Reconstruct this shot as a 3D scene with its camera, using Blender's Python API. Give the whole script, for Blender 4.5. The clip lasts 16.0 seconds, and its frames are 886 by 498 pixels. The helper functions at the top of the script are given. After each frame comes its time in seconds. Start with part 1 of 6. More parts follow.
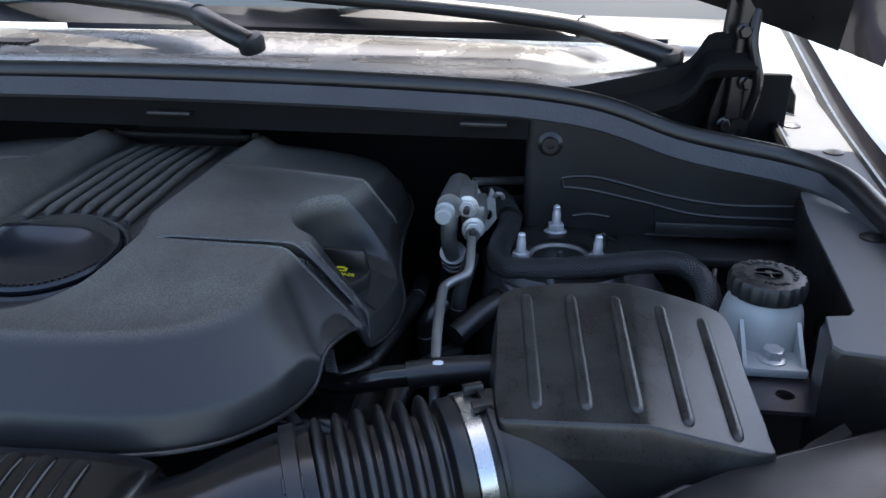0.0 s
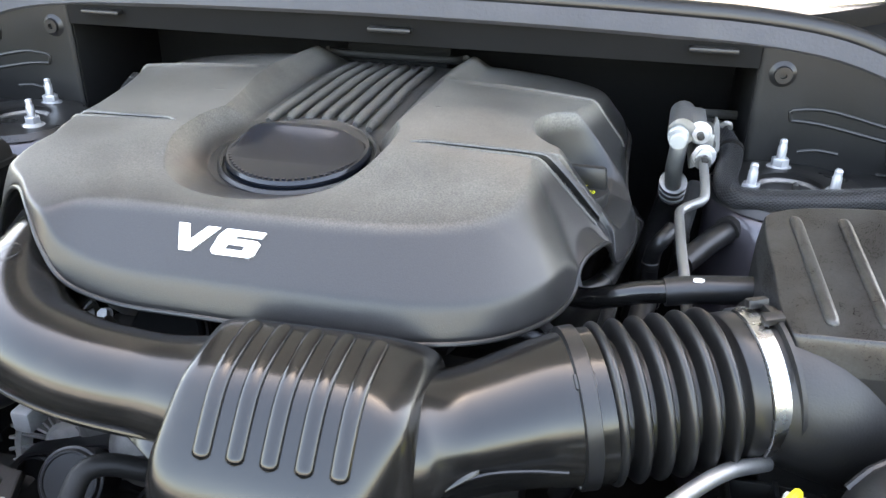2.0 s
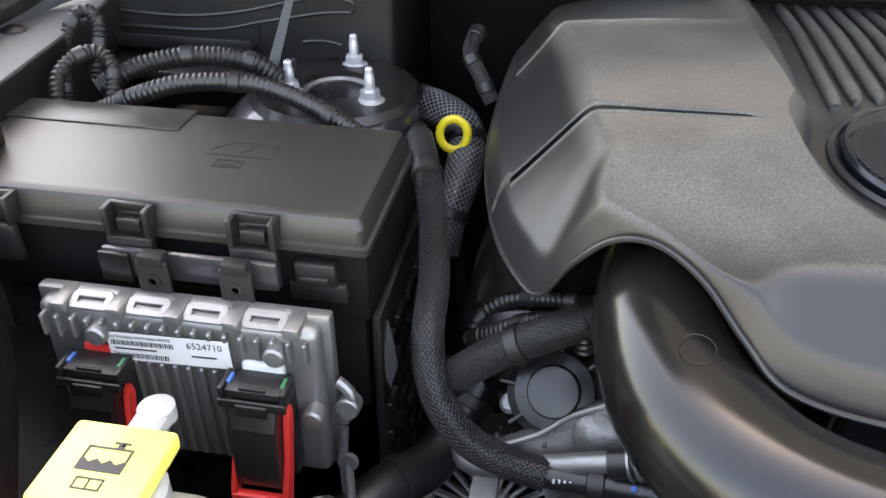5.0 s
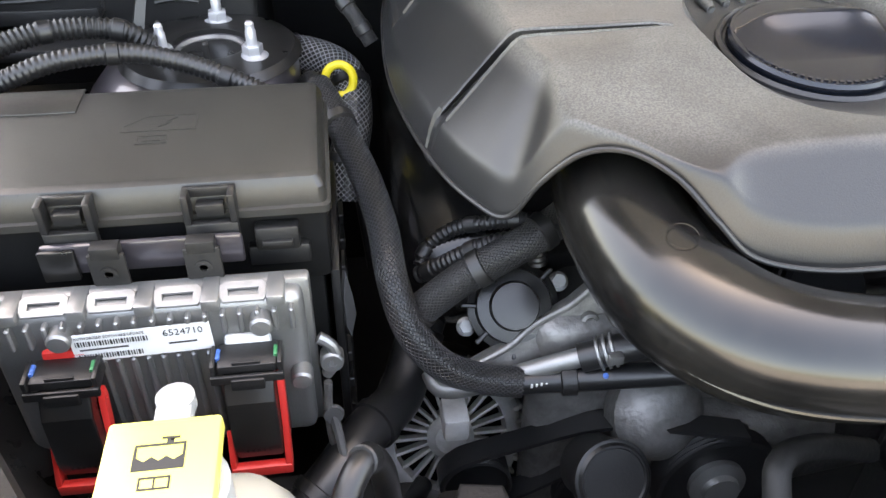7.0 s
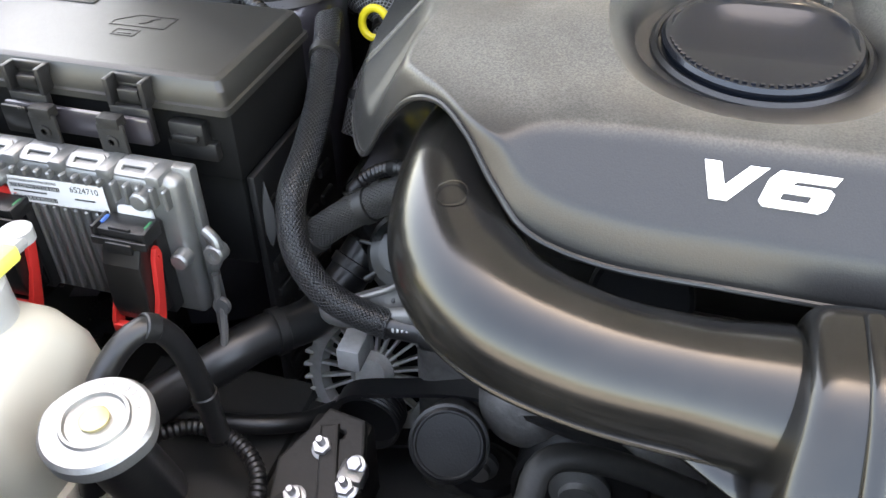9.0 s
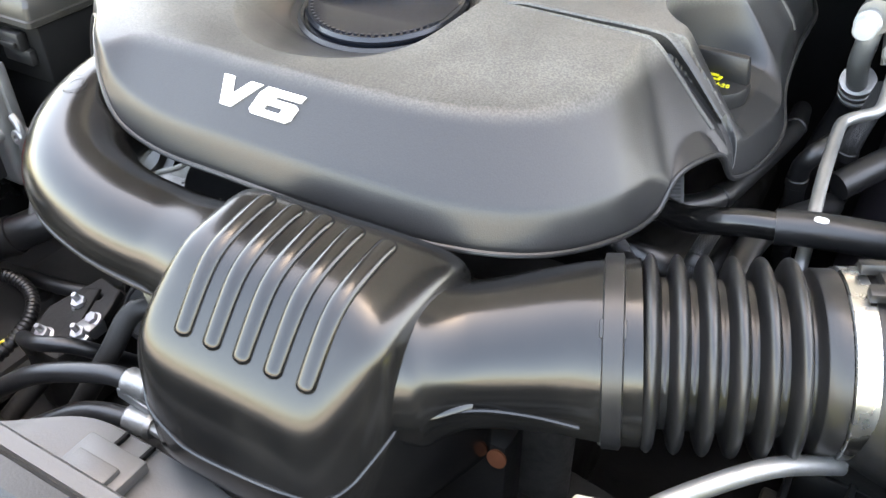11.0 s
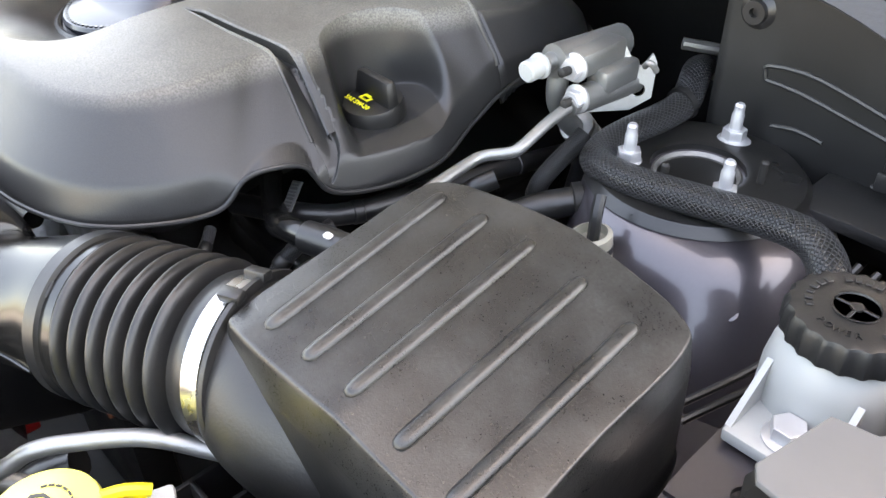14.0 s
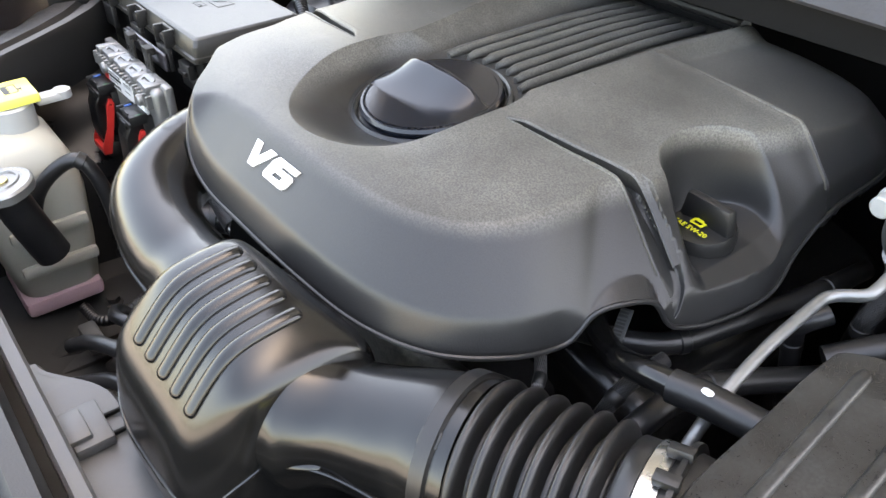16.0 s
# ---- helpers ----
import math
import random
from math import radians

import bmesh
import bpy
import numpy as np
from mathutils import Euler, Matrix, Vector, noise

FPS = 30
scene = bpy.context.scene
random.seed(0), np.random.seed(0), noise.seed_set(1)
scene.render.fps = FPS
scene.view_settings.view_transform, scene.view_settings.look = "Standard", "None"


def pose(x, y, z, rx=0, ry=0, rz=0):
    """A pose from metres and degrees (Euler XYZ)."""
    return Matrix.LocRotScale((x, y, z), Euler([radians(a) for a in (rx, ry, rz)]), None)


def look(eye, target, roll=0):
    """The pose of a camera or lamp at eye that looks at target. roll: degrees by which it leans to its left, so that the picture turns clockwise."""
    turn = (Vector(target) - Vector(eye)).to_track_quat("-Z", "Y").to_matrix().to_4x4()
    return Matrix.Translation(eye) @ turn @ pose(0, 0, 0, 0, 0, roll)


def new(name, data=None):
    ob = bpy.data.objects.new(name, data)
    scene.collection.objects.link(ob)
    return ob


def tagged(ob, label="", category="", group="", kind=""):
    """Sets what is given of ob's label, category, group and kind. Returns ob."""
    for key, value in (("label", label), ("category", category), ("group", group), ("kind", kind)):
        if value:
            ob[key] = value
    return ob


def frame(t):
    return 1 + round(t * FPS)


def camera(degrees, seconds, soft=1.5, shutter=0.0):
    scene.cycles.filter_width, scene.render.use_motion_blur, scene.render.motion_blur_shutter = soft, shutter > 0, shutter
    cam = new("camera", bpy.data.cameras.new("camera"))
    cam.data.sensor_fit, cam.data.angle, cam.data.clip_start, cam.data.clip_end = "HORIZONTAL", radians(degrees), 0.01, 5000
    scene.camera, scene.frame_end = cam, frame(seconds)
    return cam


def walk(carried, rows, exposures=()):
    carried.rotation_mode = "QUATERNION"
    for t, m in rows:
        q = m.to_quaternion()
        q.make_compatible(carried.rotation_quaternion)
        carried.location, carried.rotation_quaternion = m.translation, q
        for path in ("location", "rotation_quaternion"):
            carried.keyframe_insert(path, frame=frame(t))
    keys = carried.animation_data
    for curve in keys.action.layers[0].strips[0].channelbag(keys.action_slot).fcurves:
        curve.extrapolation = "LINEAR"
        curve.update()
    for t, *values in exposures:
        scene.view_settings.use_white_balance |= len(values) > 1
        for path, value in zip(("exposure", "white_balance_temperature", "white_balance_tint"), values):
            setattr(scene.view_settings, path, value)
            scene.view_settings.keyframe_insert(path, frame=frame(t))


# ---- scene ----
# camera and its way round the open engine bay
cam = camera(56.7, 16.0)
PATH = [
    (0, (0.466, -0.92, 1.381), (0.281, 0.899, 0.571), 0.5),
    (0.5, (0.449, -0.884, 1.355), (0.196, 0.927, 0.543), 0.4),
    (1, (0.445, -0.885, 1.314), (0.129, 0.906, 0.482), 0.5),
    (1.5, (0.421, -0.919, 1.323), (0.022, 0.84, 0.46), 0.4),
    (2, (0.325, -0.957, 1.336), (-0.08, 0.783, 0.436), 0.7),
    (2.5, (0.209, -0.989, 1.343), (-0.174, 0.741, 0.416), 0.7),
    (3, (0.121, -0.973, 1.346), (-0.235, 0.755, 0.404), 0.8),
    (3.5, (0.018, -0.903, 1.329), (-0.344, 0.808, 0.361), 0.4),
    (4, (-0.101, -0.845, 1.313), (-0.462, 0.852, 0.318), 0.4),
    (4.5, (-0.171, -0.822, 1.312), (-0.539, 0.842, 0.265), 0.1),
    (4.7, (-0.204, -0.815, 1.316), (-0.556, 0.837, 0.245), 0.1),
    (6.8, (-0.4, -0.838, 1.331), (-0.174, 0.74, 0.123), 0.8),
    (7, (-0.383, -0.838, 1.331), (-0.163, 0.734, 0.113), 0.6),
    (7.5, (-0.319, -0.816, 1.316), (-0.15, 0.753, 0.087), -0.0),
    (8, (-0.233, -0.822, 1.305), (-0.316, 0.751, 0.072), -0.3),
    (8.2, (-0.202, -0.836, 1.301), (-0.393, 0.727, 0.067), -0.4),
    (10.5, (0.293, -0.859, 1.338), (-0.388, 0.561, 0.105), -0.8),
    (11, (0.409, -0.821, 1.323), (-0.4, 0.54, 0.1), -0.6),
    (11.5, (0.484, -0.806, 1.326), (-0.351, 0.533, 0.097), -0.2),
    (12, (0.563, -0.789, 1.335), (-0.354, 0.518, 0.13), -1.3),
    (12.5, (0.649, -0.768, 1.358), (-0.352, 0.491, 0.17), -1.8),
    (13, (0.713, -0.717, 1.35), (-0.373, 0.478, 0.17), -2.1),
    (13.5, (0.767, -0.626, 1.333), (-0.362, 0.528, 0.152), -1.4),
    (14, (0.811, -0.565, 1.335), (-0.379, 0.523, 0.151), -1.1),
    (14.5, (0.792, -0.568, 1.358), (-0.456, 0.456, 0.178), -1.0),
    (15, (0.695, -0.635, 1.375), (-0.585, 0.334, 0.183), 0.4),
    (15.5, (0.621, -0.668, 1.394), (-0.616, 0.322, 0.175), 2.2),
    (16, (0.608, -0.681, 1.398), (-0.693, 0.302, 0.24), -0.8),
]
EXPOSE = [(0.0, 2.14, 6500, 10), (1.0, 2.78, 7400, 11), (2.0, 4.10, 8800, 12), (3.5, 4.14, 9500, 12), (4.6, 3.62, 9500, 14), (6.8, 4.14, 9900, 15), (7.6, 4.11, 9900, 15), (8.2, 3.95, 9800, 14), (10.3, 4.30, 9600, 12), (12.0, 4.50, 9700, 13), (13.5, 4.22, 9800, 14), (14.5, 4.02, 9900, 15), (16.0, 3.80, 9700, 14)]
walk(cam, [(t, look(eye, target, roll)) for t, eye, target, roll in PATH], EXPOSE)

# ---- light ----
world = bpy.data.worlds.new("sky")
scene.world = world
world.use_nodes = True
wn = world.node_tree
sky = wn.nodes.new("ShaderNodeTexSky")
sky.sky_type = "NISHITA"
sky.sun_disc = False
SUN_ELEVATION, SUN_TURN = 60.0, 175.0
sky.sun_elevation = radians(SUN_ELEVATION)
sky.sun_rotation = radians(180.0 - SUN_TURN)
sky.air_density, sky.dust_density, sky.ozone_density = 1.0, 2.6, 1.0
wn.nodes["Background"].inputs[1].default_value = 0.15
wn.links.new(sky.outputs[0], wn.nodes["Background"].inputs[0])
sun = new("sun", bpy.data.lights.new("sun", "SUN"))
sun.data.energy = 3.5
sun.data.angle = radians(0.6)
sun.data.color = (1.0, 0.97, 0.935)
SUN_FROM = Vector((math.sin(radians(SUN_TURN)) * math.cos(radians(SUN_ELEVATION)),
                   -math.cos(radians(SUN_TURN)) * math.cos(radians(SUN_ELEVATION)), math.sin(radians(SUN_ELEVATION))))
sun.matrix_world = look(SUN_FROM * 20, (0, 0, 0))


# ---- materials ----
def mat(name, base, rough=0.5, metal=0.0, vary=0.25, scale=30.0, bump=0.0, bump_scale=400.0, dust=0.0, dust_colour=(0.30, 0.27, 0.22),
        dust_scale=9.0, spec=0.5, coat=0.0, dust_and_light_above=None, dust_low=0.45, dust_high=0.75, rough_vary=0.12, dust_rough=0.45, speckle=0.0):
    m = bpy.data.materials.new(name)
    m.use_nodes = True
    t = m.node_tree
    b = t.nodes["Principled BSDF"]
    b.inputs["Metallic"].default_value = metal
    b.inputs["Specular IOR Level"].default_value = spec
    b.inputs["Coat Weight"].default_value = coat
    b.inputs["Coat Roughness"].default_value = 0.06
    co = t.nodes.new("ShaderNodeTexCoord")
    n1 = t.nodes.new("ShaderNodeTexNoise")
    n1.inputs["Scale"].default_value = scale
    n1.inputs["Detail"].default_value = 6.0
    t.links.new(co.outputs["Object"], n1.inputs["Vector"])
    ramp = t.nodes.new("ShaderNodeMix")
    ramp.data_type = "RGBA"
    ramp.inputs[6].default_value = (*[c * (1 - vary) for c in base], 1)
    ramp.inputs[7].default_value = (*[min(1, c * (1 + vary)) for c in base], 1)
    t.links.new(n1.outputs["Fac"], ramp.inputs[0])
    out = ramp.outputs[2]
    rm = t.nodes.new("ShaderNodeMapRange")
    rm.inputs[3].default_value = max(0.02, rough - rough_vary)
    rm.inputs[4].default_value = min(1.0, rough + rough_vary)
    t.links.new(n1.outputs["Fac"], rm.inputs[0])
    rough_out = rm.outputs[0]
    if dust > 0:
        n2 = t.nodes.new("ShaderNodeTexNoise")
        n2.inputs["Scale"].default_value = dust_scale
        n2.inputs["Detail"].default_value = 6.0
        n2.inputs["Roughness"].default_value = 0.65
        t.links.new(co.outputs["Object"], n2.inputs["Vector"])
        mr = t.nodes.new("ShaderNodeMapRange")
        mr.inputs[1].default_value, mr.inputs[2].default_value = dust_low, dust_high
        mr.inputs[3].default_value, mr.inputs[4].default_value = 0.0, dust
        t.links.new(n2.outputs["Fac"], mr.inputs[0])
        amount = mr.outputs[0]
        # above this height the dust also carries the painted light of the top
        if dust_and_light_above:
            sx = t.nodes.new("ShaderNodeSeparateXYZ")
            t.links.new(co.outputs["Object"], sx.inputs[0])
            hz = t.nodes.new("ShaderNodeMapRange")
            hz.interpolation_type = "SMOOTHSTEP"
            hz.inputs[1].default_value, hz.inputs[2].default_value = dust_and_light_above
            hz.inputs[3].default_value = 0.03
            t.links.new(sx.outputs[2], hz.inputs[0])
            mu = t.nodes.new("ShaderNodeMath")
            mu.operation = "MULTIPLY"
            t.links.new(mr.outputs[0], mu.inputs[0])
            t.links.new(hz.outputs[0], mu.inputs[1])
            amount = mu.outputs[0]
        if speckle > 0:
            n4 = t.nodes.new("ShaderNodeTexNoise")
            n4.inputs["Scale"].default_value = speckle
            n4.inputs["Detail"].default_value = 2.0
            t.links.new(co.outputs["Object"], n4.inputs["Vector"])
            sp = t.nodes.new("ShaderNodeMapRange")
            sp.inputs[1].default_value, sp.inputs[2].default_value = 0.36, 0.64
            sp.inputs[3].default_value, sp.inputs[4].default_value = 0.55, 1.20
            t.links.new(n4.outputs["Fac"], sp.inputs[0])
            ms = t.nodes.new("ShaderNodeMath")
            ms.operation = "MULTIPLY"
            t.links.new(amount, ms.inputs[0])
            t.links.new(sp.outputs[0], ms.inputs[1])
            amount = ms.outputs[0]
        mx = t.nodes.new("ShaderNodeMix")
        mx.data_type = "RGBA"
        t.links.new(amount, mx.inputs[0])
        t.links.new(out, mx.inputs[6])
        mx.inputs[7].default_value = (*dust_colour, 1)
        out = mx.outputs[2]
        ra = t.nodes.new("ShaderNodeMath")
        ra.operation = "MULTIPLY_ADD"
        t.links.new(amount, ra.inputs[0])
        ra.inputs[1].default_value = dust_rough
        t.links.new(rough_out, ra.inputs[2])
        rough_out = ra.outputs[0]
    t.links.new(out, b.inputs["Base Color"])
    t.links.new(rough_out, b.inputs["Roughness"])
    if bump > 0:
        n3 = t.nodes.new("ShaderNodeTexNoise")
        n3.inputs["Scale"].default_value = bump_scale
        n3.inputs["Detail"].default_value = 3.0
        t.links.new(co.outputs["Object"], n3.inputs["Vector"])
        bp = t.nodes.new("ShaderNodeBump")
        bp.inputs["Strength"].default_value = bump
        bp.inputs["Distance"].default_value = 0.001
        t.links.new(n3.outputs["Fac"], bp.inputs["Height"])
        t.links.new(bp.outputs[0], b.inputs["Normal"])
    return m


def braid(name, base, light, around=10.0, along=260.0, rough=0.42, thin=2.0):
    """Woven sleeve: strands cross each other on both diagonals of the hose's own (around, along) coordinates."""
    m = bpy.data.materials.new(name)
    m.use_nodes = True
    t = m.node_tree
    b = t.nodes["Principled BSDF"]
    b.inputs["Roughness"].default_value = rough
    uv = t.nodes.new("ShaderNodeTexCoord")
    sep = t.nodes.new("ShaderNodeSeparateXYZ")
    t.links.new(uv.outputs["UV"], sep.inputs[0])

    def math_node(op, a, c):
        n = t.nodes.new("ShaderNodeMath")
        n.operation = op
        for i, v in enumerate((a, c)):
            if hasattr(v, "links"):
                t.links.new(v, n.inputs[i])
            elif v is not None:
                n.inputs[i].default_value = v
        return n.outputs[0]
    u = math_node("MULTIPLY", sep.outputs[0], around * 2 * math.pi)
    v = math_node("MULTIPLY", sep.outputs[1], along * 2 * math.pi)
    p = math_node("SINE", math_node("ADD", u, v), None)
    q = math_node("SINE", math_node("SUBTRACT", u, v), None)
    h = math_node("MAXIMUM", p, q)
    sharp = math_node("POWER", math_node("MAXIMUM", h, 0.0), thin)
    mx = t.nodes.new("ShaderNodeMix")
    mx.data_type = "RGBA"
    t.links.new(sharp, mx.inputs[0])
    mx.inputs[6].default_value = (*base, 1)
    mx.inputs[7].default_value = (*light, 1)
    t.links.new(mx.outputs[2], b.inputs["Base Color"])
    bp = t.nodes.new("ShaderNodeBump")
    bp.inputs["Strength"].default_value = 0.9
    bp.inputs["Distance"].default_value = 0.0015
    t.links.new(sharp, bp.inputs["Height"])
    t.links.new(bp.outputs[0], b.inputs["Normal"])
    return m


def glass(name, tint, rough=0.02):
    m = bpy.data.materials.new(name)
    m.use_nodes = True
    b = m.node_tree.nodes["Principled BSDF"]
    b.inputs["Base Color"].default_value = (*tint, 1)
    b.inputs["Roughness"].default_value = rough
    b.inputs["Transmission Weight"].default_value = 1.0
    b.inputs["IOR"].default_value = 1.45
    return m


# real dust film, made paler on top to paint in the light there
M_COVER = mat("grained_cover_plastic", (0.014, 0.014, 0.0145), 0.33, vary=0.4, scale=900, bump=0.15, bump_scale=900, spec=0.45, dust=0.42,
              dust_colour=(0.25, 0.24, 0.212), dust_scale=7, dust_low=0.12, dust_high=0.62, dust_and_light_above=(0.100, 0.118), dust_rough=0.20, rough_vary=0.06, speckle=620)
M_GLOSS = mat("smooth_black_plastic", (0.0050, 0.0050, 0.0050), 0.19, vary=0.3, scale=14, bump=0.04, bump_scale=90, rough_vary=0.06, dust=0.06, dust_colour=(0.2, 0.18, 0.15))
M_LID = mat("dusty_lid_plastic", (0.009, 0.009, 0.009), 0.30, vary=0.35, scale=900, bump=0.15, bump_scale=1100, dust=0.16, dust_colour=(0.135, 0.140, 0.133), speckle=420,
            dust_scale=26, dust_low=0.42, dust_high=0.68, dust_rough=0.3)
M_LIDF = mat("satin_lid_plastic", (0.009, 0.009, 0.009), 0.30, vary=0.3, scale=900, bump=0.2, bump_scale=1300, dust=0.22, dust_colour=(0.16, 0.15, 0.125), dust_scale=5, dust_low=0.2, dust_high=0.9, dust_rough=0.3)
M_BLACK = mat("matt_black_plastic", (0.0075, 0.0075, 0.0078), 0.42, bump=0.2, bump_scale=500, dust=0.08, dust_colour=(0.10, 0.09, 0.08))
M_RUBBER = mat("black_rubber", (0.0085, 0.0085, 0.009), 0.35, bump=0.1, bump_scale=300, dust=0.06, dust_colour=(0.12, 0.11, 0.10))
# unseen reflector below the bonnet; its grey sets how bright the cover looks
M_REFLECTOR = mat("unseen_grey_reflector", (0.28, 0.275, 0.26), 0.9, vary=0.15, scale=40, bump=0.5, bump_scale=120, spec=0.1)
M_SEAL = mat("grey_foam_seal", (0.045, 0.047, 0.055), 0.75, bump=0.5, bump_scale=250, dust=0.2, dust_colour=(0.16, 0.16, 0.16))
M_ALU = mat("raw_aluminium", (0.26, 0.26, 0.255), 0.42, metal=0.8, vary=0.15, scale=60, bump=0.3, bump_scale=350, dust=0.2, dust_colour=(0.35, 0.34, 0.32))
M_CAST = mat("dull_cast_aluminium", (0.20, 0.194, 0.185), 0.46, metal=0.7, vary=0.45, scale=60, bump=1.0, bump_scale=170, dust=0.6, dust_colour=(0.07, 0.064, 0.058), dust_scale=22)
M_STEEL = mat("polished_steel", (0.52, 0.52, 0.51), 0.27, metal=1.0, vary=0.08, scale=80)
M_ALTERN = mat("bare_alternator_casting", (0.44, 0.435, 0.42), 0.5, metal=0.35, vary=0.25, scale=70, bump=0.5, bump_scale=220, dust=0.4, dust_colour=(0.10, 0.095, 0.09), dust_scale=26)
M_SHIELD = mat("dusty_shield_plastic", (0.012, 0.012, 0.0115), 0.62, vary=0.4, scale=14, bump=0.3, bump_scale=60, dust=0.6, dust_colour=(0.034, 0.032, 0.029), dust_scale=7)
M_ZINC = mat("zinc_plated_steel", (0.50, 0.50, 0.51), 0.36, metal=0.6, vary=0.1, scale=90)
M_PAINT = mat("dark_metallic_paint", (0.060, 0.054, 0.062), 0.30, metal=0.55, vary=0.08, scale=300, coat=0.7, rough_vary=0.03, dust=0.05, dust_colour=(0.15, 0.14, 0.13))
M_RAIL = mat("dusty_grey_rail_paint", (0.085, 0.085, 0.086), 0.60, spec=0.25, vary=0.25, scale=8, dust=0.5, dust_colour=(0.13, 0.127, 0.12), dust_scale=5)
M_BLACKPAINT = mat("black_satin_paint", (0.006, 0.006, 0.006), 0.30, vary=0.3, scale=20, dust=0.15, dust_colour=(0.10, 0.09, 0.08))
M_SILVER = mat("bright_letter_finish", (0.85, 0.85, 0.85), 0.35, metal=0.2, vary=0.03)
M_BADGE = mat("blue_black_cap_plastic", (0.006, 0.008, 0.012), 0.16, rough_vary=0.05, vary=0.2, scale=20, bump=0.04, bump_scale=300)
M_WHITE = mat("milky_white_plastic", (0.33, 0.338, 0.33), 0.38, vary=0.05, scale=12, bump=0.05, bump_scale=60)
M_CREAM = mat("cream_plastic", (0.25, 0.237, 0.195), 0.42, vary=0.06)
M_YELLOW = mat("yellow_plastic", (0.66, 0.52, 0.025), 0.38, vary=0.08)
M_CAPYELLOW = mat("pale_yellow_cap_plastic", (0.84, 0.77, 0.16), 0.36, vary=0.05)
M_BRASS = mat("dull_brass", (0.42, 0.36, 0.20), 0.45, metal=0.7, vary=0.15, scale=120)
M_RED = mat("red_plastic", (0.60, 0.03, 0.025), 0.4, vary=0.1)
M_BLUE = mat("blue_plastic", (0.03, 0.11, 0.34), 0.4)
M_GREEN = mat("green_plastic", (0.015, 0.16, 0.06), 0.4)
M_LABEL = mat("white_paper_label", (0.62, 0.62, 0.60), 0.5, vary=0.04)
M_INK = mat("black_ink", (0.02, 0.02, 0.02), 0.5, vary=0.1)
M_YINK = mat("yellow_ink", (0.52, 0.48, 0.02), 0.5, vary=0.1)
M_DEEP = mat("dull_black_moulding", (0.0065, 0.0065, 0.0065), 0.75, spec=0.10, vary=0.4, scale=30, bump=0.2, bump_scale=200)
M_PANEL = mat("dull_black_panel", (0.006, 0.006, 0.0062), 0.50, spec=0.35, vary=0.4, scale=18, bump=0.15, bump_scale=200, dust=0.12, dust_colour=(0.06, 0.056, 0.05))
M_DARK = mat("oily_dark_metal", (0.018, 0.017, 0.016), 0.50, spec=0.3, metal=0.2, vary=0.5, scale=25, bump=0.5, bump_scale=150, dust=0.35, dust_colour=(0.06, 0.055, 0.05))
M_GREYP = mat("grey_plastic", (0.06, 0.06, 0.06), 0.42, vary=0.2, bump=0.1, bump_scale=500, dust=0.3, dust_colour=(0.13, 0.125, 0.11))
M_RUST = mat("rusty_plug", (0.22, 0.07, 0.03), 0.7, vary=0.4)
M_COWL = mat("weathered_cowl_plastic", (0.07, 0.065, 0.06), 0.24, vary=0.45, scale=5, dust=0.6, dust_colour=(0.27, 0.252, 0.225))
M_BRAID = braid("braided_sleeve", (0.0022, 0.0022, 0.0022), (0.045, 0.046, 0.049), around=20, along=210, thin=2.6, rough=0.30)
M_WEAVE = braid("fine_woven_sleeve", (0.004, 0.004, 0.004), (0.024, 0.024, 0.024), around=26, along=240, thin=1.5)
M_FOIL = braid("black_and_silver_mesh_sleeve", (0.004, 0.004, 0.004), (0.32, 0.32, 0.33), around=20, along=150, thin=5.0)
M_GROUND = mat("pale_concrete", (0.23, 0.226, 0.22), 0.85, vary=0.15, scale=2.0, bump=0.4, bump_scale=40, dust=0.3, dust_colour=(0.19, 0.185, 0.175))
M_GLASS = mat("windscreen_glass", (0.030, 0.045, 0.055), 0.05, vary=0.1, scale=2, spec=0.22, rough_vary=0.01)
M_TANK = mat("aged_cream_tank_plastic", (0.38, 0.365, 0.305), 0.38, vary=0.08, scale=9, bump=0.05, bump_scale=60)
M_COOLANT = mat("pink_coolant_band", (0.55, 0.36, 0.38), 0.4, vary=0.06)

# ---- building helpers ----
BASE = {}


def thing(name, label, category, base=(0, 0, 0), group="", kind=""):
    ob = new(name)
    ob.empty_display_size = 0.02
    ob.location = base
    BASE[ob.name] = Vector(base)
    return tagged(ob, label, category, group, kind)


def part(name, mesh, material, parent=None, label="", smooth=True, edge=35.0):
    """One mesh object, drawn in world coordinates, under a thing or a part."""
    if isinstance(mesh, bmesh.types.BMesh):
        bm, mesh = mesh, bpy.data.meshes.new(name)
        bm.to_mesh(mesh)
        bm.free()
    mesh.name = name
    mesh.materials.clear()
    mesh.materials.append(material)
    if smooth and len(mesh.polygons):
        mesh.shade_smooth()
        if edge < 180:
            mesh.set_sharp_from_angle(angle=radians(edge))
    ob = new(name, mesh)
    if parent:
        base = BASE[parent.name]
        mesh.transform(Matrix.Translation(-base))
        BASE[ob.name] = base
        ob.parent = parent
    if label:
        ob["label"] = label
    return ob


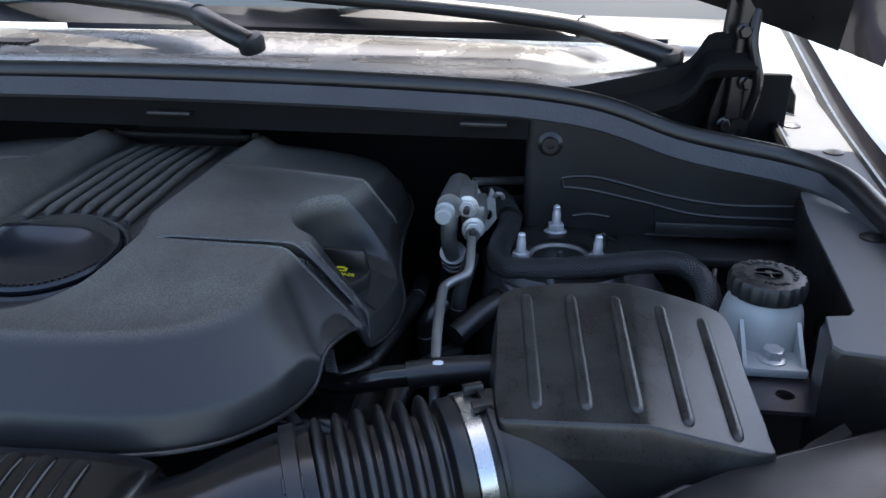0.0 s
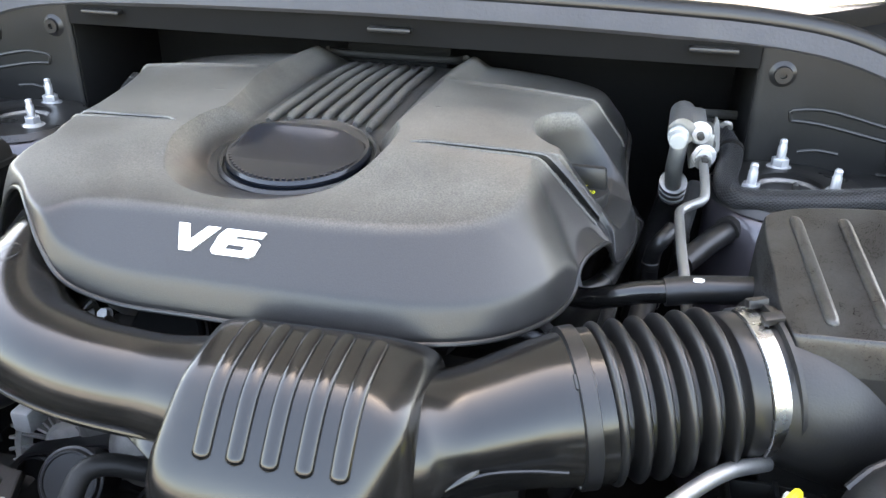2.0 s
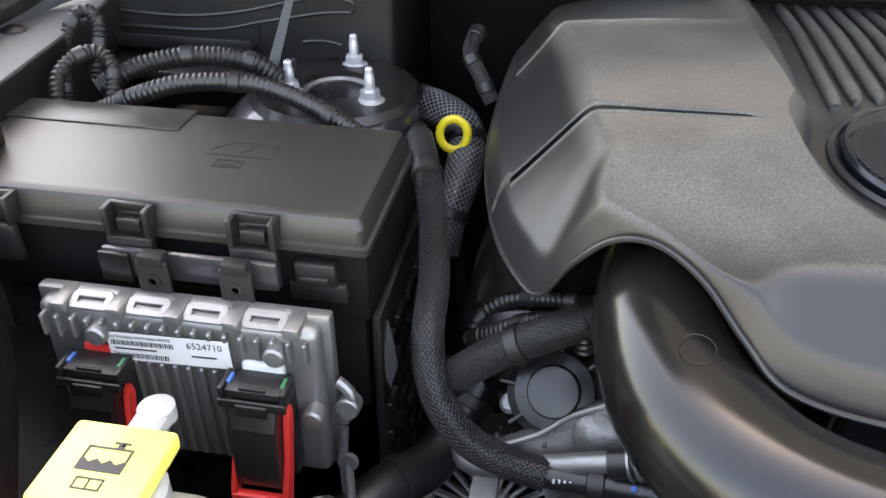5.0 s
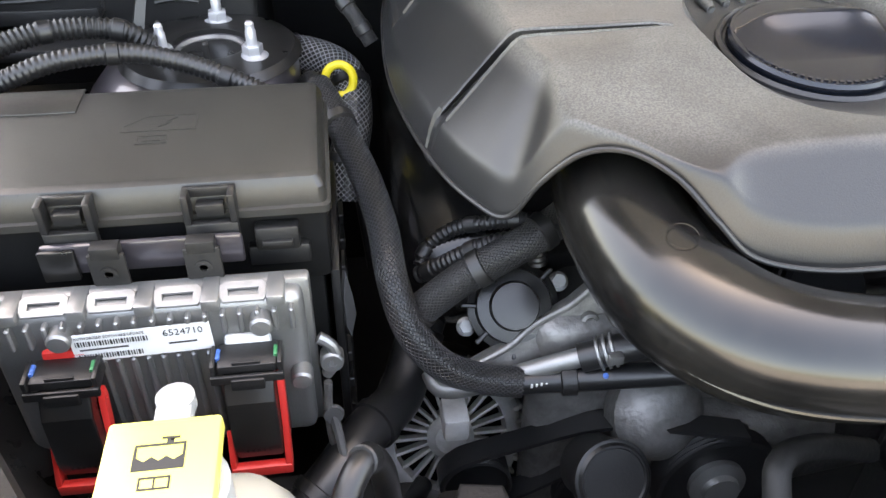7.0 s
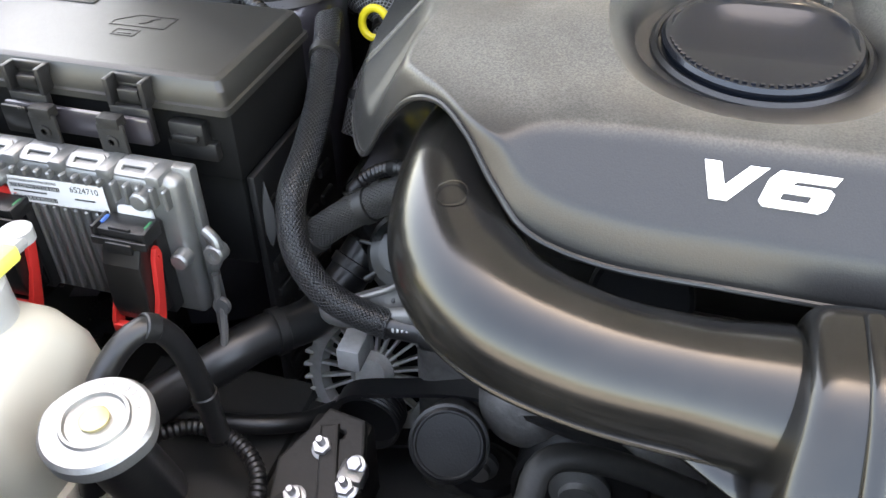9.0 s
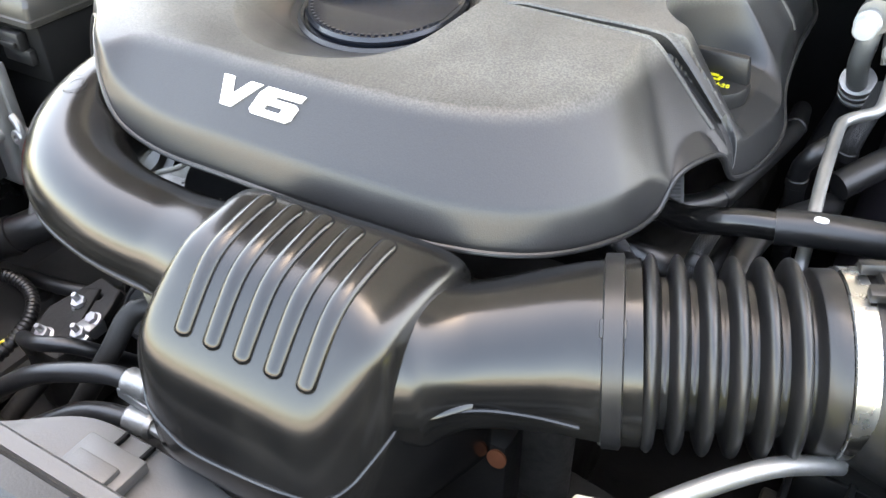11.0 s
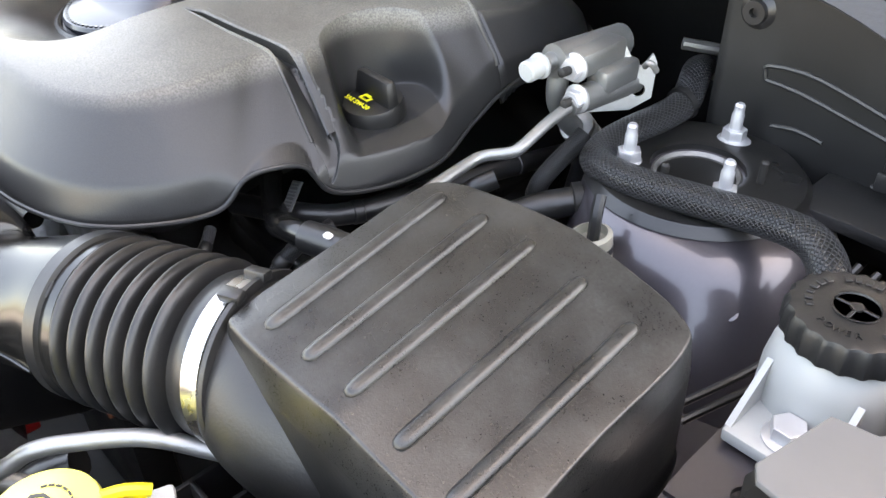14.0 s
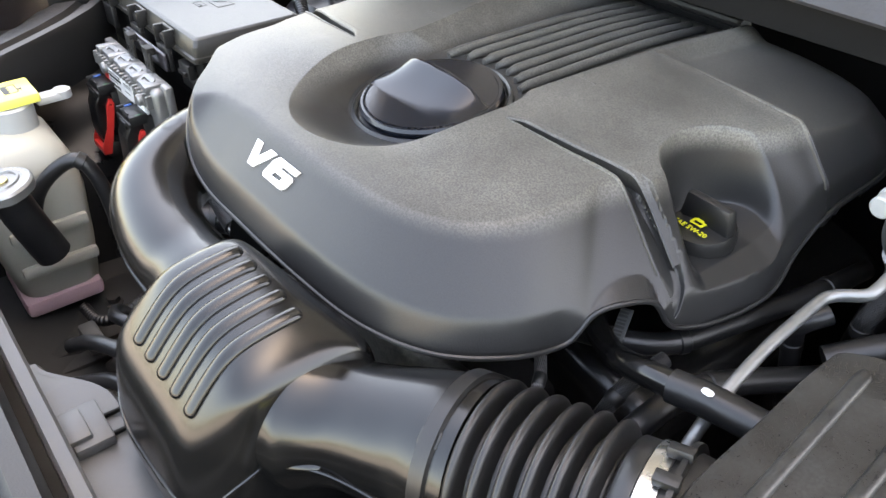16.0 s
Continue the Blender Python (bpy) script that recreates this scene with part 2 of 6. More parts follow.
def quads(rows, closed=False, cap_start=False, cap_end=False, uv=None):
    """A mesh over rows of points; closed: each row is a loop."""
    n = len(rows[0])
    verts = [tuple(p) for r in rows for p in r]
    faces = []
    for i in range(len(rows) - 1):
        for j in range(n if closed else n - 1):
            k = (j + 1) % n
            faces.append((i * n + j, i * n + k, (i + 1) * n + k, (i + 1) * n + j))
    if cap_start:
        faces.append(tuple(range(n - 1, -1, -1)))
    if cap_end:
        faces.append(tuple((len(rows) - 1) * n + j for j in range(n)))
    me = bpy.data.meshes.new("m")
    me.from_pydata(verts, [], faces)
    if uv:
        lay = me.uv_layers.new(name="UVMap")
        for poly in me.polygons:
            js = [me.loops[l].vertex_index % n for l in poly.loop_indices]
            wrap = closed and max(js) - min(js) > n // 2
            for l, j in zip(poly.loop_indices, js):
                i = me.loops[l].vertex_index // n
                lay.data[l].uv = ((j + (n if wrap and j < n // 2 else 0)) / n, uv[i])
    me.validate()
    return me


def smooth_line(pts, step=0.006, closed=False):
    """Catmull-Rom through the points, about one point each step."""
    P = [np.array(p, float) for p in pts]
    if not closed:
        P = [2 * P[0] - P[1]] + P + [2 * P[-1] - P[-2]]
    else:
        P = [P[-1]] + P + [P[0], P[1]]
    out = []
    for a, b, c, d in zip(P, P[1:], P[2:], P[3:]):
        n = max(2, int(np.linalg.norm(c[:3] - b[:3]) / step))
        for k in range(n):
            t = k / n
            out.append(0.5 * (2 * b + (c - a) * t + (2 * a - 5 * b + 4 * c - d) * t * t + (3 * b - a - 3 * c + d) * t ** 3))
    if not closed:
        out.append(P[-2])
    return out


def sweep(pts, radius, sides=14, step=0.006, squash=1.0, caps=True, ripple=0.0, pitch=0.006, straight=False):
    """A tube along a line; radius may be a number or a function of the share of the length."""
    line = [np.array(p, float) for p in pts] if straight else smooth_line(pts, step)
    lens = np.concatenate([[0], np.cumsum([np.linalg.norm(b - a) for a, b in zip(line, line[1:])])])
    if ripple > 0:
        count = int(lens[-1] / (pitch / 6))
        at = np.linspace(0, lens[-1], count)
        line = [np.array([np.interp(s, lens, [p[k] for p in line]) for k in range(3)]) for s in at]
        lens = at
    rows, up = [], None
    for i, p in enumerate(line):
        d = line[min(i + 1, len(line) - 1)] - line[max(i - 1, 0)]
        d = d / np.linalg.norm(d)
        if up is None:
            up = np.array([0, 0, 1.0]) if abs(d[2]) < 0.9 else np.array([0, 1.0, 0])
        up = up - d * (up @ d)
        up /= np.linalg.norm(up)
        side = np.cross(d, up)
        s = lens[i] / lens[-1]
        r = radius(s) if callable(radius) else radius
        if ripple > 0:
            r += ripple * math.sin(2 * math.pi * lens[i] / pitch)
        rows.append([p + r * (math.cos(a) * side + squash * math.sin(a) * up) for a in np.linspace(0, 2 * math.pi, sides, endpoint=False)])
    return quads(rows, True, caps, caps, uv=list(lens))


def lathe(profile, centre=(0, 0, 0), axis=(0, 0, 1), sides=32, wave=None):
    """A turned body: profile of (radius, height along the axis) from the bottom up."""
    q = Vector(axis).to_track_quat("Z", "Y").to_matrix()
    rows = []
    for r, h in profile:
        row = []
        for k in range(sides):
            a = 2 * math.pi * k / sides
            rr = r * (1 + (wave(a, h) if wave else 0))
            row.append(q @ Vector((rr * math.cos(a), rr * math.sin(a), h)) + Vector(centre))
        rows.append(row)
    return quads(rows, True, profile[0][0] > 1e-6, profile[-1][0] > 1e-6)


def box(lo, hi, bevel=0.003, segments=2, turn=None, taper=None):
    """A box between two corners with rounded edges. turn: a pose applied about its middle; taper: top's scale in x and y."""
    bm = bmesh.new()
    bmesh.ops.create_cube(bm, size=1.0)
    lo, hi = Vector(lo), Vector(hi)
    mid, size = (lo + hi) / 2, hi - lo
    for v in bm.verts:
        s = taper if taper and v.co.z > 0 else (1, 1)
        v.co = Vector((v.co.x * size.x * s[0], v.co.y * size.y * s[1], v.co.z * size.z))
    if bevel > 0:
        bmesh.ops.bevel(bm, geom=bm.edges[:], offset=bevel, segments=segments, profile=0.5, affect="EDGES")
    if turn:
        bmesh.ops.transform(bm, matrix=turn, verts=bm.verts)
    bmesh.ops.translate(bm, vec=mid, verts=bm.verts)
    me = bpy.data.meshes.new("m")
    bm.to_mesh(me)
    bm.free()
    return me


def prism(outline, depth, place, holes=(), bevel=0.0):
    """A plate cut from a flat outline (x, y), with holes, thick along its own z, laid at the pose 'place'."""
    cu = bpy.data.curves.new("c", "CURVE")
    cu.dimensions, cu.fill_mode = "2D", "BOTH"
    cu.extrude, cu.bevel_depth, cu.bevel_resolution = max(0.0, depth / 2 - bevel), bevel, 1
    for loop in (outline, *holes):
        sp = cu.splines.new("POLY")
        sp.points.add(len(loop) - 1)
        for q, (x, y) in zip(sp.points, loop):
            q.co = (x, y, 0, 1)
        sp.use_cyclic_u = True
    ob = bpy.data.objects.new("c", cu)
    me = bpy.data.meshes.new_from_object(ob)
    bpy.data.objects.remove(ob)
    me.transform(place)
    return me


def words(text, size, place, depth=0.0004, shear=0.0, wide=1.0):
    cu = bpy.data.curves.new("t", "FONT")
    cu.body, cu.size, cu.extrude, cu.shear = text, size, depth, shear
    cu.align_x, cu.align_y = "CENTER", "CENTER"
    cu.resolution_u = 2
    ob = bpy.data.objects.new("t", cu)
    me = bpy.data.meshes.new_from_object(ob)
    bpy.data.objects.remove(ob)
    me.transform(Matrix.Diagonal((wide, 1, 1, 1)))
    me.transform(place)
    return me


def joined(meshes):
    bm = bmesh.new()
    for me in meshes:
        bm.from_mesh(me)
    me = bpy.data.meshes.new("m")
    bm.to_mesh(me)
    bm.free()
    return me


def facing(centre, normal, up=(0, 0, 1)):
    """The pose whose z looks along the normal and whose y is as near up as can be."""
    z = Vector(normal).normalized()
    x = Vector(up).cross(z).normalized()
    y = z.cross(x)
    m = Matrix((x, y, z)).transposed().to_4x4()
    m.translation = centre
    return m


def hexagon(r, turn=0.0):
    return [(r * math.cos(radians(60 * k) + turn), r * math.sin(radians(60 * k) + turn)) for k in range(6)]


def circle(r, n=24, cx=0.0, cy=0.0):
    return [(cx + r * math.cos(2 * math.pi * k / n), cy + r * math.sin(2 * math.pi * k / n)) for k in range(n)]


def bolt(centre, axis, r, parent, name="bolt", material=None, label=""):
    """A flanged hexagon bolt head as one mesh."""
    place = facing(centre, axis, (0.1, 0.3, 1) if abs(Vector(axis).normalized().z) < 0.8 else (0, 1, 0))
    flange = lathe([(r * 1.45, 0), (r * 1.45, r * 0.15), (r * 1.0, r * 0.35)], centre, axis, 24)
    head = prism(hexagon(r), r * 1.0, place @ Matrix.Translation((0, 0, r * 0.75)), bevel=r * 0.1)
    return part(name, joined([flange, head]), material or M_ZINC, parent, label)


def sstep(a, b, x):
    t = min(1.0, max(0.0, (x - a) / (b - a)))
    return t * t * (3 - 2 * t)


def smin(a, b, k):
    h = min(1.0, max(0.0, 0.5 + 0.5 * (b - a) / k))
    return b * (1 - h) + a * h - k * h * (1 - h)


def shell(rim, spine, height, rings=60, power=1.0):
    """A moulded cap: rings run from the rim (x, y, z) in to a spine segment, height(x, y, d, rim_z) gives z."""
    a, b = np.array(spine[0], float), np.array(spine[1], float)
    rows = []
    targets, dist = [], []
    for p in rim:
        s = min(1.0, max(0.0, ((p[:2] - a) @ (b - a)) / ((b - a) @ (b - a))))
        targets.append(a + s * (b - a))
    for k in range(rings + 1):
        f = (k / rings) ** power
        row = []
        for p, c in zip(rim, targets):
            q = p[:2] + (c - p[:2]) * f
            d = f * np.linalg.norm(p[:2] - c)
            row.append((q[0], q[1], p[2] if k == 0 else height(q[0], q[1], d, p[2])))
        rows.append(row)
    return rows
# ---- the ground ----
gm = quads([[(-400, y, 0), (0, y, 0), (400, y, 0)] for y in (-400, 0, 400)])
tagged(part("ground", gm, M_GROUND), "pale sunlit concrete ground under the car", "ground", kind="structure")

# ---- the car's body round the engine bay ----
suv = thing("suv", "dark metallic SUV with its bonnet raised", "car")


def sheet(outline_fn, nu, nv, thick=0.002):
    """A thin pressed sheet from a function of (u, v) in 0..1."""
    rows = [[outline_fn(i / nu, j / nv) for j in range(nv + 1)] for i in range(nu + 1)]
    return quads(rows)


def solid(ob, t, offset=-1.0):
    s = ob.modifiers.new("thickness", "SOLIDIFY")
    s.thickness, s.offset = t, offset
    return ob


# bay floor and closing panels; unseen side and rear ones added against light leaks
part("undertray", box((-0.80, -0.80, 0.42), (0.80, 0.50, 0.44), 0.004), M_DARK, suv)
part("splash_shield", quads([[(x, y, 0.60 + 0.03 * math.sin(9 * x) + 0.04 * sstep(-0.45, -0.62, y)) for y in np.linspace(-0.70, -0.30, 10)] for x in np.linspace(-0.56, 0.62, 30)]), M_SHIELD, suv, "dusty dark plastic splash shield")
part("firewall", box((-0.55, 0.30, 0.44), (0.55, 0.33, 1.13), 0.01), M_DEEP, suv, "black firewall behind the engine")
for s in (-1, 1):
    part("lower_apron", box((min(s * 0.84, s * 0.80), -0.74, 0.30), (max(s * 0.84, s * 0.80), 1.32, 0.93), 0.006), M_BLACKPAINT, suv)
    part("side_closing_panel", quads([[(s * 0.56, y, 0.62), (s * 0.60, y, 0.78), (s * 0.68, y, 0.84), (s * 0.82, y, 0.86)] for y in (-0.74, -0.2, 0.36)]), M_BLACKPAINT, suv)
part("rear_closing_panel", box((-0.86, 0.335, 0.30), (0.86, 0.36, 0.99), 0.006), M_DEEP, suv)
part("lower_front", box((-0.95, -0.77, 0.20), (0.95, -0.74, 0.86), 0.01), M_BLACK, suv)


def bulkhead(s):
    """Black moulded panel beside the engine, with pressed ribs and a rounded top that follows the seal."""
    def edge_z(x):
        return 1.142 - 0.014 * sstep(0.42, 0.56, x) - 0.052 * sstep(0.54, 0.72, x) - 0.015 * sstep(0.70, 0.82, x)
    def f(u, v):
        x = 0.470 + 0.36 * u
        z = 0.90 + (edge_z(x) - 0.012 - 0.90) * v
        y = 0.088
        return (s * x, y, z)
    p = solid(part("bulkhead_panel", sheet(f, 40, 24), M_PANEL, suv), 0.004, -1.0 if s > 0 else 1.0)
    part("bulkhead_return", box((min(s * 0.468, s * 0.474), 0.088, 0.80), (max(s * 0.468, s * 0.474), 0.31, 1.125), 0.002), M_DEEP, suv)
    ribs = ([(0.518, 1.029), (0.516, 1.036), (0.518, 1.042), (0.55, 1.045), (0.585, 1.039), (0.657, 1.022), (0.727, 1.014), (0.805, 1.016)],
            [(0.518, 1.029), (0.551, 1.027), (0.623, 1.013), (0.694, 0.999), (0.808, 0.998)], [(0.627, 0.969), (0.70, 0.970), (0.805, 0.973)], [(0.632, 1.011), (0.635, 0.985)],
            [(0.532, 0.990), (0.554, 0.994), (0.579, 0.991)])
    for way in ribs:
        part("pressed_rib", sweep([(s * x, 0.0845, z) for x, z in way], 0.0026, 8, 0.012), M_BLACK, suv)
    part("grommet", lathe([(0.016, 0), (0.016, 0.004), (0.011, 0.008), (0.010, 0.012), (0.004, 0.012), (0.004, 0.006)], (s * 0.498, 0.088, 1.085), (0, -1, 0), 20), M_RUBBER, suv)
    part("cable_tray", joined([box((min(s * 0.635, s * 0.81), 0.062, 0.982), (max(s * 0.635, s * 0.81), 0.089, 0.988), 0.0015), box((min(s * 0.635, s * 0.81), 0.060, 0.980), (max(s * 0.635, s * 0.81), 0.064, 0.996), 0.0012)]), M_BLACK, suv)
    part("ledge", box((min(s * 0.59, s * 0.83), 0.02, 0.955), (max(s * 0.59, s * 0.83), 0.09, 0.968), 0.004), M_BLACK, suv)


for s in (-1, 1):
    bulkhead(s)


def seal_line(y, lift):
    pts = [(0.0, y - 0.012, 1.150 + lift), (0.20, y - 0.010, 1.148 + lift), (0.36, y - 0.004, 1.143 + lift), (0.47, y, 1.137 + lift), (0.56, y, 1.124 + lift),
           (0.65, y, 1.094 + lift), (0.72, y - 0.002, 1.080 + lift), (0.80, y - 0.006, 1.066 + lift), (0.842, y - 0.06, 1.062 + lift), (0.856, y - 0.14, 1.052 + lift), (0.858, y - 0.26, 1.048 + lift), (0.84, y - 0.42, 1.046 + lift)]
    return [(-x, yy, z) for x, yy, z in pts[:0:-1]] + pts


part("cowl_seal", sweep(seal_line(0.105, 0.006), 0.013, 12, 0.012, squash=1.1), M_RUBBER, suv, "black rubber bonnet seal")
part("seal_flange", quads([[(x, y - 0.022, z + 0.004) for x, y, z in smooth_line(seal_line(0.105, 0.0), 0.02)],
                           [(x, y - 0.026, z - 0.018) for x, y, z in smooth_line(seal_line(0.105, 0.0), 0.02)],
                           [(x, y - 0.018, z - 0.024) for x, y, z in smooth_line(seal_line(0.105, 0.0), 0.02)]]), M_SEAL, suv, "grey weathered seal base")
part("cowl_front_lip", quads([[(x, 0.083, z) for x in np.linspace(-0.47, 0.47, 20)] for z in (1.13, 1.09)] + [[(x, 0.30, 1.075) for x in np.linspace(-0.47, 0.47, 20)]]), M_DEEP, suv)
for x in (-0.408, 0.011, 0.414):
    part("seal_clip", box((x - 0.029, 0.066, 1.108), (x + 0.029, 0.080, 1.114), 0.002), M_BLACK, suv)


def cowl(u, v):
    x = -0.80 + 1.60 * u
    y0 = float(np.interp(abs(x), (0.43, 0.481, 0.530, 0.586, 0.646, 0.700, 0.80), (0.13, 0.144, 0.168, 0.218, 0.278, 0.335, 0.365)))
    y = y0 + (0.48 - y0) * v
    z = 1.147 - 0.016 * sstep(0.45, 0.54, abs(x)) * (1 - v) + 0.012 * math.sin(v * 9.0) * (1 - abs(x)) - 0.004 * v
    return (x, y, z)


part("cowl_panel", sheet(cowl, 60, 40), M_COWL, suv, "dusty grey plastic cowl panel")
for k in range(26):
    x = -0.52 + 0.0085 * k
    part("vent_slat", box((x, 0.285, 1.150), (x + 0.004, 0.325, 1.156), 0.001, 1), M_BLACK, suv)
wind = quads([[(x, 0.44 + 0.03 * (1 - (x / 0.8) ** 2) + 0.95 * v, 1.158 + 0.62 * v - 0.05 * (x / 0.8) ** 2 * v) for x in np.linspace(-0.80, 0.80, 24)] for v in np.linspace(0, 1, 8)])
part("windscreen", wind, M_GLASS, suv, "sky-reflecting windscreen glass")
part("windscreen_band", quads([[(x, 0.432 + 0.03 * (1 - (x / 0.8) ** 2) + y, 1.160 + z) for x in np.linspace(-0.80, 0.80, 24)] for y, z in ((0, 0), (0.02, 0.012), (0.04, 0.027))]), M_BLACK, suv)
part("roof", box((-0.72, 1.36, 1.74), (0.72, 2.9, 1.80), 0.03), M_PAINT, suv)
part("cabin", box((-0.84, 1.30, 0.35), (0.84, 3.9, 1.20), 0.05), M_PAINT, suv)


def fender(s):
    """Outer wing with its rolled top edge, a drain channel, and the flat grey rail beside it."""
    rows, channel = [], []
    for y in np.linspace(-0.50, 1.35, 40):
        inner = 0.93 + 0.14 * y - 0.10 * sstep(-0.2, -0.5, y)
        out = inner + 0.10
        top = 1.052 + 0.05 * sstep(0.3, 1.3, y)
        rows.append([(s * (inner - 0.004), y, top - 0.045), (s * inner, y, top - 0.006), (s * (inner + 0.008), y, top), (s * (inner + 0.05), y, top - 0.004),
                     (s * out, y, top - 0.03), (s * (out + 0.02), y, top - 0.09), (s * (out + 0.025), y, top - 0.30), (s * out, y, 0.35)])
        channel.append([(s * (inner - 0.004), y, top - 0.045), (s * (inner - 0.020), y, top - 0.042), (s * (inner - 0.024), y, top - 0.012), (s * (inner - 0.030), y, top - 0.010), (s * (inner - 0.034), y, top - 0.024)])
    part("fender", quads(rows), M_PAINT, suv, "dark metallic front wing")
    part("drain_channel", quads(channel), M_BLACKPAINT, suv)
    plan = [(0.92, 0.80), (0.864, 0.487), (0.825, 0.158), (0.797, 0.005), (0.768, -0.235), (0.760, -0.246), (0.739, -0.250), (0.729, -0.300), (0.734, -0.308), (0.765, -0.313), (0.782, -0.322),
            (0.790, -0.340), (0.785, -0.40), (0.84, -0.43), (0.87, -0.30), (0.905, 0.0), (0.945, 0.30), (1.005, 0.80)]
    part("inner_rail", prism([(s * x, y) for x, y in plan], 0.004, Matrix.Translation((0, 0, 1.034)), bevel=0.001), M_RAIL, suv, "dull grey inner wing rail")
    edge = plan[:13]
    part("rail_wall", quads([[(s * x, y, 1.033) for x, y in edge], [(s * (x - 0.004), y, 1.024) for x, y in edge], [(s * (x + 0.004), y, 0.80) for x, y in edge]]), M_BLACKPAINT, suv)
    part("rail_bead", sweep([(s * 0.885, 0.62, 1.042), (s * 0.848, 0.33, 1.042), (s * 0.826, 0.135, 1.041)], 0.006, 8, 0.02), M_BLACKPAINT, suv)
    for x, y in ((0.905, 0.26), (0.885, 0.40), (0.845, -0.06)):
        part("rail_clip", lathe([(0.014, 0), (0.014, 0.002), (0.007, 0.005), (0, 0.006)], (s * x, y, 1.036), (0, 0, 1), 18), M_BLACK, suv)
    gusset = [(0.0, 0.0), (0.05, 0.0), (0.044, 0.030), (0.026, 0.045), (0.0, 0.015)]
    part("fender_gusset", prism(gusset, 0.003, facing((s * 0.885, 0.52, 1.037), (-s * 0.9, -0.5, 0.1), (0, 0, 1))), M_BLACKPAINT, suv)
    part("fender_bracket", box((min(s * 0.868, s * 0.90), 0.50, 1.037), (max(s * 0.868, s * 0.90), 0.56, 1.052), 0.004), M_RAIL, suv)


for s in (-1, 1):
    fender(s)


def hinge(s):
    """Bonnet hinge: base bracket, folded arms and fixing bolts, in a black pocket below the cowl's end."""
    at = facing((s * 0.775, 0.36, 1.02), (0.25 * s, -1, 0))
    h = part("bonnet_hinge", joined([prism([(-0.030, 0.0), (0.030, 0.0), (0.034, 0.05), (0.022, 0.10), (0.026, 0.16), (0.016, 0.25), (-0.020, 0.25), (-0.024, 0.17), (-0.014, 0.11), (-0.030, 0.05)], 0.010, at, (circle(0.006, 12, 0.0, 0.03),), bevel=0.002),
                                     prism([(-0.012, 0.04), (0.010, 0.04), (0.014, 0.24), (-0.006, 0.25)], 0.034, at, bevel=0.003),
                                     sweep([(s * 0.80, 0.345, 1.06), (s * 0.805, 0.335, 1.12), (s * 0.79, 0.34, 1.18), (s * 0.80, 0.36, 1.25)], 0.008, 10, 0.01)]), M_BLACKPAINT, suv, "black painted bonnet hinge")
    for x, z in ((0.765, 1.05), (0.79, 1.115), (0.775, 1.19)):
        bolt((s * x, 0.342, z), (0.25 * s, -1, 0), 0.008, h, material=M_BLACKPAINT)
    part("hinge_pocket", box((min(s * 0.50, s * 0.87), 0.385, 0.90), (max(s * 0.50, s * 0.87), 0.40, 1.12), 0.004), M_DEEP, suv)
    upper = [(0.455, 0.132, 1.146), (0.490, 0.148, 1.142), (0.530, 0.17, 1.139), (0.586, 0.22, 1.139), (0.646, 0.28, 1.139), (0.690, 0.322, 1.143), (0.712, 0.338, 1.158), (0.728, 0.347, 1.181), (0.755, 0.352, 1.186), (0.80, 0.36, 1.186)]
    rows = []
    for dy, dz in ((0.012, -0.004), (0.0, 0.002), (-0.006, -0.006), (-0.004, -0.022), (-0.018, -0.030), (-0.030, -0.038), (-0.034, -0.048), (-0.020, -0.062), (0.03, -0.07)):
        k = [sstep(0.42, 0.60, p[0]) for p in upper]
        rows.append([(s * p[0], p[1] + dy * (0.3 + 0.7 * q), p[2] + dz * (0.25 + 0.75 * q)) for p, q in zip(upper, k)])
    even = []
    for r in rows:
        line = np.array(smooth_line(r, 0.004))
        even.append([tuple(line[int(round(q))]) for q in np.linspace(0, len(line) - 1, 70)])
    part("cowl_corner", quads(even), M_DEEP, suv, "black moulded end of the cowl")


for s in (-1, 1):
    hinge(s)

# the raised bonnet, seen from below, which keeps the sun off the engine
HOOD_ANGLE, HOOD_LENGTH = 58.0, 1.22
a = radians(HOOD_ANGLE)
hr = []
for v in np.linspace(0, 1, 16):
    row = []
    for x in np.linspace(-0.98, 0.98, 28):
        q = (x / 0.90) ** 2
        k = HOOD_LENGTH * (v - 0.10 * q * sstep(0.6, 1, v))
        lift = 0.05 * math.sin(math.pi * v) - 0.02 * q * v
        row.append((x * (1 - 0.08 * v), 0.47 - 0.11 * q - k * math.cos(a) + lift * math.sin(a), 1.345 - 0.155 * q + k * math.sin(a) + lift * math.cos(a)))
    hr.append(row)
solid(part("bonnet", quads(hr), M_PAINT, suv, "raised dark metallic bonnet"), 0.03, 1.0)
under = Vector((0, -math.sin(a), -math.cos(a))) * 0.05
part("bonnet_frame", quads([[tuple(Vector(q) + under * 0.75) for q in r[1:-1]] for r in hr]), M_BLACKPAINT, suv, "black painted inner bonnet frame")
# unseen grey sheet added as a reflector, to brighten the top of the cover
part("bonnet_reflector", quads([[tuple(Vector(q) + under) for q in r[5:-5]] for r in hr[:-1]]), M_REFLECTOR, suv, "unseen grey sheet added under the bonnet as a reflector")

# radiator support across the front
sup = []
for x in np.linspace(-0.74, 0.74, 40):
    y = -0.712 + 0.37 * sstep(0.42, 0.78, abs(x))
    z = 0.925 + 0.055 * sstep(0.25, 0.55, abs(x))
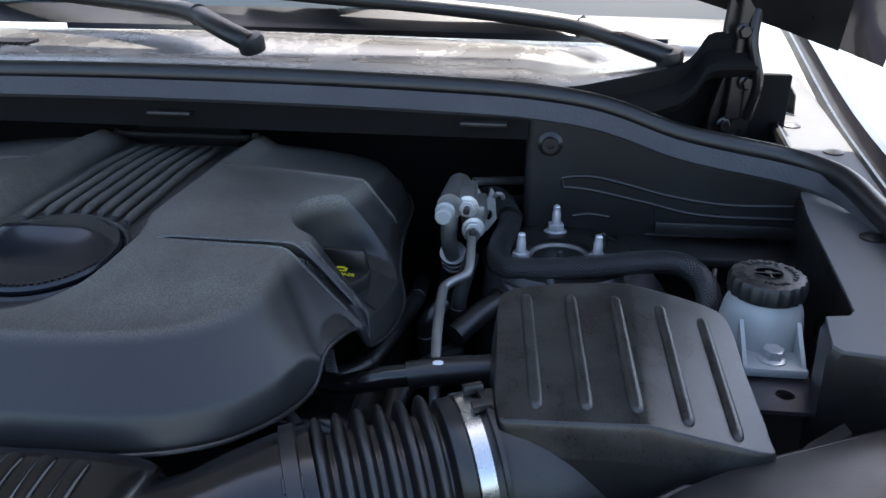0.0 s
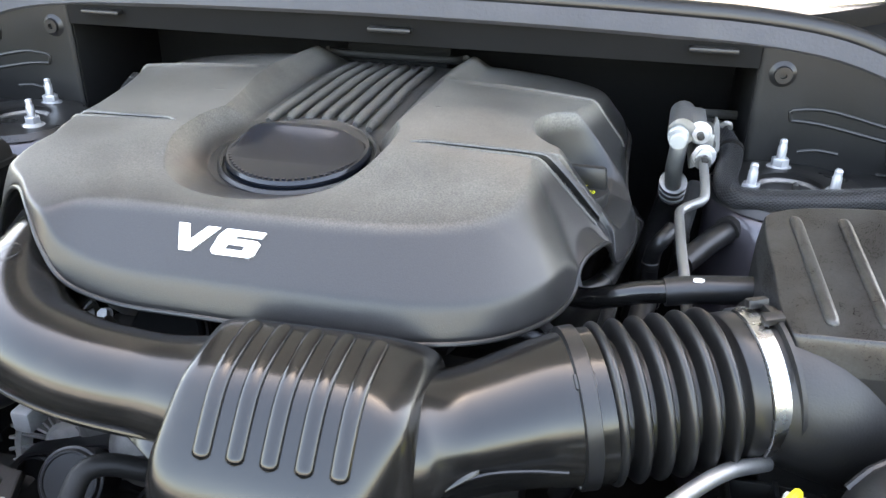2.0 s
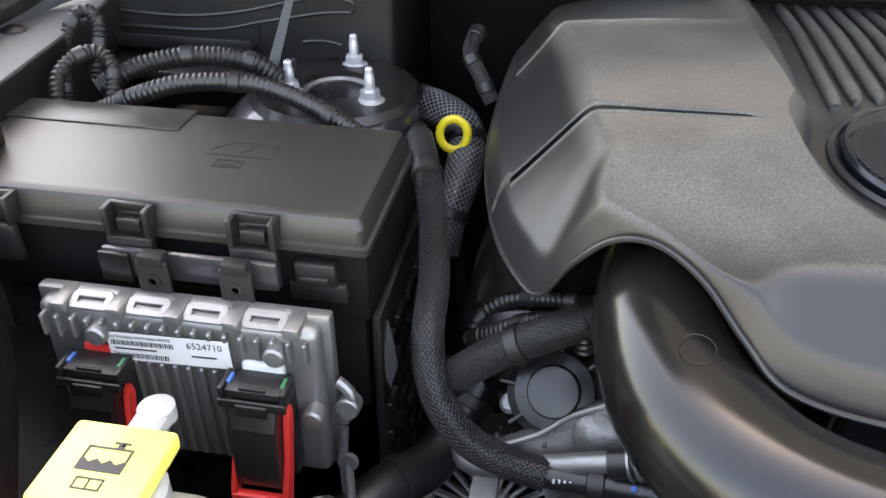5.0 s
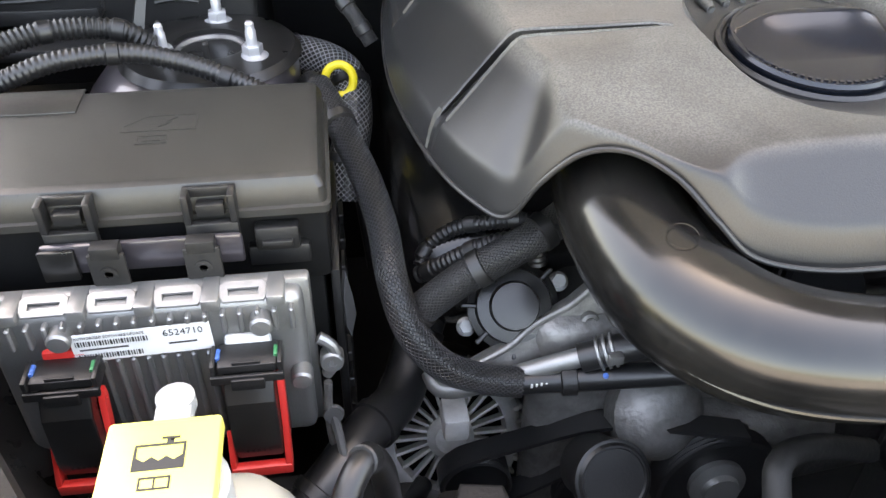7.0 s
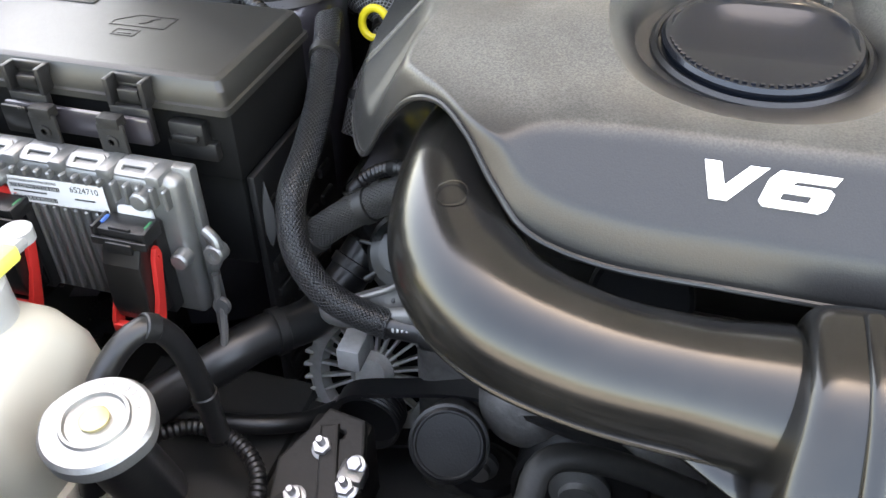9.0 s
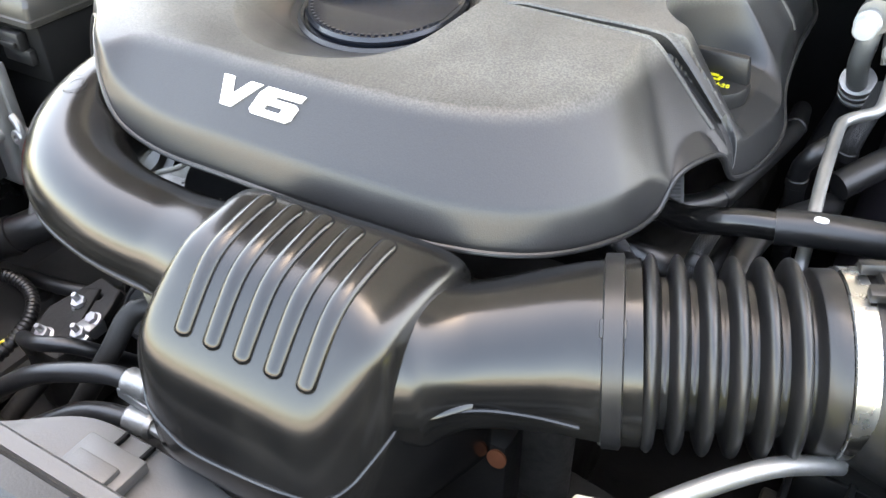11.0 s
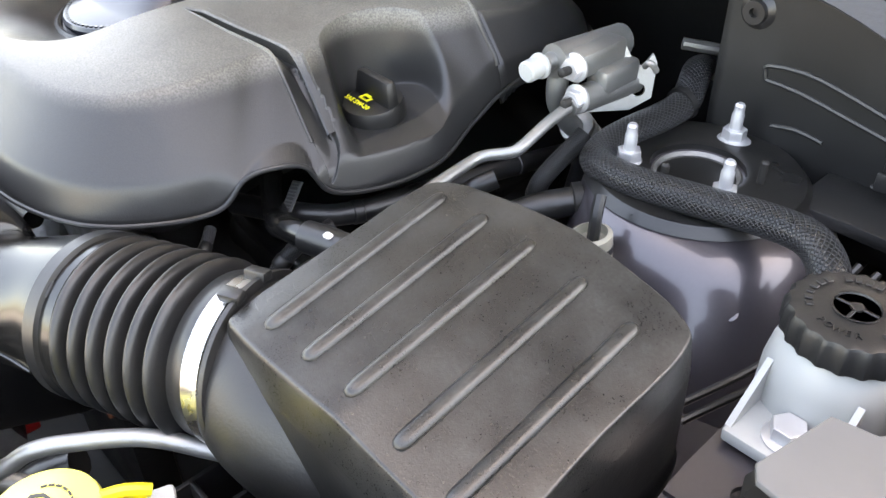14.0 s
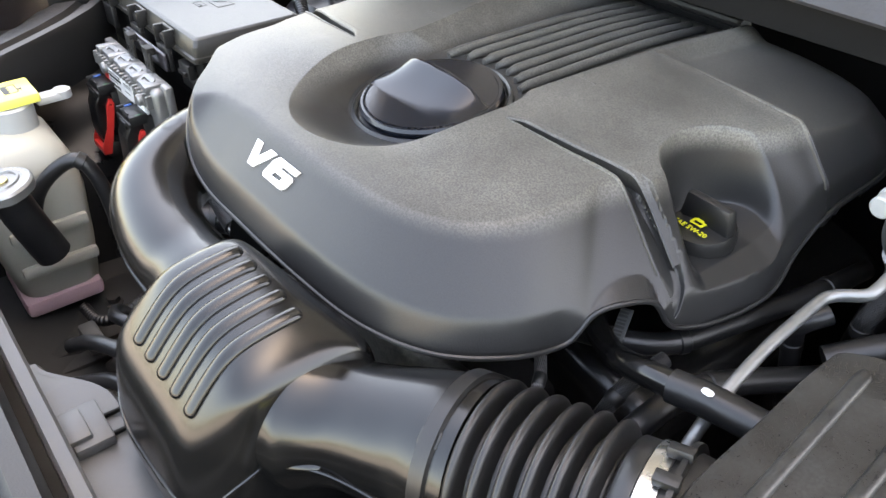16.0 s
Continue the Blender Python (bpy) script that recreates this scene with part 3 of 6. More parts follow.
    sup.append([(x, y + 0.035, z - 0.09), (x, y + 0.034, z - 0.012), (x, y + 0.028, z - 0.002), (x, y + 0.012, z), (x, y + 0.004, z - 0.006), (x, y - 0.006, z - 0.006),
                (x, y - 0.012, z + 0.002), (x, y - 0.045, z + 0.004), (x, y - 0.075, z - 0.004), (x, y - 0.09, z - 0.05), (x, y - 0.09, z - 0.2)])
part("radiator_support", quads(sup), M_BLACK, suv, "black upper radiator support")


def tower(s):
    """Strut tower: flared painted dome, black top plate with a round hole, studs, nuts and pins."""
    c = (s * 0.515, 0.0)
    rows = []
    prof = [(0.036, 0.962), (0.038, 0.970), (0.044, 0.972), (0.082, 0.969), (0.092, 0.965), (0.100, 0.956), (0.108, 0.940), (0.120, 0.905), (0.136, 0.850), (0.158, 0.76), (0.19, 0.62)]
    for r, z in prof:
        rows.append([(c[0] + r * math.cos(a) + s * max(0, r - 0.09) * 0.9, c[1] + r * math.sin(a) - max(0, r - 0.09) * 0.5, z) for a in np.linspace(0, 2 * math.pi, 48, endpoint=False)])
    t = part("strut_tower", quads(rows, True), M_PAINT, suv, "glossy dark metallic strut tower")
    part("top_plate", lathe([(0.040, -0.012), (0.040, 0.002), (0.046, 0.004), (0.088, 0.000), (0.095, -0.008)], (c[0], c[1], 0.974), (0, 0, 1), 40), M_BLACKPAINT, t, "black top plate")
    part("hole_ring", lathe([(0.034, -0.004), (0.033, 0.000), (0.036, 0.003), (0.040, 0.001), (0.040, -0.004)], (c[0], c[1], 0.968), (0, 0, 1), 36), M_CAST, t, "worn metal ring")
    part("strut_rod", lathe([(0.03, 0), (0.03, 0.01), (0.012, 0.014), (0.010, 0.03)], (c[0], c[1], 0.930), (0, 0, 1), 20), M_DARK, t)
    for x, y in ((0.511, 0.062), (0.468, -0.034), (0.557, -0.030)):
        b = (s * x, y, 0.974)
        n = part("nut", joined([lathe([(0.0155, 0), (0.0155, 0.002), (0.010, 0.005)], b, (0, 0, 1), 20), prism(hexagon(0.0095, 0.2 + x * 9), 0.010, Matrix.Translation((b[0], b[1], b[2] + 0.009)), bevel=0.001)]), M_ZINC, t, "bright zinc flange nut")
        part("stud", lathe([(0.0055, 0.010), (0.0055, 0.028), (0.0045, 0.030), (0.0045, 0.036), (0.003, 0.038)], b, (0, 0, 1), 14), M_ZINC, t, "zinc plated stud")
    for x, y in ((0.512, -0.047), (0.566, 0.012)):
        part("pin", lathe([(0.0035, 0), (0.0035, 0.022), (0.002, 0.024)], (s * x, y, 0.974), (0, 0, 1), 12), M_DARK, t)
    return t


for s in (-1, 1):
    tower(s)
# inner wing sheet below the towers, with rivets and a wiring trough
for s in (-1, 1):
    wing = [[(s * (0.56 + 0.20 * u), -0.36 + 0.42 * v, 0.872 - 0.05 * u - 0.10 * sstep(0.4, 0, v)) for v in np.linspace(0, 1, 14)] for u in np.linspace(0, 1, 12)]
    part("inner_wing", quads(wing), M_PAINT, suv, "glossy dark inner wing panel")
for x, y, z in ((0.582, -0.093, 0.936), (0.612, -0.085, 0.925)):
    part("rivet", lathe([(0.006, 0), (0.006, 0.001), (0.0045, 0.0015), (0, 0.001)], (x, y - 0.005, z), (-0.1, -0.5, 0.8), 14), M_PAINT, suv)

# ---- engine cover ----
cover = thing("engine_cover", "dusty grained black plastic engine cover lettered V6", "engine cover", (0, -0.15, 0.95))
RIM_FRONT = [(0.0, -0.452, 0.988), (0.10, -0.450, 0.986), (0.18, -0.441, 0.983), (0.24, -0.416, 0.981), (0.278, -0.374, 0.980)]
RIM_RIGHT = [(0.294, -0.330, 0.980), (0.299, -0.306, 1.000), (0.309, -0.285, 1.006), (0.320, -0.262, 1.002), (0.328, -0.246, 0.976), (0.340, -0.200, 0.966),
             (0.345, -0.14, 0.968), (0.332, -0.085, 0.982), (0.328, -0.03, 1.0)]
RIM_BACK = [(0.325, 0.06, 1.005), (0.29, 0.13, 1.002), (0.18, 0.165, 1.004), (0, 0.17, 0.998), (-0.18, 0.165, 1.004), (-0.29, 0.13, 1.002), (-0.325, 0.06, 0.995)]
RIM_LEFT = [(-0.335, -0.05, 0.972), (-0.328, -0.16, 0.970), (-0.308, -0.26, 0.970), (-0.285, -0.32, 0.972), (-0.266, -0.349, 0.978), (-0.246, -0.358, 1.012),
            (-0.222, -0.368, 1.040), (-0.196, -0.384, 1.050), (-0.170, -0.410, 1.044), (-0.146, -0.432, 1.022), (-0.12, -0.444, 0.999), (-0.07, -0.451, 0.989)]
rim = smooth_line(RIM_FRONT + RIM_RIGHT + RIM_BACK + RIM_LEFT, 0.004, closed=True)
DISH = (0.004, -0.238)
VALLEY_Z = 1.057


def segment_distance(x, y, line):
    best, share = 9.0, 0.0
    total = len(line) - 1
    for i, ((ax, ay), (bx, by)) in enumerate(zip(line, line[1:])):
        t = min(1.0, max(0.0, ((x - ax) * (bx - ax) + (y - ay) * (by - ay)) / ((bx - ax) ** 2 + (by - ay) ** 2)))
        d = math.hypot(x - ax - t * (bx - ax), y - ay - t * (by - ay))
        if d < best:
            best, share = d, (i + t) / total
    return best, share


GILL = [(0.122, -0.246), (0.185, -0.242), (0.245, -0.236), (0.302, -0.244)]


POCKET = [(0.287, -0.147), (0.365, -0.178)]


def gill_y(ax):
    return float(np.interp(ax, [p[0] for p in GILL], [p[1] for p in GILL]))


def cover_height(x, y, d, rz):
    """The plain form of the cover: sloping sides, flat top, ribbed valley and round dish."""
    ax = abs(x - 0.004)
    top = 1.081 - 0.19 * x * x - 0.85 * max(0.0, -0.25 - y) ** 2 - 0.08 * max(0.0, y + 0.03) + 0.006 * sstep(-0.20, -0.06, y)
    top -= 0.013 * math.exp(-((x - 0.004) / 0.12) ** 2 - ((y + 0.335) / 0.045) ** 2)
    width = 0.109 - 0.014 * sstep(-0.05, -0.2, y)
    v = (1 - min(1.0, max(0.0, (ax - 0.076) / (width - 0.076)))) * sstep(-0.25, -0.20, y)
    top = top * (1 - v) + min(top, VALLEY_Z - 0.06 * max(0.0, y - 0.004)) * v
    r = math.hypot((x - DISH[0]) / 1.06, y - DISH[1])
    floor = 1.048 + 0.10 * max(y - DISH[1], -0.075)
    front = max(0.0, (DISH[1] - y) / max(r, 1e-6)) ** 2
    w = 1 - min(1.0, max(0.0, (r - 0.080) / (0.020 + 0.042 * front)))
    top = top * (1 - w) + min(top, floor) * w
    low = min(rz, float(np.interp(y, (-0.345, -0.235), (0.980, 0.970)))) if x > 0.2 and -0.36 < y < -0.22 else rz
    return smin(smin(rz + 0.002 + 3.0 * d, max(low + 0.020 + 1.02 * d, rz + 0.4 * d), 0.005), top, 0.005)


def gill_size(share):
    """Width and depth of a gill along its length."""
    grow = sstep(0.0, 0.08, share)
    return (0.006 + 0.0095 * min(share, 0.75)) * grow, (0.0075 + 0.0085 * min(1.0, share / 0.6)) * grow * (1 - 0.55 * sstep(0.68, 1.0, share))


def cover_detail(x, y, z):
    """Gills behind raised lips, the lower rear panel, and the pocket for the oil filler."""
    ax = abs(x - 0.004)
    g, share = segment_distance(ax, y, GILL)
    if g < 0.03:
        back, depth = gill_size(share)
        if y > gill_y(ax) and g < back + 0.0085:
            z -= depth * min(1.0, g / max(back, 1e-6)) * (1 - sstep(back + 0.0055, back + 0.0082, g))
    if y > -0.075 and ax > 0.10:
        side = sstep(0.112, 0.136, ax) * (1 - sstep(0.320, 0.332, ax))
        e = y + 0.045
        z += side * (0.0018 * math.exp(-(e / 0.006) ** 2) if e < 0 else -min(1.0, e / 0.0015) * (0.0110 + 0.009 * max(0.0, 1 - e / 0.012)) + 0.0018 * max(0.0, 1 - e / 0.0015))
    if x > 0.2:
        o = segment_distance(x, y, POCKET)[0]
        p = 1 - sstep(0.041, 0.057, o)
        z = z * (1 - p) + min(z, 1.000 + 0.30 * max(0.0, y + 0.135) - 0.35 * max(0.0, x - 0.315)) * p
    return z


def dish_region(x, y):
    ax = abs(x - 0.004)
    r = math.hypot((x - DISH[0]) / 1.06, y - DISH[1])
    return 0.070 < r < 0.150 or (0.070 < ax < 0.116 and -0.24 < y < 0.09)


def fine_region(x, y):
    ax = abs(x - 0.004)
    return dish_region(x, y) or segment_distance(ax, y, GILL)[0] < 0.027 or (ax > 0.108 and -0.055 < y < -0.03) or (x > 0.2 and 0.037 < segment_distance(x, y, POCKET)[0] < 0.061)


rows = shell(rim, ((-0.13, -0.14), (0.13, -0.14)), cover_height, 150, 1.1)
plain = quads(rows, True)
bm = bmesh.new()
bm.from_mesh(plain)
fine = [f for f in bm.faces if fine_region(*f.calc_center_median()[:2])]
bmesh.ops.subdivide_edges(bm, edges=list({e for f in fine for e in f.edges}), cuts=3, use_grid_fill=True)
for vert in bm.verts:
    if dish_region(vert.co.x, vert.co.y):
        vert.co.z = cover_height(vert.co.x, vert.co.y, 1.0, 1.0)
plain_at = np.array([tuple(q.co) for q in bm.verts])
rim_z = {(round(p[0], 6), round(p[1], 6)) for p in rows[0]}
for vert in bm.verts:
    if (round(vert.co.x, 6), round(vert.co.y, 6)) not in rim_z:
        vert.co.z = cover_detail(vert.co.x, vert.co.y, vert.co.z)
cover_mesh = bpy.data.meshes.new("m")
bm.to_mesh(cover_mesh)
bm.free()
shell_ob = part("shell", cover_mesh, M_COVER, cover, edge=40)
solid(shell_ob, 0.003)


def plain_z(x, y):
    d2 = (plain_at[:, 0] - x) ** 2 + (plain_at[:, 1] - y) ** 2
    near = np.argpartition(d2, 6)[:6]
    w = 1 / (d2[near] + 1e-8)
    return float((plain_at[near, 2] * w).sum() / w.sum())


for side in (-1, 1):
    path = [np.array(q[:2]) for q in smooth_line([(x, y, 0) for x, y in GILL], 0.004)]
    lip, wall = [], []
    for i, q in enumerate(path):
        t = path[min(i + 1, len(path) - 1)] - path[max(i - 1, 0)]
        n = np.array((-t[1], t[0])) / np.linalg.norm(t)
        back, depth = gill_size(i / (len(path) - 1))
        e = q + n * (back + 0.0006)
        zf, zb = plain_z(0.004 + side * q[0], q[1]), plain_z(0.004 + side * e[0], e[1])
        lip.append((0.004 + side * q[0], q[1] - 0.0008, zf - 0.0003))
        e3 = e + n * 0.0045
        wall.append([(0.004 + side * e3[0], e3[1], zb - depth - 0.001), (0.004 + side * (e[0] + n[0] * 0.0012), e[1] + n[1] * 0.0012, zb - 0.0022), (0.004 + side * e[0], e[1], zb - 0.0012), (0.004 + side * (e[0] + n[0] * 0.0006), e[1] + n[1] * 0.0006, zb + 0.0002),
                     (0.004 + side * (e[0] + n[0] * 0.002), e[1] + n[1] * 0.002, zb + 0.0006), (0.004 + side * (e[0] + n[0] * 0.0095), e[1] + n[1] * 0.0095, plain_z(0.004 + side * (e[0] + n[0] * 0.0095), e[1] + n[1] * 0.0095) - 0.0004)])
    part("gill_lip", sweep(lip, lambda q: 0.0008 + 0.0011 * min(1.0, 2.0 * q), 8, straight=True), M_COVER, cover)
    part("gill_wall", quads(wall), M_COVER, cover, edge=60)
    ridge = [(0.004 + side * ax, -0.0455, plain_z(0.004 + side * ax, -0.0455) + 0.0004) for ax in np.linspace(0.132, 0.318, 40)]
    part("rear_lip", sweep(ridge, lambda q: 0.0008 + 0.0017 * min(1.0, 3.0 * q), 8, straight=True), M_COVER, cover)
part("rim_bead", sweep([tuple(p) for p in rim] + [tuple(rim[0])], 0.0022, 8, straight=True, caps=False), M_COVER, cover)
for k in range(7):
    x = 0.004 + 0.0188 * (k - 3)
    y0 = DISH[1] + math.sqrt(0.092 ** 2 - (x - 0.004) ** 2) - 0.004
    line = [(x, y0, VALLEY_Z + 0.000), (x, y0 + 0.01, VALLEY_Z + 0.003), (x * 0.98, -0.05, VALLEY_Z + 0.003), (x * 0.975, -0.006, VALLEY_Z + 0.0028), (x * 0.97, 0.012, VALLEY_Z + 0.0022), (x * 0.96, 0.06, VALLEY_Z - 0.0006), (x * 0.95, 0.115, VALLEY_Z - 0.006)]
    part("rib", sweep(line, lambda s: 0.0056 * min(1.0, 0.55 + s * 18), 12, 0.008), M_COVER, cover)
# oval cap with a tall crest across it
CAPZ, TILT_Y = 1.053, 0.12
CAP = (0.0105, -0.2405)
cap = part("cap", lathe([(0.070, -0.010), (0.072, -0.004), (0.072, 0.003), (0.0698, 0.006), (0.063, 0.007), (0.0, 0.007)], (*CAP, CAPZ), (0, -TILT_Y, 1), 56), M_BADGE, cover, "glossy blue-black round cap")
part("collar", lathe([(0.0735, -0.014), (0.0745, 0.000), (0.077, 0.0015), (0.0800, -0.001), (0.0815, -0.014)], (*CAP, CAPZ - 0.001), (0, -TILT_Y, 1), 56), M_COVER, cover)
crest = []
for t in np.linspace(-1, 1, 57):
    span = math.sqrt(max(0.0, 1 - (t * 0.97) ** 2)) * 0.0635
    h = 0.0195 * (1 - abs(t) ** 4)
    row = []
    ys = [-span] + list(np.linspace(-span, span, 41)) + [span]
    for k, yy in enumerate(ys):
        lean = yy - 0.010
        if k in (0, len(ys) - 1):
            z = -0.001
        elif lean < 0:
            z = h * max(0.0, 1 + lean / 0.046) ** 1.5
        else:
            z = h * (1 - sstep(0.002, 0.011, lean))
        row.append((CAP[0] + 0.066 * t, CAP[1] + yy, CAPZ + 0.0068 + TILT_Y * yy + z))
    crest.append(row)
part("crest", quads(crest), M_BADGE, cap, edge=180)
for k in range(30):
    a = radians(195 + 5.0 * k)
    part("moulded_mark", box((-0.0014, -0.0016, 0), (0.0014, 0.0016, 0.0008), 0.0, turn=Matrix.Rotation(a, 4, "Z")), M_BADGE, cap).location = (CAP[0] + 0.0665 * math.cos(a), CAP[1] + 0.0665 * math.sin(a), CAPZ + 0.0066 + TILT_Y * 0.0665 * math.sin(a))
# raised lettering on the front face
LET = facing((0.0145, -0.4195, 1.0415), (0.0, -0.71, 0.70)) @ Matrix.Diagonal((0.89, 0.91, 1, 1))
V_SHAPE = [(-0.0425, 0.0125), (-0.0325, 0.0125), (-0.0285, -0.0030), (-0.0135, 0.0120), (-0.0025, 0.0120), (-0.0255, -0.0120), (-0.0365, -0.0120)]
SIX = [(0.0425, 0.0118), (0.0395, 0.0066), (0.0165, 0.0066), (0.0125, 0.0032), (0.0365, 0.0032), (0.0392, 0.0010), (0.0358, -0.0092), (0.0315, -0.0122), (-0.0030, -0.0122), (-0.0056, -0.0092), (-0.0008, 0.0055), (0.0055, 0.0118)]
HOLE = [(0.0085, -0.0018), (0.0268, -0.0018), (0.0248, -0.0072), (0.0062, -0.0072)]
part("letter", prism(V_SHAPE, 0.003, LET, bevel=0.0004), M_SILVER, cover, "bright silver letter V", edge=30)
part("letter", prism(SIX, 0.003, LET, (HOLE,), bevel=0.0004), M_SILVER, cover, "bright silver figure 6", edge=30)
part("lifting_handle", sweep([(-0.10, 0.135, 1.064), (-0.085, 0.150, 1.058), (-0.05, 0.155, 1.056), (0.05, 0.155, 1.056), (0.085, 0.150, 1.058), (0.10, 0.135, 1.064)], 0.006, 10, 0.01), M_BLACK, cover)
part("handle_rail", box((-0.075, 0.150, 1.062), (0.075, 0.162, 1.074), 0.003), M_DEEP, cover)
part("handle_web", box((-0.070, 0.152, 0.995), (0.070, 0.160, 1.066), 0.002), M_DEEP, cover)

oil = thing("oil_filler_cap", "black oil filler cap with yellow printing", "filler cap", (0.286, -0.163, 1.0))
OC = Vector((0.286, -0.163, 1.0))
ob = part("cap_body", lathe([(0.026, -0.004), (0.027, 0.0), (0.028, 0.012), (0.0265, 0.016), (0.0, 0.017)], OC, (0, -0.12, 1), 36), M_BLACK, oil)
part("grip", box((-0.026, -0.0065, 0), (0.026, 0.0065, 0.024), 0.003, turn=Matrix.Rotation(radians(-3), 4, "Z"), taper=(0.86, 0.75)), M_BLACK, oil).location = OC + Vector((0.0, 0.003, 0.014))
tp = facing(OC + Vector((-0.004, -0.0145, 0.0182)), (0, -0.12, 1), (0.05, 1, 0)) @ Matrix.Translation((0, 0, 0.0004))
part("printing", joined([words("SAE 5W-20", 0.0070, tp @ Matrix.Translation((0.002, -0.0030, 0)))]), M_YINK, oil, "yellow printed oil grade")
part("oil_can_sign", prism([(-0.006, -0.003), (0.006, -0.003), (0.007, 0.003), (0.003, 0.003), (0.003, 0.005), (-0.004, 0.005), (-0.006, 0.003)], 0.0008, tp @ Matrix.Translation((0.002, 0.0062, 0)), ([(-0.004, -0.0015), (0.004, -0.0015), (0.0045, 0.002), (-0.004, 0.002)],)), M_YINK, oil)

# ---- air intake: resonator, elbow, duct, bellows, filter box ----
reso = thing("intake_resonator", "glossy black plastic intake resonator with five raised ribs", "air intake", (0.125, -0.53, 0.85))
# the body is a rounded solid: flat faces (normal, a point on the face) blended into one smooth skin
RESO_FACES = (((0, -0.13, 1), (0.12, -0.484, 1.0135)), ((0, -0.735, 0.68), (0.12, -0.566, 0.980)), ((0, -0.985, 0.17), (0.12, -0.604, 0.905)),
              ((0, -0.85, -0.53), (0.12, -0.597, 0.845)), ((0, -0.25, -1), (0.12, -0.53, 0.803)), ((-0.14, 1, 0.05), (0.12, -0.455, 0.97)), ((0, 0.6, 0.8), (0.12, -0.470, 1.008)),
              ((-1, 0, 0.22), (0.0365, -0.5, 0.98)), ((-1, -0.1, -0.12), (0.018, -0.53, 0.89)), ((1, 0, 0.10), (0.212, -0.5, 0.97)),
              ((1, -0.25, -0.15), (0.216, -0.55, 0.90)), ((0.75, -0.70, 0.22), (0.196, -0.582, 0.93)), ((0.55, 0, 0.84), (0.199, -0.49, 0.999)),
              ((-0.6, -0.75, 0.0), (0.030, -0.590, 0.90)))
RESO_N = np.array([np.array(n) / np.linalg.norm(n) for n, q in RESO_FACES])
RESO_D = np.array([0.0012 + float(n @ np.array(f[1])) for n, f in zip(RESO_N, RESO_FACES)])
RESO_MID = np.array((0.125, -0.522, 0.905))


def reso_skin(start, way):
    """Where lines that leave points inside the resonator meet its skin."""
    start, way = np.atleast_2d(start).astype(float), np.atleast_2d(way).astype(float)
    near, far = np.zeros(len(way)), np.full(len(way), 0.3)
    for step in range(34):
        half = (near + far) / 2
        v = 175.0 * ((start + way * half[:, None]) @ RESO_N.T - RESO_D)
        top = v.max(axis=1)
        outside = top + np.log(np.exp(v - top[:, None]).sum(axis=1)) > 0
        near, far = np.where(outside, near, half), np.where(outside, half, far)
    return start + way * near[:, None]


rows = []
turns = np.linspace(0, 2 * math.pi, 176, endpoint=False)
for a in np.linspace(0.012, math.pi - 0.012, 110):
    rows.append([tuple(q) for q in reso_skin(RESO_MID, np.column_stack((np.full(len(turns), -math.cos(a)), math.sin(a) * np.cos(turns), math.sin(a) * np.sin(turns))))])
body = part("body", quads(rows, True, True, True), M_GLOSS, reso, edge=60)
for k in range(5):
    x = 0.0735 + 0.0242 * k
    aims = np.array([(0, math.cos(a), math.sin(a)) for a in np.radians(np.linspace(77.0, 154.0, 16))])
    line = [tuple(q) for q in reso_skin((x, -0.502, 0.925), aims)]
    part("rib", sweep(line, lambda s: 0.0070 * math.sqrt(max(0.02, 1 - max(0.0, 1 - s / 0.045, 1 - (1 - s) / 0.045) ** 2)), 14, 0.0015, squash=0.62), M_GLOSS, reso)
part("elbow", sweep([(0.07, -0.500, 0.946), (0.0, -0.502, 0.952), (-0.07, -0.502, 0.958), (-0.13, -0.484, 0.964), (-0.166, -0.443, 0.970), (-0.180, -0.385, 0.978), (-0.178, -0.32, 0.986), (-0.16, -0.24, 0.985)],
                    lambda s: 0.0415 + 0.0055 * sstep(0.25, 0.65, s) + 0.007 * sstep(0.19, 0.05, s), 40, 0.006), M_GLOSS, reso, edge=60)
part("seam", sweep([(0.05, -0.540, 0.934), (-0.07, -0.5415, 0.944), (-0.150, -0.520, 0.952), (-0.203, -0.465, 0.961), (-0.2250, -0.39, 0.969), (-0.2245, -0.32, 0.978)], 0.0022, 8, 0.01), M_GLOSS, reso)
part("blank_mark", sweep([tuple(Vector((-0.172, -0.440, 1.0190)) + facing((0, 0, 0), (-0.05, -0.25, 1)).to_3x3() @ Vector((0.0105 * math.cos(a), 0.0105 * math.sin(a), -0.0003))) for a in np.linspace(0, 2 * math.pi, 25)], 0.00035, 6, straight=True, caps=False), M_GLOSS, reso)
AX = lambda x: np.array((x, -0.437 + 0.364 * (x - 0.318), 0.948 + 0.10 * (x - 0.318)))
part("duct", sweep([(0.185, -0.500, 0.932), (0.215, -0.486, 0.936), (0.25, -0.468, 0.940), (0.285, -0.450, 0.944), tuple(AX(0.325))], lambda s: 0.0485 + 0.011 * max(0.0, min(1.0, 1.6 - s / 0.20)) ** 2 + 0.0115 * sstep(0.30, 1.0, s), 40, 0.004), M_GLOSS, reso, edge=60)
SEAM = ((-150, 0.915), (-137, 0.902), (-123, 0.893), (-113, 0.888), (-90, 0.890), (-65, 0.895), (-50, 0.895), (-40, 0.900), (-30, 0.913), (-20, 0.924), (-15, 0.928))
line = [tuple(q) for q in reso_skin([(0.125, -0.522, z) for a, z in SEAM], [(math.cos(radians(a)), math.sin(radians(a)), 0) for a, z in SEAM])]
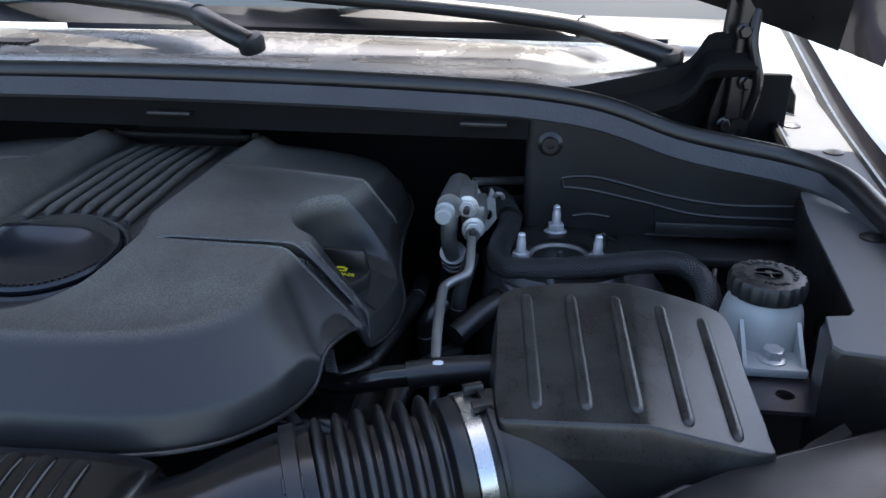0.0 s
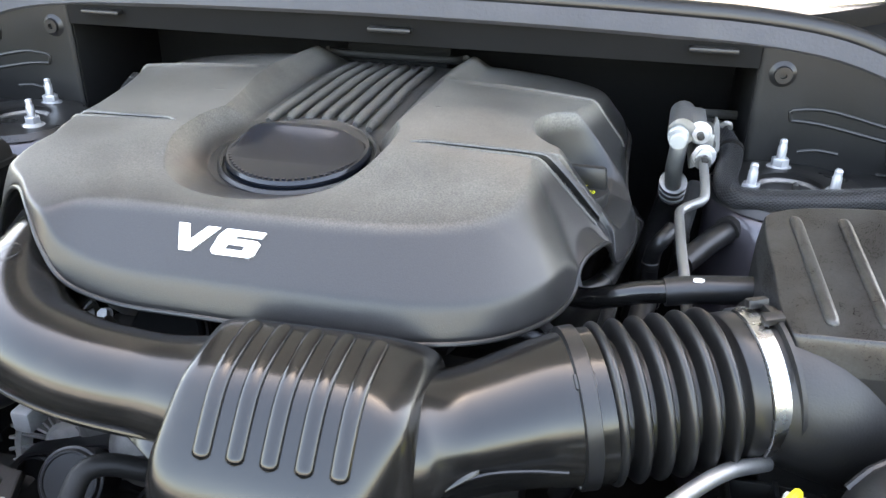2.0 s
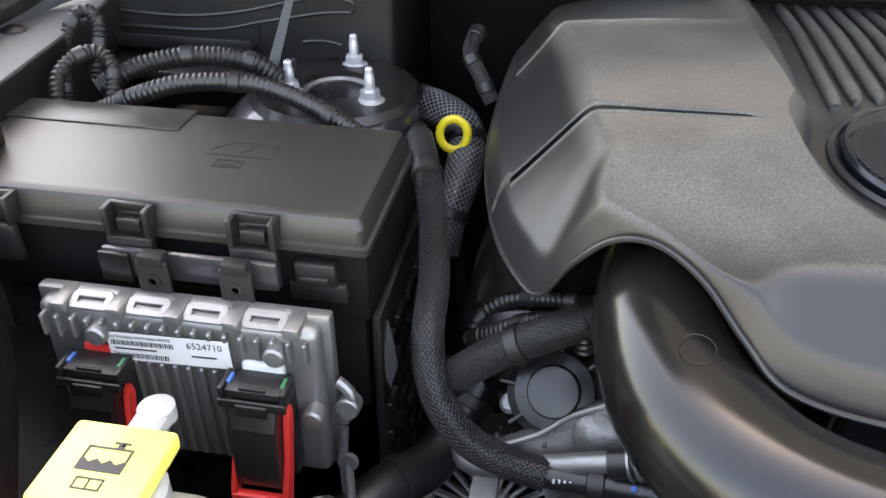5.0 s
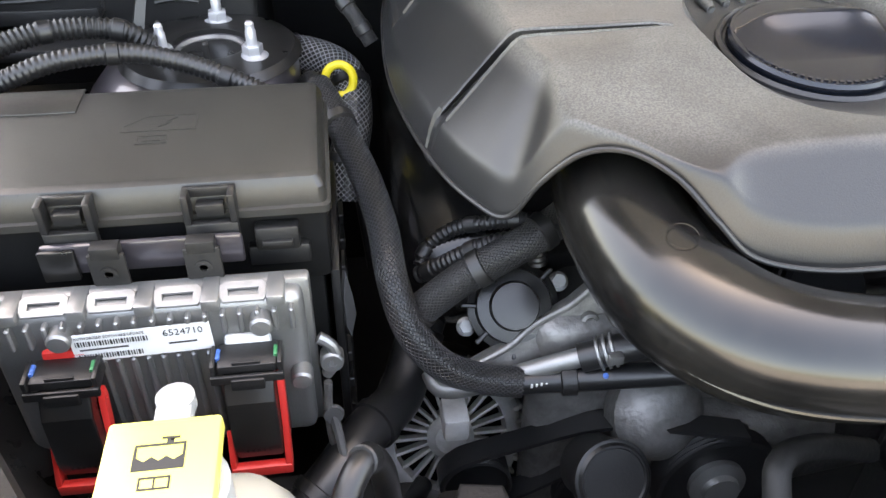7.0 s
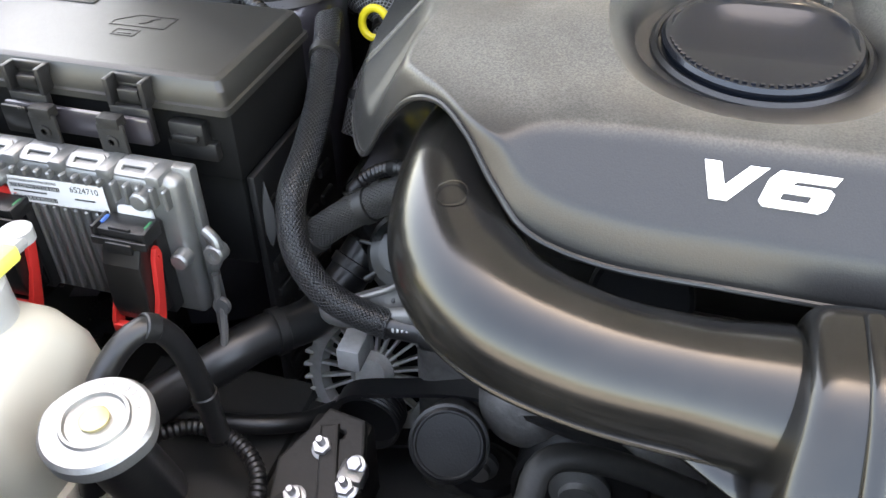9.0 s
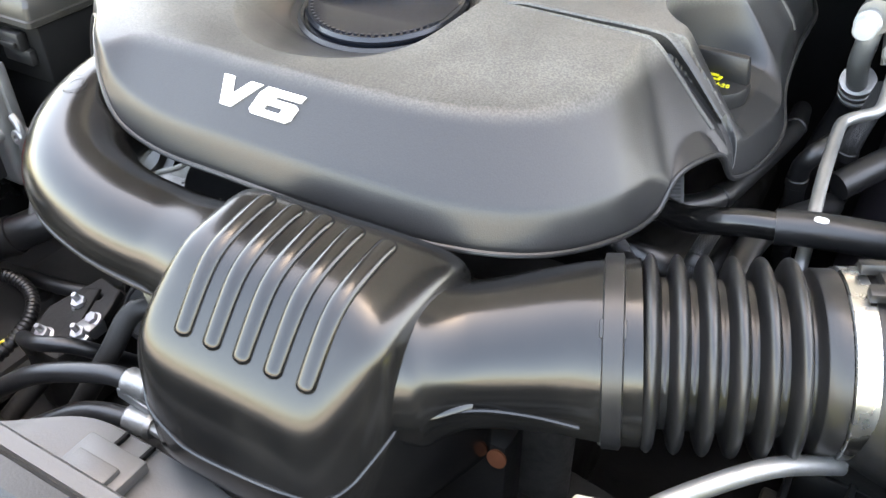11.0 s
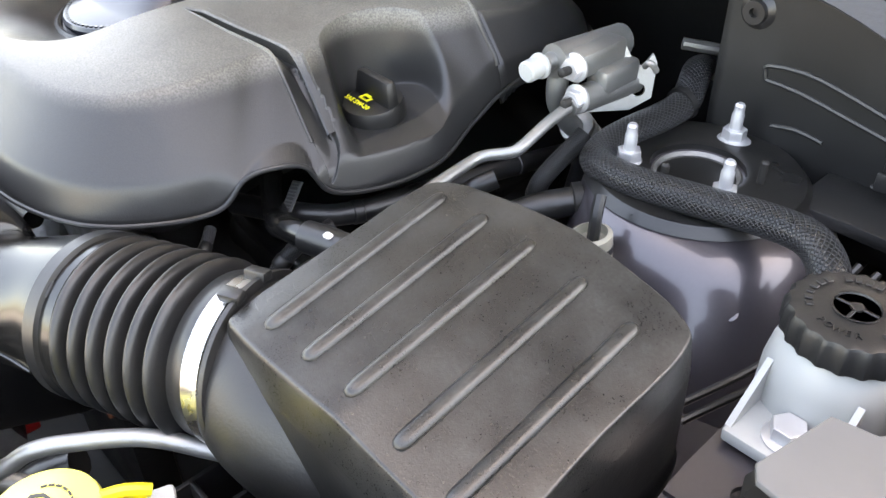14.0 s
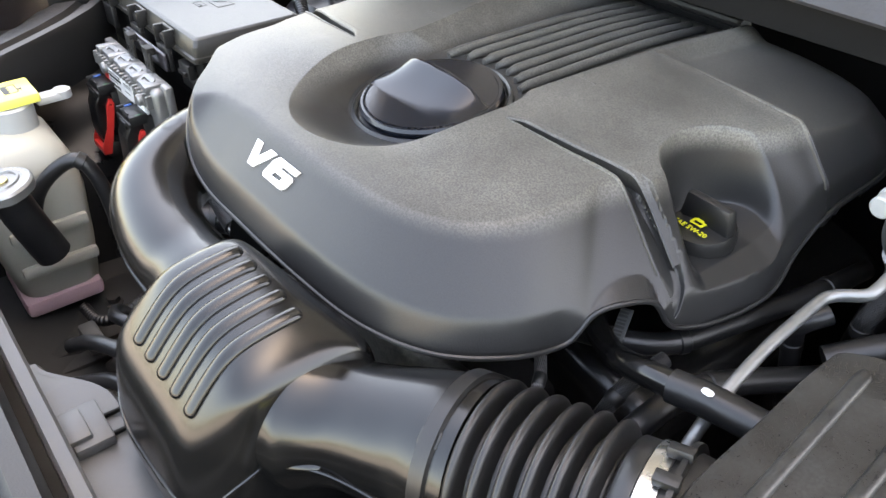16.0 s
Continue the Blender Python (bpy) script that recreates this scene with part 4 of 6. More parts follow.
part("body_seam", sweep(line + [(0.234, -0.533, 0.934), (0.257, -0.521, 0.939), (0.285, -0.5075, 0.936), (0.312, -0.499, 0.933)], 0.0018, 8, 0.005), M_GLOSS, reso)
solid(part("gusset", quads([[(0.213, -0.553, 0.926), (0.205, -0.526, 0.934)], [(0.252, -0.523, 0.938), (0.250, -0.514, 0.944)]]), M_GLOSS, reso), 0.003)
solid(part("gusset", quads([[(-0.012, -0.541, 0.934), (-0.012, -0.525, 0.938)], [(0.034, -0.566, 0.925), (0.034, -0.530, 0.934)]]), M_GLOSS, reso), 0.003)

bell = thing("bellows_hose", "ribbed black rubber intake bellows", "hose", tuple(AX(0.38)))
prof = []
d = np.array((1, 0.364, 0.10))
unit = float(np.linalg.norm(d))
start, stop = 0.303, 0.430
prof += [(0.0585, 0.0), (0.0625, 0.001), (0.0628, 0.012), (0.0585, 0.0135)]
length = (stop - start) * unit
for k in range(6):
    a = 0.020 + k * (length - 0.036) / 6
    w = (length - 0.036) / 6
    for q in np.linspace(0, 1, 17):
        prof.append((0.0480 + 0.0150 * math.sqrt(max(0.0, 1 - ((q - 0.5) / 0.32) ** 2)), a + w * q))
prof += [(0.055, length - 0.013), (0.057, length - 0.012), (0.057, length)]
part("bellows", lathe(prof, AX(start), d, 56), M_RUBBER, bell, edge=70)
for a in (0.6, 2.4, 4.0):
    q = facing(AX(start + 0.006), d)
    part("clip_tab", box((-0.006, -0.004, -0.008), (0.006, 0.004, 0.008), 0.0015, turn=None), M_RUBBER, bell).matrix_local = Matrix.Translation(-Vector(AX(0.38))) @ q @ Matrix.Rotation(a, 4, "Z") @ Matrix.Translation((0, 0.0565, 0)) @ Matrix.Translation(Vector(AX(0.38)))
band = part("clamp_band", lathe([(0.0575, 0), (0.0588, 0.0008), (0.0588, 0.0132), (0.0575, 0.014)], AX(0.4305), d, 64), M_STEEL, bell, "polished steel hose clamp")
q = facing(AX(0.437), d)
part("clamp_screw", box((-0.008, -0.007, -0.005), (0.008, 0.007, 0.005), 0.0015), M_STEEL, bell).matrix_local = Matrix.Translation(-Vector(AX(0.38))) @ q @ Matrix.Rotation(2.9, 4, "Z") @ Matrix.Translation((0, 0.060, 0)) @ Matrix.Translation(Vector(AX(0.38)))

abox = thing("air_filter_box", "dusty black plastic air filter box with five long ribs", "air filter box", (0.55, -0.33, 0.80))
def lid_top(x, y):
    return 1.0225 + 0.13 * (y + 0.404) - 0.23 * max(0.0, x - 0.565) - 0.10 * max(0.0, 0.475 - x)


LID_PLAN = [(0.452, -0.405), (0.447, -0.33), (0.447, -0.262), (0.458, -0.240), (0.52, -0.229), (0.60, -0.224), (0.645, -0.226), (0.660, -0.244), (0.663, -0.32), (0.664, -0.392), (0.654, -0.412), (0.56, -0.421), (0.470, -0.420)]
lid_rim = smooth_line([(x, y, lid_top(x, y) - 0.026) for x, y in LID_PLAN], 0.004, closed=True)


def lid_height(x, y, d, rz):
    return smin(rz + 7.0 * d, lid_top(x, y) + 0.004 * (1 - ((x - 0.555) / 0.1) ** 2), 0.009)


part("lid", quads(shell(lid_rim, ((0.51, -0.32), (0.60, -0.32)), lid_height, 56, 1.5), True), M_LID, abox, edge=60)
side = []
for dz, grow in ((0.0, 0.0), (-0.020, 0.0005), (-0.060, 0.0012), (-0.074, 0.0014), (-0.076, 0.0034), (-0.086, 0.0034), (-0.088, 0.001), (-0.11, -0.002), (-0.18, -0.012)):
    side.append([(0.555 + (p[0] - 0.555) * (1 + grow * 8), -0.32 + (p[1] + 0.32) * (1 + grow * 8), p[2] + dz) for p in lid_rim])
# plain black: less dusty than the lid, with the wall's shade in the colour
part("base", quads(side, True, False, True), M_BLACK, abox, edge=60)
for k, (xa, xb) in enumerate(((0.485, 0.474), (0.522, 0.513), (0.559, 0.552), (0.597, 0.592), (0.634, 0.630))):
    y0, y1 = (-0.404, -0.255)
    line = [(xa + (xb - xa) * t, y0 + (y1 - y0) * t, lid_height(xa + (xb - xa) * t, y0 + (y1 - y0) * t, 0.045, 0.985)) for t in np.linspace(0, 1, 8)]
    part("rib", sweep(line, lambda s: 0.0054 * math.sqrt(max(0.02, 1 - (2 * s - 1) ** 26)), 12, 0.0012, squash=0.75), M_LID, abox)
neck = part("neck", sweep([tuple(AX(0.440)), tuple(AX(0.455)), (0.475, -0.392, 0.955), (0.51, -0.385, 0.935), (0.56, -0.375, 0.905)], lambda s: 0.0575 - 0.006 * sstep(0.25, 1, s), 40, 0.006), M_BLACK, abox, edge=60)
part("collar", lathe([(0.0575, 0), (0.0635, 0.0005), (0.0635, 0.004), (0.0575, 0.005)], AX(0.4475), d, 56), M_BLACK, abox)
for a in (0.35, 0.75):
    c = facing(AX(0.445), d)
    part("lock_tab", box((-0.0045, -0.004, -0.007), (0.0045, 0.003, 0.009), 0.0012), M_BLACK, abox).matrix_local = Matrix.Translation(-Vector((0.55, -0.33, 0.80))) @ c @ Matrix.Rotation(a - 0.6, 4, "Z") @ Matrix.Translation((0, 0.064, 0)) @ Matrix.Translation(Vector((0.55, -0.33, 0.80)))

# ---- right-hand side of the bay ----
ac = thing("refrigerant_valve_block", "bare aluminium air-conditioning valve block with two nuts", "valve block", (0.40, 0.0, 0.97))
part("upper_block", joined([sweep([(0.384, -0.040, 1.043), (0.386, 0.0, 1.041), (0.388, 0.050, 1.038)], 0.0155, 16, 0.02), box((0.384, -0.034, 1.030), (0.412, 0.03, 1.054), 0.006, 2)]), M_ALU, ac)
part("lower_block", joined([sweep([(0.410, -0.038, 1.014), (0.412, 0.0, 1.012), (0.414, 0.040, 1.010)], 0.0125, 16, 0.02), box((0.400, -0.015, 1.012), (0.424, 0.035, 1.036), 0.005, 2)]), M_ALU, ac)
for c in ((0.404, -0.034, 1.042), (0.412, -0.038, 1.017)):
    n = part("nut", joined([lathe([(0.013, 0), (0.013, 0.002), (0.009, 0.003)], c, (0, -1, 0.05), 18), prism(hexagon(0.0088), 0.008, facing((c[0], c[1] - 0.006, c[2]), (0, -1, 0.05)), bevel=0.001)]), M_ZINC, ac, "zinc plated nut")
    part("stud", lathe([(0.004, 0), (0.004, 0.016), (0.0025, 0.017)], (c[0], c[1] - 0.004, c[2]), (0, -1, 0.05), 12), M_DARK, n, "dark threaded stud")
part("service_port", lathe([(0.008, 0), (0.008, 0.012), (0.0065, 0.013), (0.0065, 0.018)], (0.381, -0.036, 1.043), (-0.03, -1, -0.05), 18), M_ALU, ac)
part("port_cap", lathe([(0.0115, 0), (0.0115, 0.003), (0.0095, 0.004), (0.0095, 0.018), (0.008, 0.0195), (0, 0.0197)], (0.380, -0.052, 1.042), (-0.03, -1, -0.05), 20), M_WHITE, ac, "pale grey port cap")
part("mounting_bracket", prism([(-0.028, -0.030), (0.010, -0.030), (0.030, -0.020), (0.034, 0.012), (0.030, 0.020), (0.022, 0.010), (0.014, 0.010), (0.004, 0.030), (-0.028, 0.030)], 0.003, facing((0.412, 0.020, 1.018), (0.75, -0.60, 0.25)), (circle(0.006, 14, 0.018, -0.012),)), M_ALU, ac, "pressed aluminium bracket")
part("bracket_hook", sweep([(0.432, 0.028, 1.032), (0.436, 0.026, 1.037), (0.441, 0.027, 1.036), (0.443, 0.03, 1.030)], 0.003, 8, 0.003), M_ALU, ac)

fat = thing("suction_pipe", "bent aluminium suction pipe with crimped collars", "pipe", (0.378, 0.0, 0.95))
part("pipe", sweep([(0.384, -0.030, 1.034), (0.383, -0.032, 1.016), (0.382, -0.027, 0.996), (0.384, -0.012, 0.974), (0.386, 0.006, 0.955)], 0.0098, 16, 0.004), M_ALU, fat)
for k, z in enumerate((0.966, 0.957, 0.948)):
    part("crimp_ring", lathe([(0.012, -0.0042), (0.0165, -0.003), (0.0165, 0.003), (0.012, 0.0042)], (0.3850 + 0.0004 * k, 0.000 + 0.0075 * k, z), (0.06, -0.62, 0.78), 24), M_ALU, fat)
part("rubber_end", sweep([(0.386, 0.016, 0.944), (0.382, 0.028, 0.915), (0.370, 0.030, 0.86), (0.36, 0.02, 0.76)], 0.0165, 16, 0.01), M_RUBBER, fat)
thin = thing("liquid_pipe", "thin bent aluminium refrigerant pipe", "pipe", (0.39, -0.15, 0.95))
part("pipe", sweep([(0.411, -0.038, 1.014), (0.412, -0.075, 1.008), (0.4125, -0.108, 0.998), (0.409, -0.118, 0.994), (0.396, -0.126, 0.990), (0.389, -0.134, 0.988), (0.387, -0.148, 0.986), (0.389, -0.21, 0.979), (0.393, -0.262, 0.967), (0.396, -0.30, 0.945), (0.396, -0.33, 0.90)], 0.0052, 12, 0.004), M_ALU, thin)
part("end_fitting", lathe([(0.009, -0.006), (0.009, 0.006)], (0.411, -0.044, 1.013), (0.02, -1, -0.15), 14), M_ALU, thin)

rhose = thing("coolant_hose", "smooth black coolant hose with a sleeve and white mark", "hose", (0.36, -0.30, 0.95))
part("hose", sweep([(0.24, -0.25, 0.955), (0.275, -0.272, 0.952), (0.305, -0.286, 0.955), (0.325, -0.297, 0.966), (0.352, -0.302, 0.977), (0.378, -0.300, 0.981), (0.41, -0.293, 0.984), (0.445, -0.288, 0.985)], 0.0105, 18, 0.006), M_GLOSS, rhose)
part("sleeve", sweep([(0.372, -0.3010, 0.980), (0.40, -0.2955, 0.983), (0.45, -0.288, 0.985)], 0.0128, 20, 0.006), M_RUBBER, rhose, "matt rubber sleeve")
part("paint_mark", lathe([(0.004, 0), (0.003, 0.0006), (0, 0.0008)], (0.3995, -0.3005, 0.9950), (-0.1, -0.3, 1), 10, wave=lambda a, h: 0.3 * math.sin(2 * a + 1)), M_LABEL, rhose)
part("tag", prism([(-0.014, -0.0055), (0.014, -0.0055), (0.014, 0.0055), (-0.014, 0.0055)], 0.001, facing((0.292, -0.262, 0.962), (0.1, -0.6, 0.8), (0.8, 0.1, 0.3))), M_GREYP, rhose, "small grey printed tag")
for k in range(9):
    part("tag_bar", prism([(-0.0008 - 0.0004 * (k % 3), -0.005), (0.0008, -0.005), (0.0008, 0.003), (-0.0008 - 0.0004 * (k % 3), 0.003)], 0.0004, facing((0.292, -0.262, 0.962), (0.1, -0.6, 0.8), (0.8, 0.1, 0.3)) @ Matrix.Translation((-0.013 + 0.0032 * k, 0, 0.0008))), M_INK, rhose)

# hoses in the gap between engine and filter box
for name, label, line, r, m in (
        ("heater_hose", "black heater hose under the engine cover", [(0.34, 0.05, 0.90), (0.345, -0.05, 0.925), (0.33, -0.16, 0.935), (0.315, -0.225, 0.938), (0.28, -0.262, 0.940), (0.22, -0.28, 0.93)], 0.010, M_RUBBER),
        ("rubber_hose", "dull black rubber hose below the pipe", [(0.372, -0.10, 0.80), (0.368, -0.115, 0.88), (0.366, -0.122, 0.925), (0.372, -0.128, 0.945), (0.385, -0.11, 0.955)], 0.009, M_RUBBER),
        ("woven_loom", "mesh-sleeved wiring loom by the valve block", [(0.40, 0.02, 0.80), (0.402, -0.03, 0.88), (0.398, -0.07, 0.93), (0.41, -0.02, 0.975)], 0.009, M_WEAVE),
        ("engine_loom", "mesh-sleeved engine wiring loom", [(0.30, -0.32, 0.84), (0.318, -0.315, 0.90), (0.325, -0.29, 0.935), (0.33, -0.25, 0.945)], 0.007, M_BRAID),
        ("lower_hose", "black hose below the bellows", [(0.30, -0.36, 0.78), (0.33, -0.345, 0.86), (0.352, -0.32, 0.92), (0.36, -0.24, 0.93), (0.40, -0.12, 0.90)], 0.011, M_RUBBER),
        ("vacuum_hose", "thin black vacuum hose", [(0.22, -0.38, 0.92), (0.26, -0.372, 0.945), (0.285, -0.355, 0.930), (0.31, -0.345, 0.88)], 0.0045, M_RUBBER),
        ("sensor_lead", "braided sensor lead beside the bellows", [(0.27, -0.33, 0.95), (0.285, -0.345, 0.945), (0.305, -0.375, 0.93), (0.33, -0.385, 0.90)], 0.005, M_FOIL)):
    h = thing(name, label, "hose", line[len(line) // 2])
    part("tube", sweep(line, r, 14, 0.006), m, h)
    way = smooth_line(line, 0.006)
    for f in (0.25, 0.7):
        i = int(f * (len(way) - 2))
        part("tape_band", lathe([(r * 1.02, -0.005), (r * 1.12, -0.004), (r * 1.12, 0.004), (r * 1.02, 0.005)], tuple(way[i]), tuple(way[i + 1] - way[i]), 16), M_BLACK, h)
cl = thing("hose_coupling", "black hose coupling with a spring clamp", "hose coupling", (0.43, -0.09, 0.94))
part("tube", sweep([(0.40, -0.13, 0.925), (0.43, -0.095, 0.940), (0.455, -0.065, 0.945)], 0.013, 18, 0.006), M_RUBBER, cl)
part("clamp", lathe([(0.0135, -0.005), (0.0165, -0.004), (0.0165, 0.004), (0.0135, 0.005)], (0.448, -0.073, 0.944), (0.6, 0.7, 0.1), 24), M_DARK, cl)
wc = thing("wiring_plug", "cream plastic wiring plug with black leads", "connector", (0.508, -0.128, 0.95))
part("shell", lathe([(0.014, -0.03), (0.0155, -0.01), (0.0165, 0.004), (0.0165, 0.012), (0.013, 0.014), (0.012, 0.006), (0, 0.006)], (0.508, -0.130, 0.955), (-0.1, -0.1, 1), 24), M_CREAM, wc)
part("collar", lathe([(0.0168, 0), (0.0172, 0.003), (0.0168, 0.006)], (0.508, -0.130, 0.952), (-0.1, -0.1, 1), 24), M_BLACK, wc)
part("lead", sweep([(0.508, -0.130, 0.96), (0.505, -0.125, 0.978), (0.500, -0.115, 0.992)], 0.005, 8, 0.005), M_BLACK, wc)
part("red_lock", box((0.494, -0.144, 0.938), (0.503, -0.140, 0.952), 0.001), M_RED, wc)

har = thing("wiring_harness", "thick black braided wiring harness across the strut tower", "wiring", (0.50, -0.04, 0.96))
part("sleeve", sweep([(0.415, 0.16, 0.985), (0.435, 0.115, 1.000), (0.452, 0.072, 0.990), (0.450, 0.040, 0.985), (0.443, 0.000, 0.982), (0.442, -0.030, 0.980), (0.450, -0.055, 0.978), (0.475, -0.064, 0.980), (0.51, -0.064, 0.982), (0.56, -0.058, 0.986), (0.61, -0.055, 0.992), (0.645, -0.062, 0.995), (0.668, -0.080, 0.985), (0.675, -0.10, 0.965), (0.67, -0.12, 0.93)],
                          0.0145, 22, 0.006, squash=0.9), M_BRAID, har)
part("tie", lathe([(0.0145, -0.003), (0.0165, -0.003), (0.0165, 0.003), (0.0145, 0.003)], (0.452, 0.068, 0.989), (0.1, 1, 0.2), 22), M_BLACK, har, "black cable tie")
for k in range(2):
    ex = thing("expansion_pipe", "thin grey pipe behind the valve block", "pipe", (0.43, 0.17, 0.98), group="pipes behind the valve block")
    part("pipe", sweep([(0.40, 0.14 + 0.02 * k, 1.012 - 0.028 * k), (0.44, 0.17, 1.005 - 0.028 * k), (0.50, 0.22, 0.990 - 0.028 * k)], 0.006, 10, 0.01), M_CAST, ex)

res = thing("steering_fluid_reservoir", "milky white fluid reservoir with a black knurled cap", "reservoir", (0.71, -0.165, 0.90))
RC = (0.711, -0.163)
bot = part("bottle", lathe([(0.028, 0.905), (0.036, 0.915), (0.040, 0.935), (0.041, 0.960), (0.0405, 0.985), (0.038, 1.000), (0.034, 1.010), (0.031, 1.016), (0.031, 1.022)], (*RC, 0), (0, 0, 1), 44), M_WHITE, res, edge=60)
part("foot", box((0.682, -0.232, 0.958), (0.742, -0.190, 0.968), 0.003), M_WHITE, bot)
for x, s in ((0.684, 1), (0.738, -1)):
    part("web", prism([(0, 0), (0.036, 0), (0.036, 0.03)], 0.004, facing((x, -0.228, 0.968), (1, 0, 0))), M_WHITE, bot)
rcap = part("cap", lathe([(0.034, 1.014), (0.0365, 1.016), (0.0365, 1.030), (0.0345, 1.034), (0.030, 1.0355), (0.0, 1.0355)], (*RC, 0), (0, 0, 1), 120, wave=lambda a, h: 0.035 * max(-0.4, math.cos(20 * a)) if 1.0155 < h < 1.0345 else 0.0), M_BLACK, res, "black knurled screw cap")
part("raised_ring", lathe([(0.0135, 0), (0.0140, 0.0012), (0.0130, 0.0012), (0.0125, 0)], (*RC, 1.0355), (0, 0, 1), 36), M_BLACK, rcap)
part("raised_sign", joined([box((RC[0] - 0.012, RC[1] - 0.001, 1.0353), (RC[0] + 0.012, RC[1] + 0.001, 1.0364), 0.0003, 1), box((RC[0] - 0.001, RC[1] - 0.012, 1.0353), (RC[0] + 0.001, RC[1], 1.0364), 0.0003, 1), lathe([(0.004, 0), (0.0038, 0.0014), (0, 0.0015)], (*RC, 1.0353), (0, 0, 1), 18)]), M_BLACK, rcap)
for k, ch in enumerate("POWER"):
    a = radians(-112 + 12.0 * k)
    part("moulded_letter", words(ch, 0.0062, Matrix.Translation((RC[0] + 0.0255 * math.cos(a), RC[1] + 0.0255 * math.sin(a), 1.0360)) @ Matrix.Rotation(a + math.pi / 2, 4, "Z"), 0.0006), M_BLACK, rcap)
for k in range(20):
    a = radians(-30 + 13.0 * k)
    if k in (6, 13):
        continue
    part("raised_mark", box((-0.0018, -0.0022, 0), (0.0018, 0.0022, 0.0010), 0.0003, 1, turn=Matrix.Rotation(a + math.pi / 2, 4, "Z")), M_BLACK, rcap).location = (RC[0] + 0.0255 * math.cos(a), RC[1] + 0.0255 * math.sin(a), 1.0358)
bolt((0.712, -0.213, 0.968), (0, 0, 1), 0.0095, res)
part("steel_bracket", prism([(-0.032, -0.045), (0.03, -0.045), (0.034, -0.02), (0.034, 0.09), (-0.034, 0.09), (-0.034, -0.02)], 0.004, Matrix.Translation((0.712, -0.238, 0.954)), (circle(0.0085, 18, 0.003, -0.018),)), M_PAINT, res, "black painted steel bracket")
for k, x in enumerate((0.655, 0.668)):
    w = thing("brake_pipe", "thin dark brake pipe in the wing trough", "pipe", (x, -0.10, 0.95), group="brake pipes")
    part("pipe", sweep([(x - 0.03, -0.19, 0.905), (x, -0.12, 0.925), (x + 0.01, -0.09, 0.955), (x + 0.02, -0.05, 0.985)], 0.003, 8, 0.01), M_BLACKPAINT, w)
lamp = thing("lamp_housing", "black plastic headlamp housing back", "lamp housing", (0.78, -0.42, 0.80))
part("shell", box((0.72, -0.48, 0.80), (0.84, -0.33, 0.92), 0.02, 3), M_DEEP, lamp)
lat = thing("filter_box_cradle", "black ribbed plastic cradle below the filter box", "cradle", (0.50, -0.47, 0.88))
part("tray", box((0.42, -0.50, 0.82), (0.68, -0.40, 0.835), 0.003), M_BLACK, lat)
for k in range(7):
    part("lattice_rib", box((0.43 + 0.036 * k, -0.50, 0.835), (0.434 + 0.036 * k, -0.41, 0.885 + 0.004 * (k % 2)), 0.001), M_BLACK, lat)
for y in (-0.49, -0.455, -0.42):
    part("lattice_rib", box((0.43, y, 0.835), (0.66, y + 0.004, 0.885), 0.001), M_BLACK, lat)
for k in range(4):
    part("side_rib", prism([(0, 0), (0.03, 0.006), (0.03, 0.016), (0.0, 0.012)], 0.004, facing((0.668, -0.42 + 0.022 * k, 0.93 - 0.004 * k), (0.2, -1, 0.2))), M_BLACK, lat)

# ---- front of the bay ----
sp = thing("charging_port", "refrigerant charging port with a cream hexagon cap", "port", (0.34, -0.557, 0.90))
part("valve_body", lathe([(0.009, 0.86), (0.009, 0.90), (0.0125, 0.902), (0.0125, 0.912), (0.009, 0.914), (0.010, 0.928)], (0.340, -0.557, 0), (0, 0, 1), 24), M_ALU, sp)
part("hex_cap", joined([lathe([(0.0122, 0), (0.0126, 0.004), (0.0112, 0.008)], (0.340, -0.557, 0.922), (0, 0, 1), 26), prism(hexagon(0.0112, 0.3), 0.012, Matrix.Translation((0.340, -0.557, 0.934)), bevel=0.0022)]), M_CREAM, sp, "cream plastic hexagon cap")
part("pipe", sweep([(0.300, -0.615, 0.862), (0.322, -0.585, 0.880), (0.340, -0.557, 0.893), (0.352, -0.540, 0.902), (0.364, -0.524, 0.915), (0.385, -0.500, 0.922), (0.42, -0.466, 0.928), (0.455, -0.435, 0.918)], 0.0062, 14, 0.005), M_ALU, sp)
wash = thing("washer_filler", "bright yellow washer bottle cap with a screen symbol", "filler cap", (0.44, -0.535, 0.90))
WC = (0.444, -0.540)
wcap = part("cap", lathe([(0.031, 0.912), (0.033, 0.917), (0.033, 0.940), (0.0315, 0.944), (0.029, 0.9455), (0.0, 0.947)], (*WC, 0), (0, 0, 1), 40), M_CAPYELLOW, wash)
part("tab", joined([box((0.457, -0.512, 0.929), (0.472, -0.490, 0.935), 0.002, turn=Matrix.Rotation(radians(-20), 4, "Z")), sweep([(0.452, -0.512, 0.940), (0.460, -0.498, 0.942), (0.466, -0.486, 0.937)], 0.004, 8, 0.005)]), M_YELLOW, wcap)
part("hinge_tongue", box((0.456, -0.503, 0.921), (0.476, -0.474, 0.928), 0.003, turn=Matrix.Rotation(radians(-20), 4, "Z")), M_WHITE, wash)
ws = Matrix.Translation((WC[0], WC[1], 0.9472))
part("screen_sign", prism([(-0.014, 0.000), (-0.010, 0.006), (0.0, 0.009), (0.010, 0.006), (0.014, 0.000), (0.009, -0.012), (0.0, -0.009), (-0.009, -0.012)], 0.0008, ws, ([(-0.011, 0.000), (-0.008, 0.0045), (0.0, 0.007), (0.008, 0.0045), (0.011, 0.000), (0.0075, -0.0095), (0.0, -0.0072), (-0.0075, -0.0095)],)), M_INK, wcap)
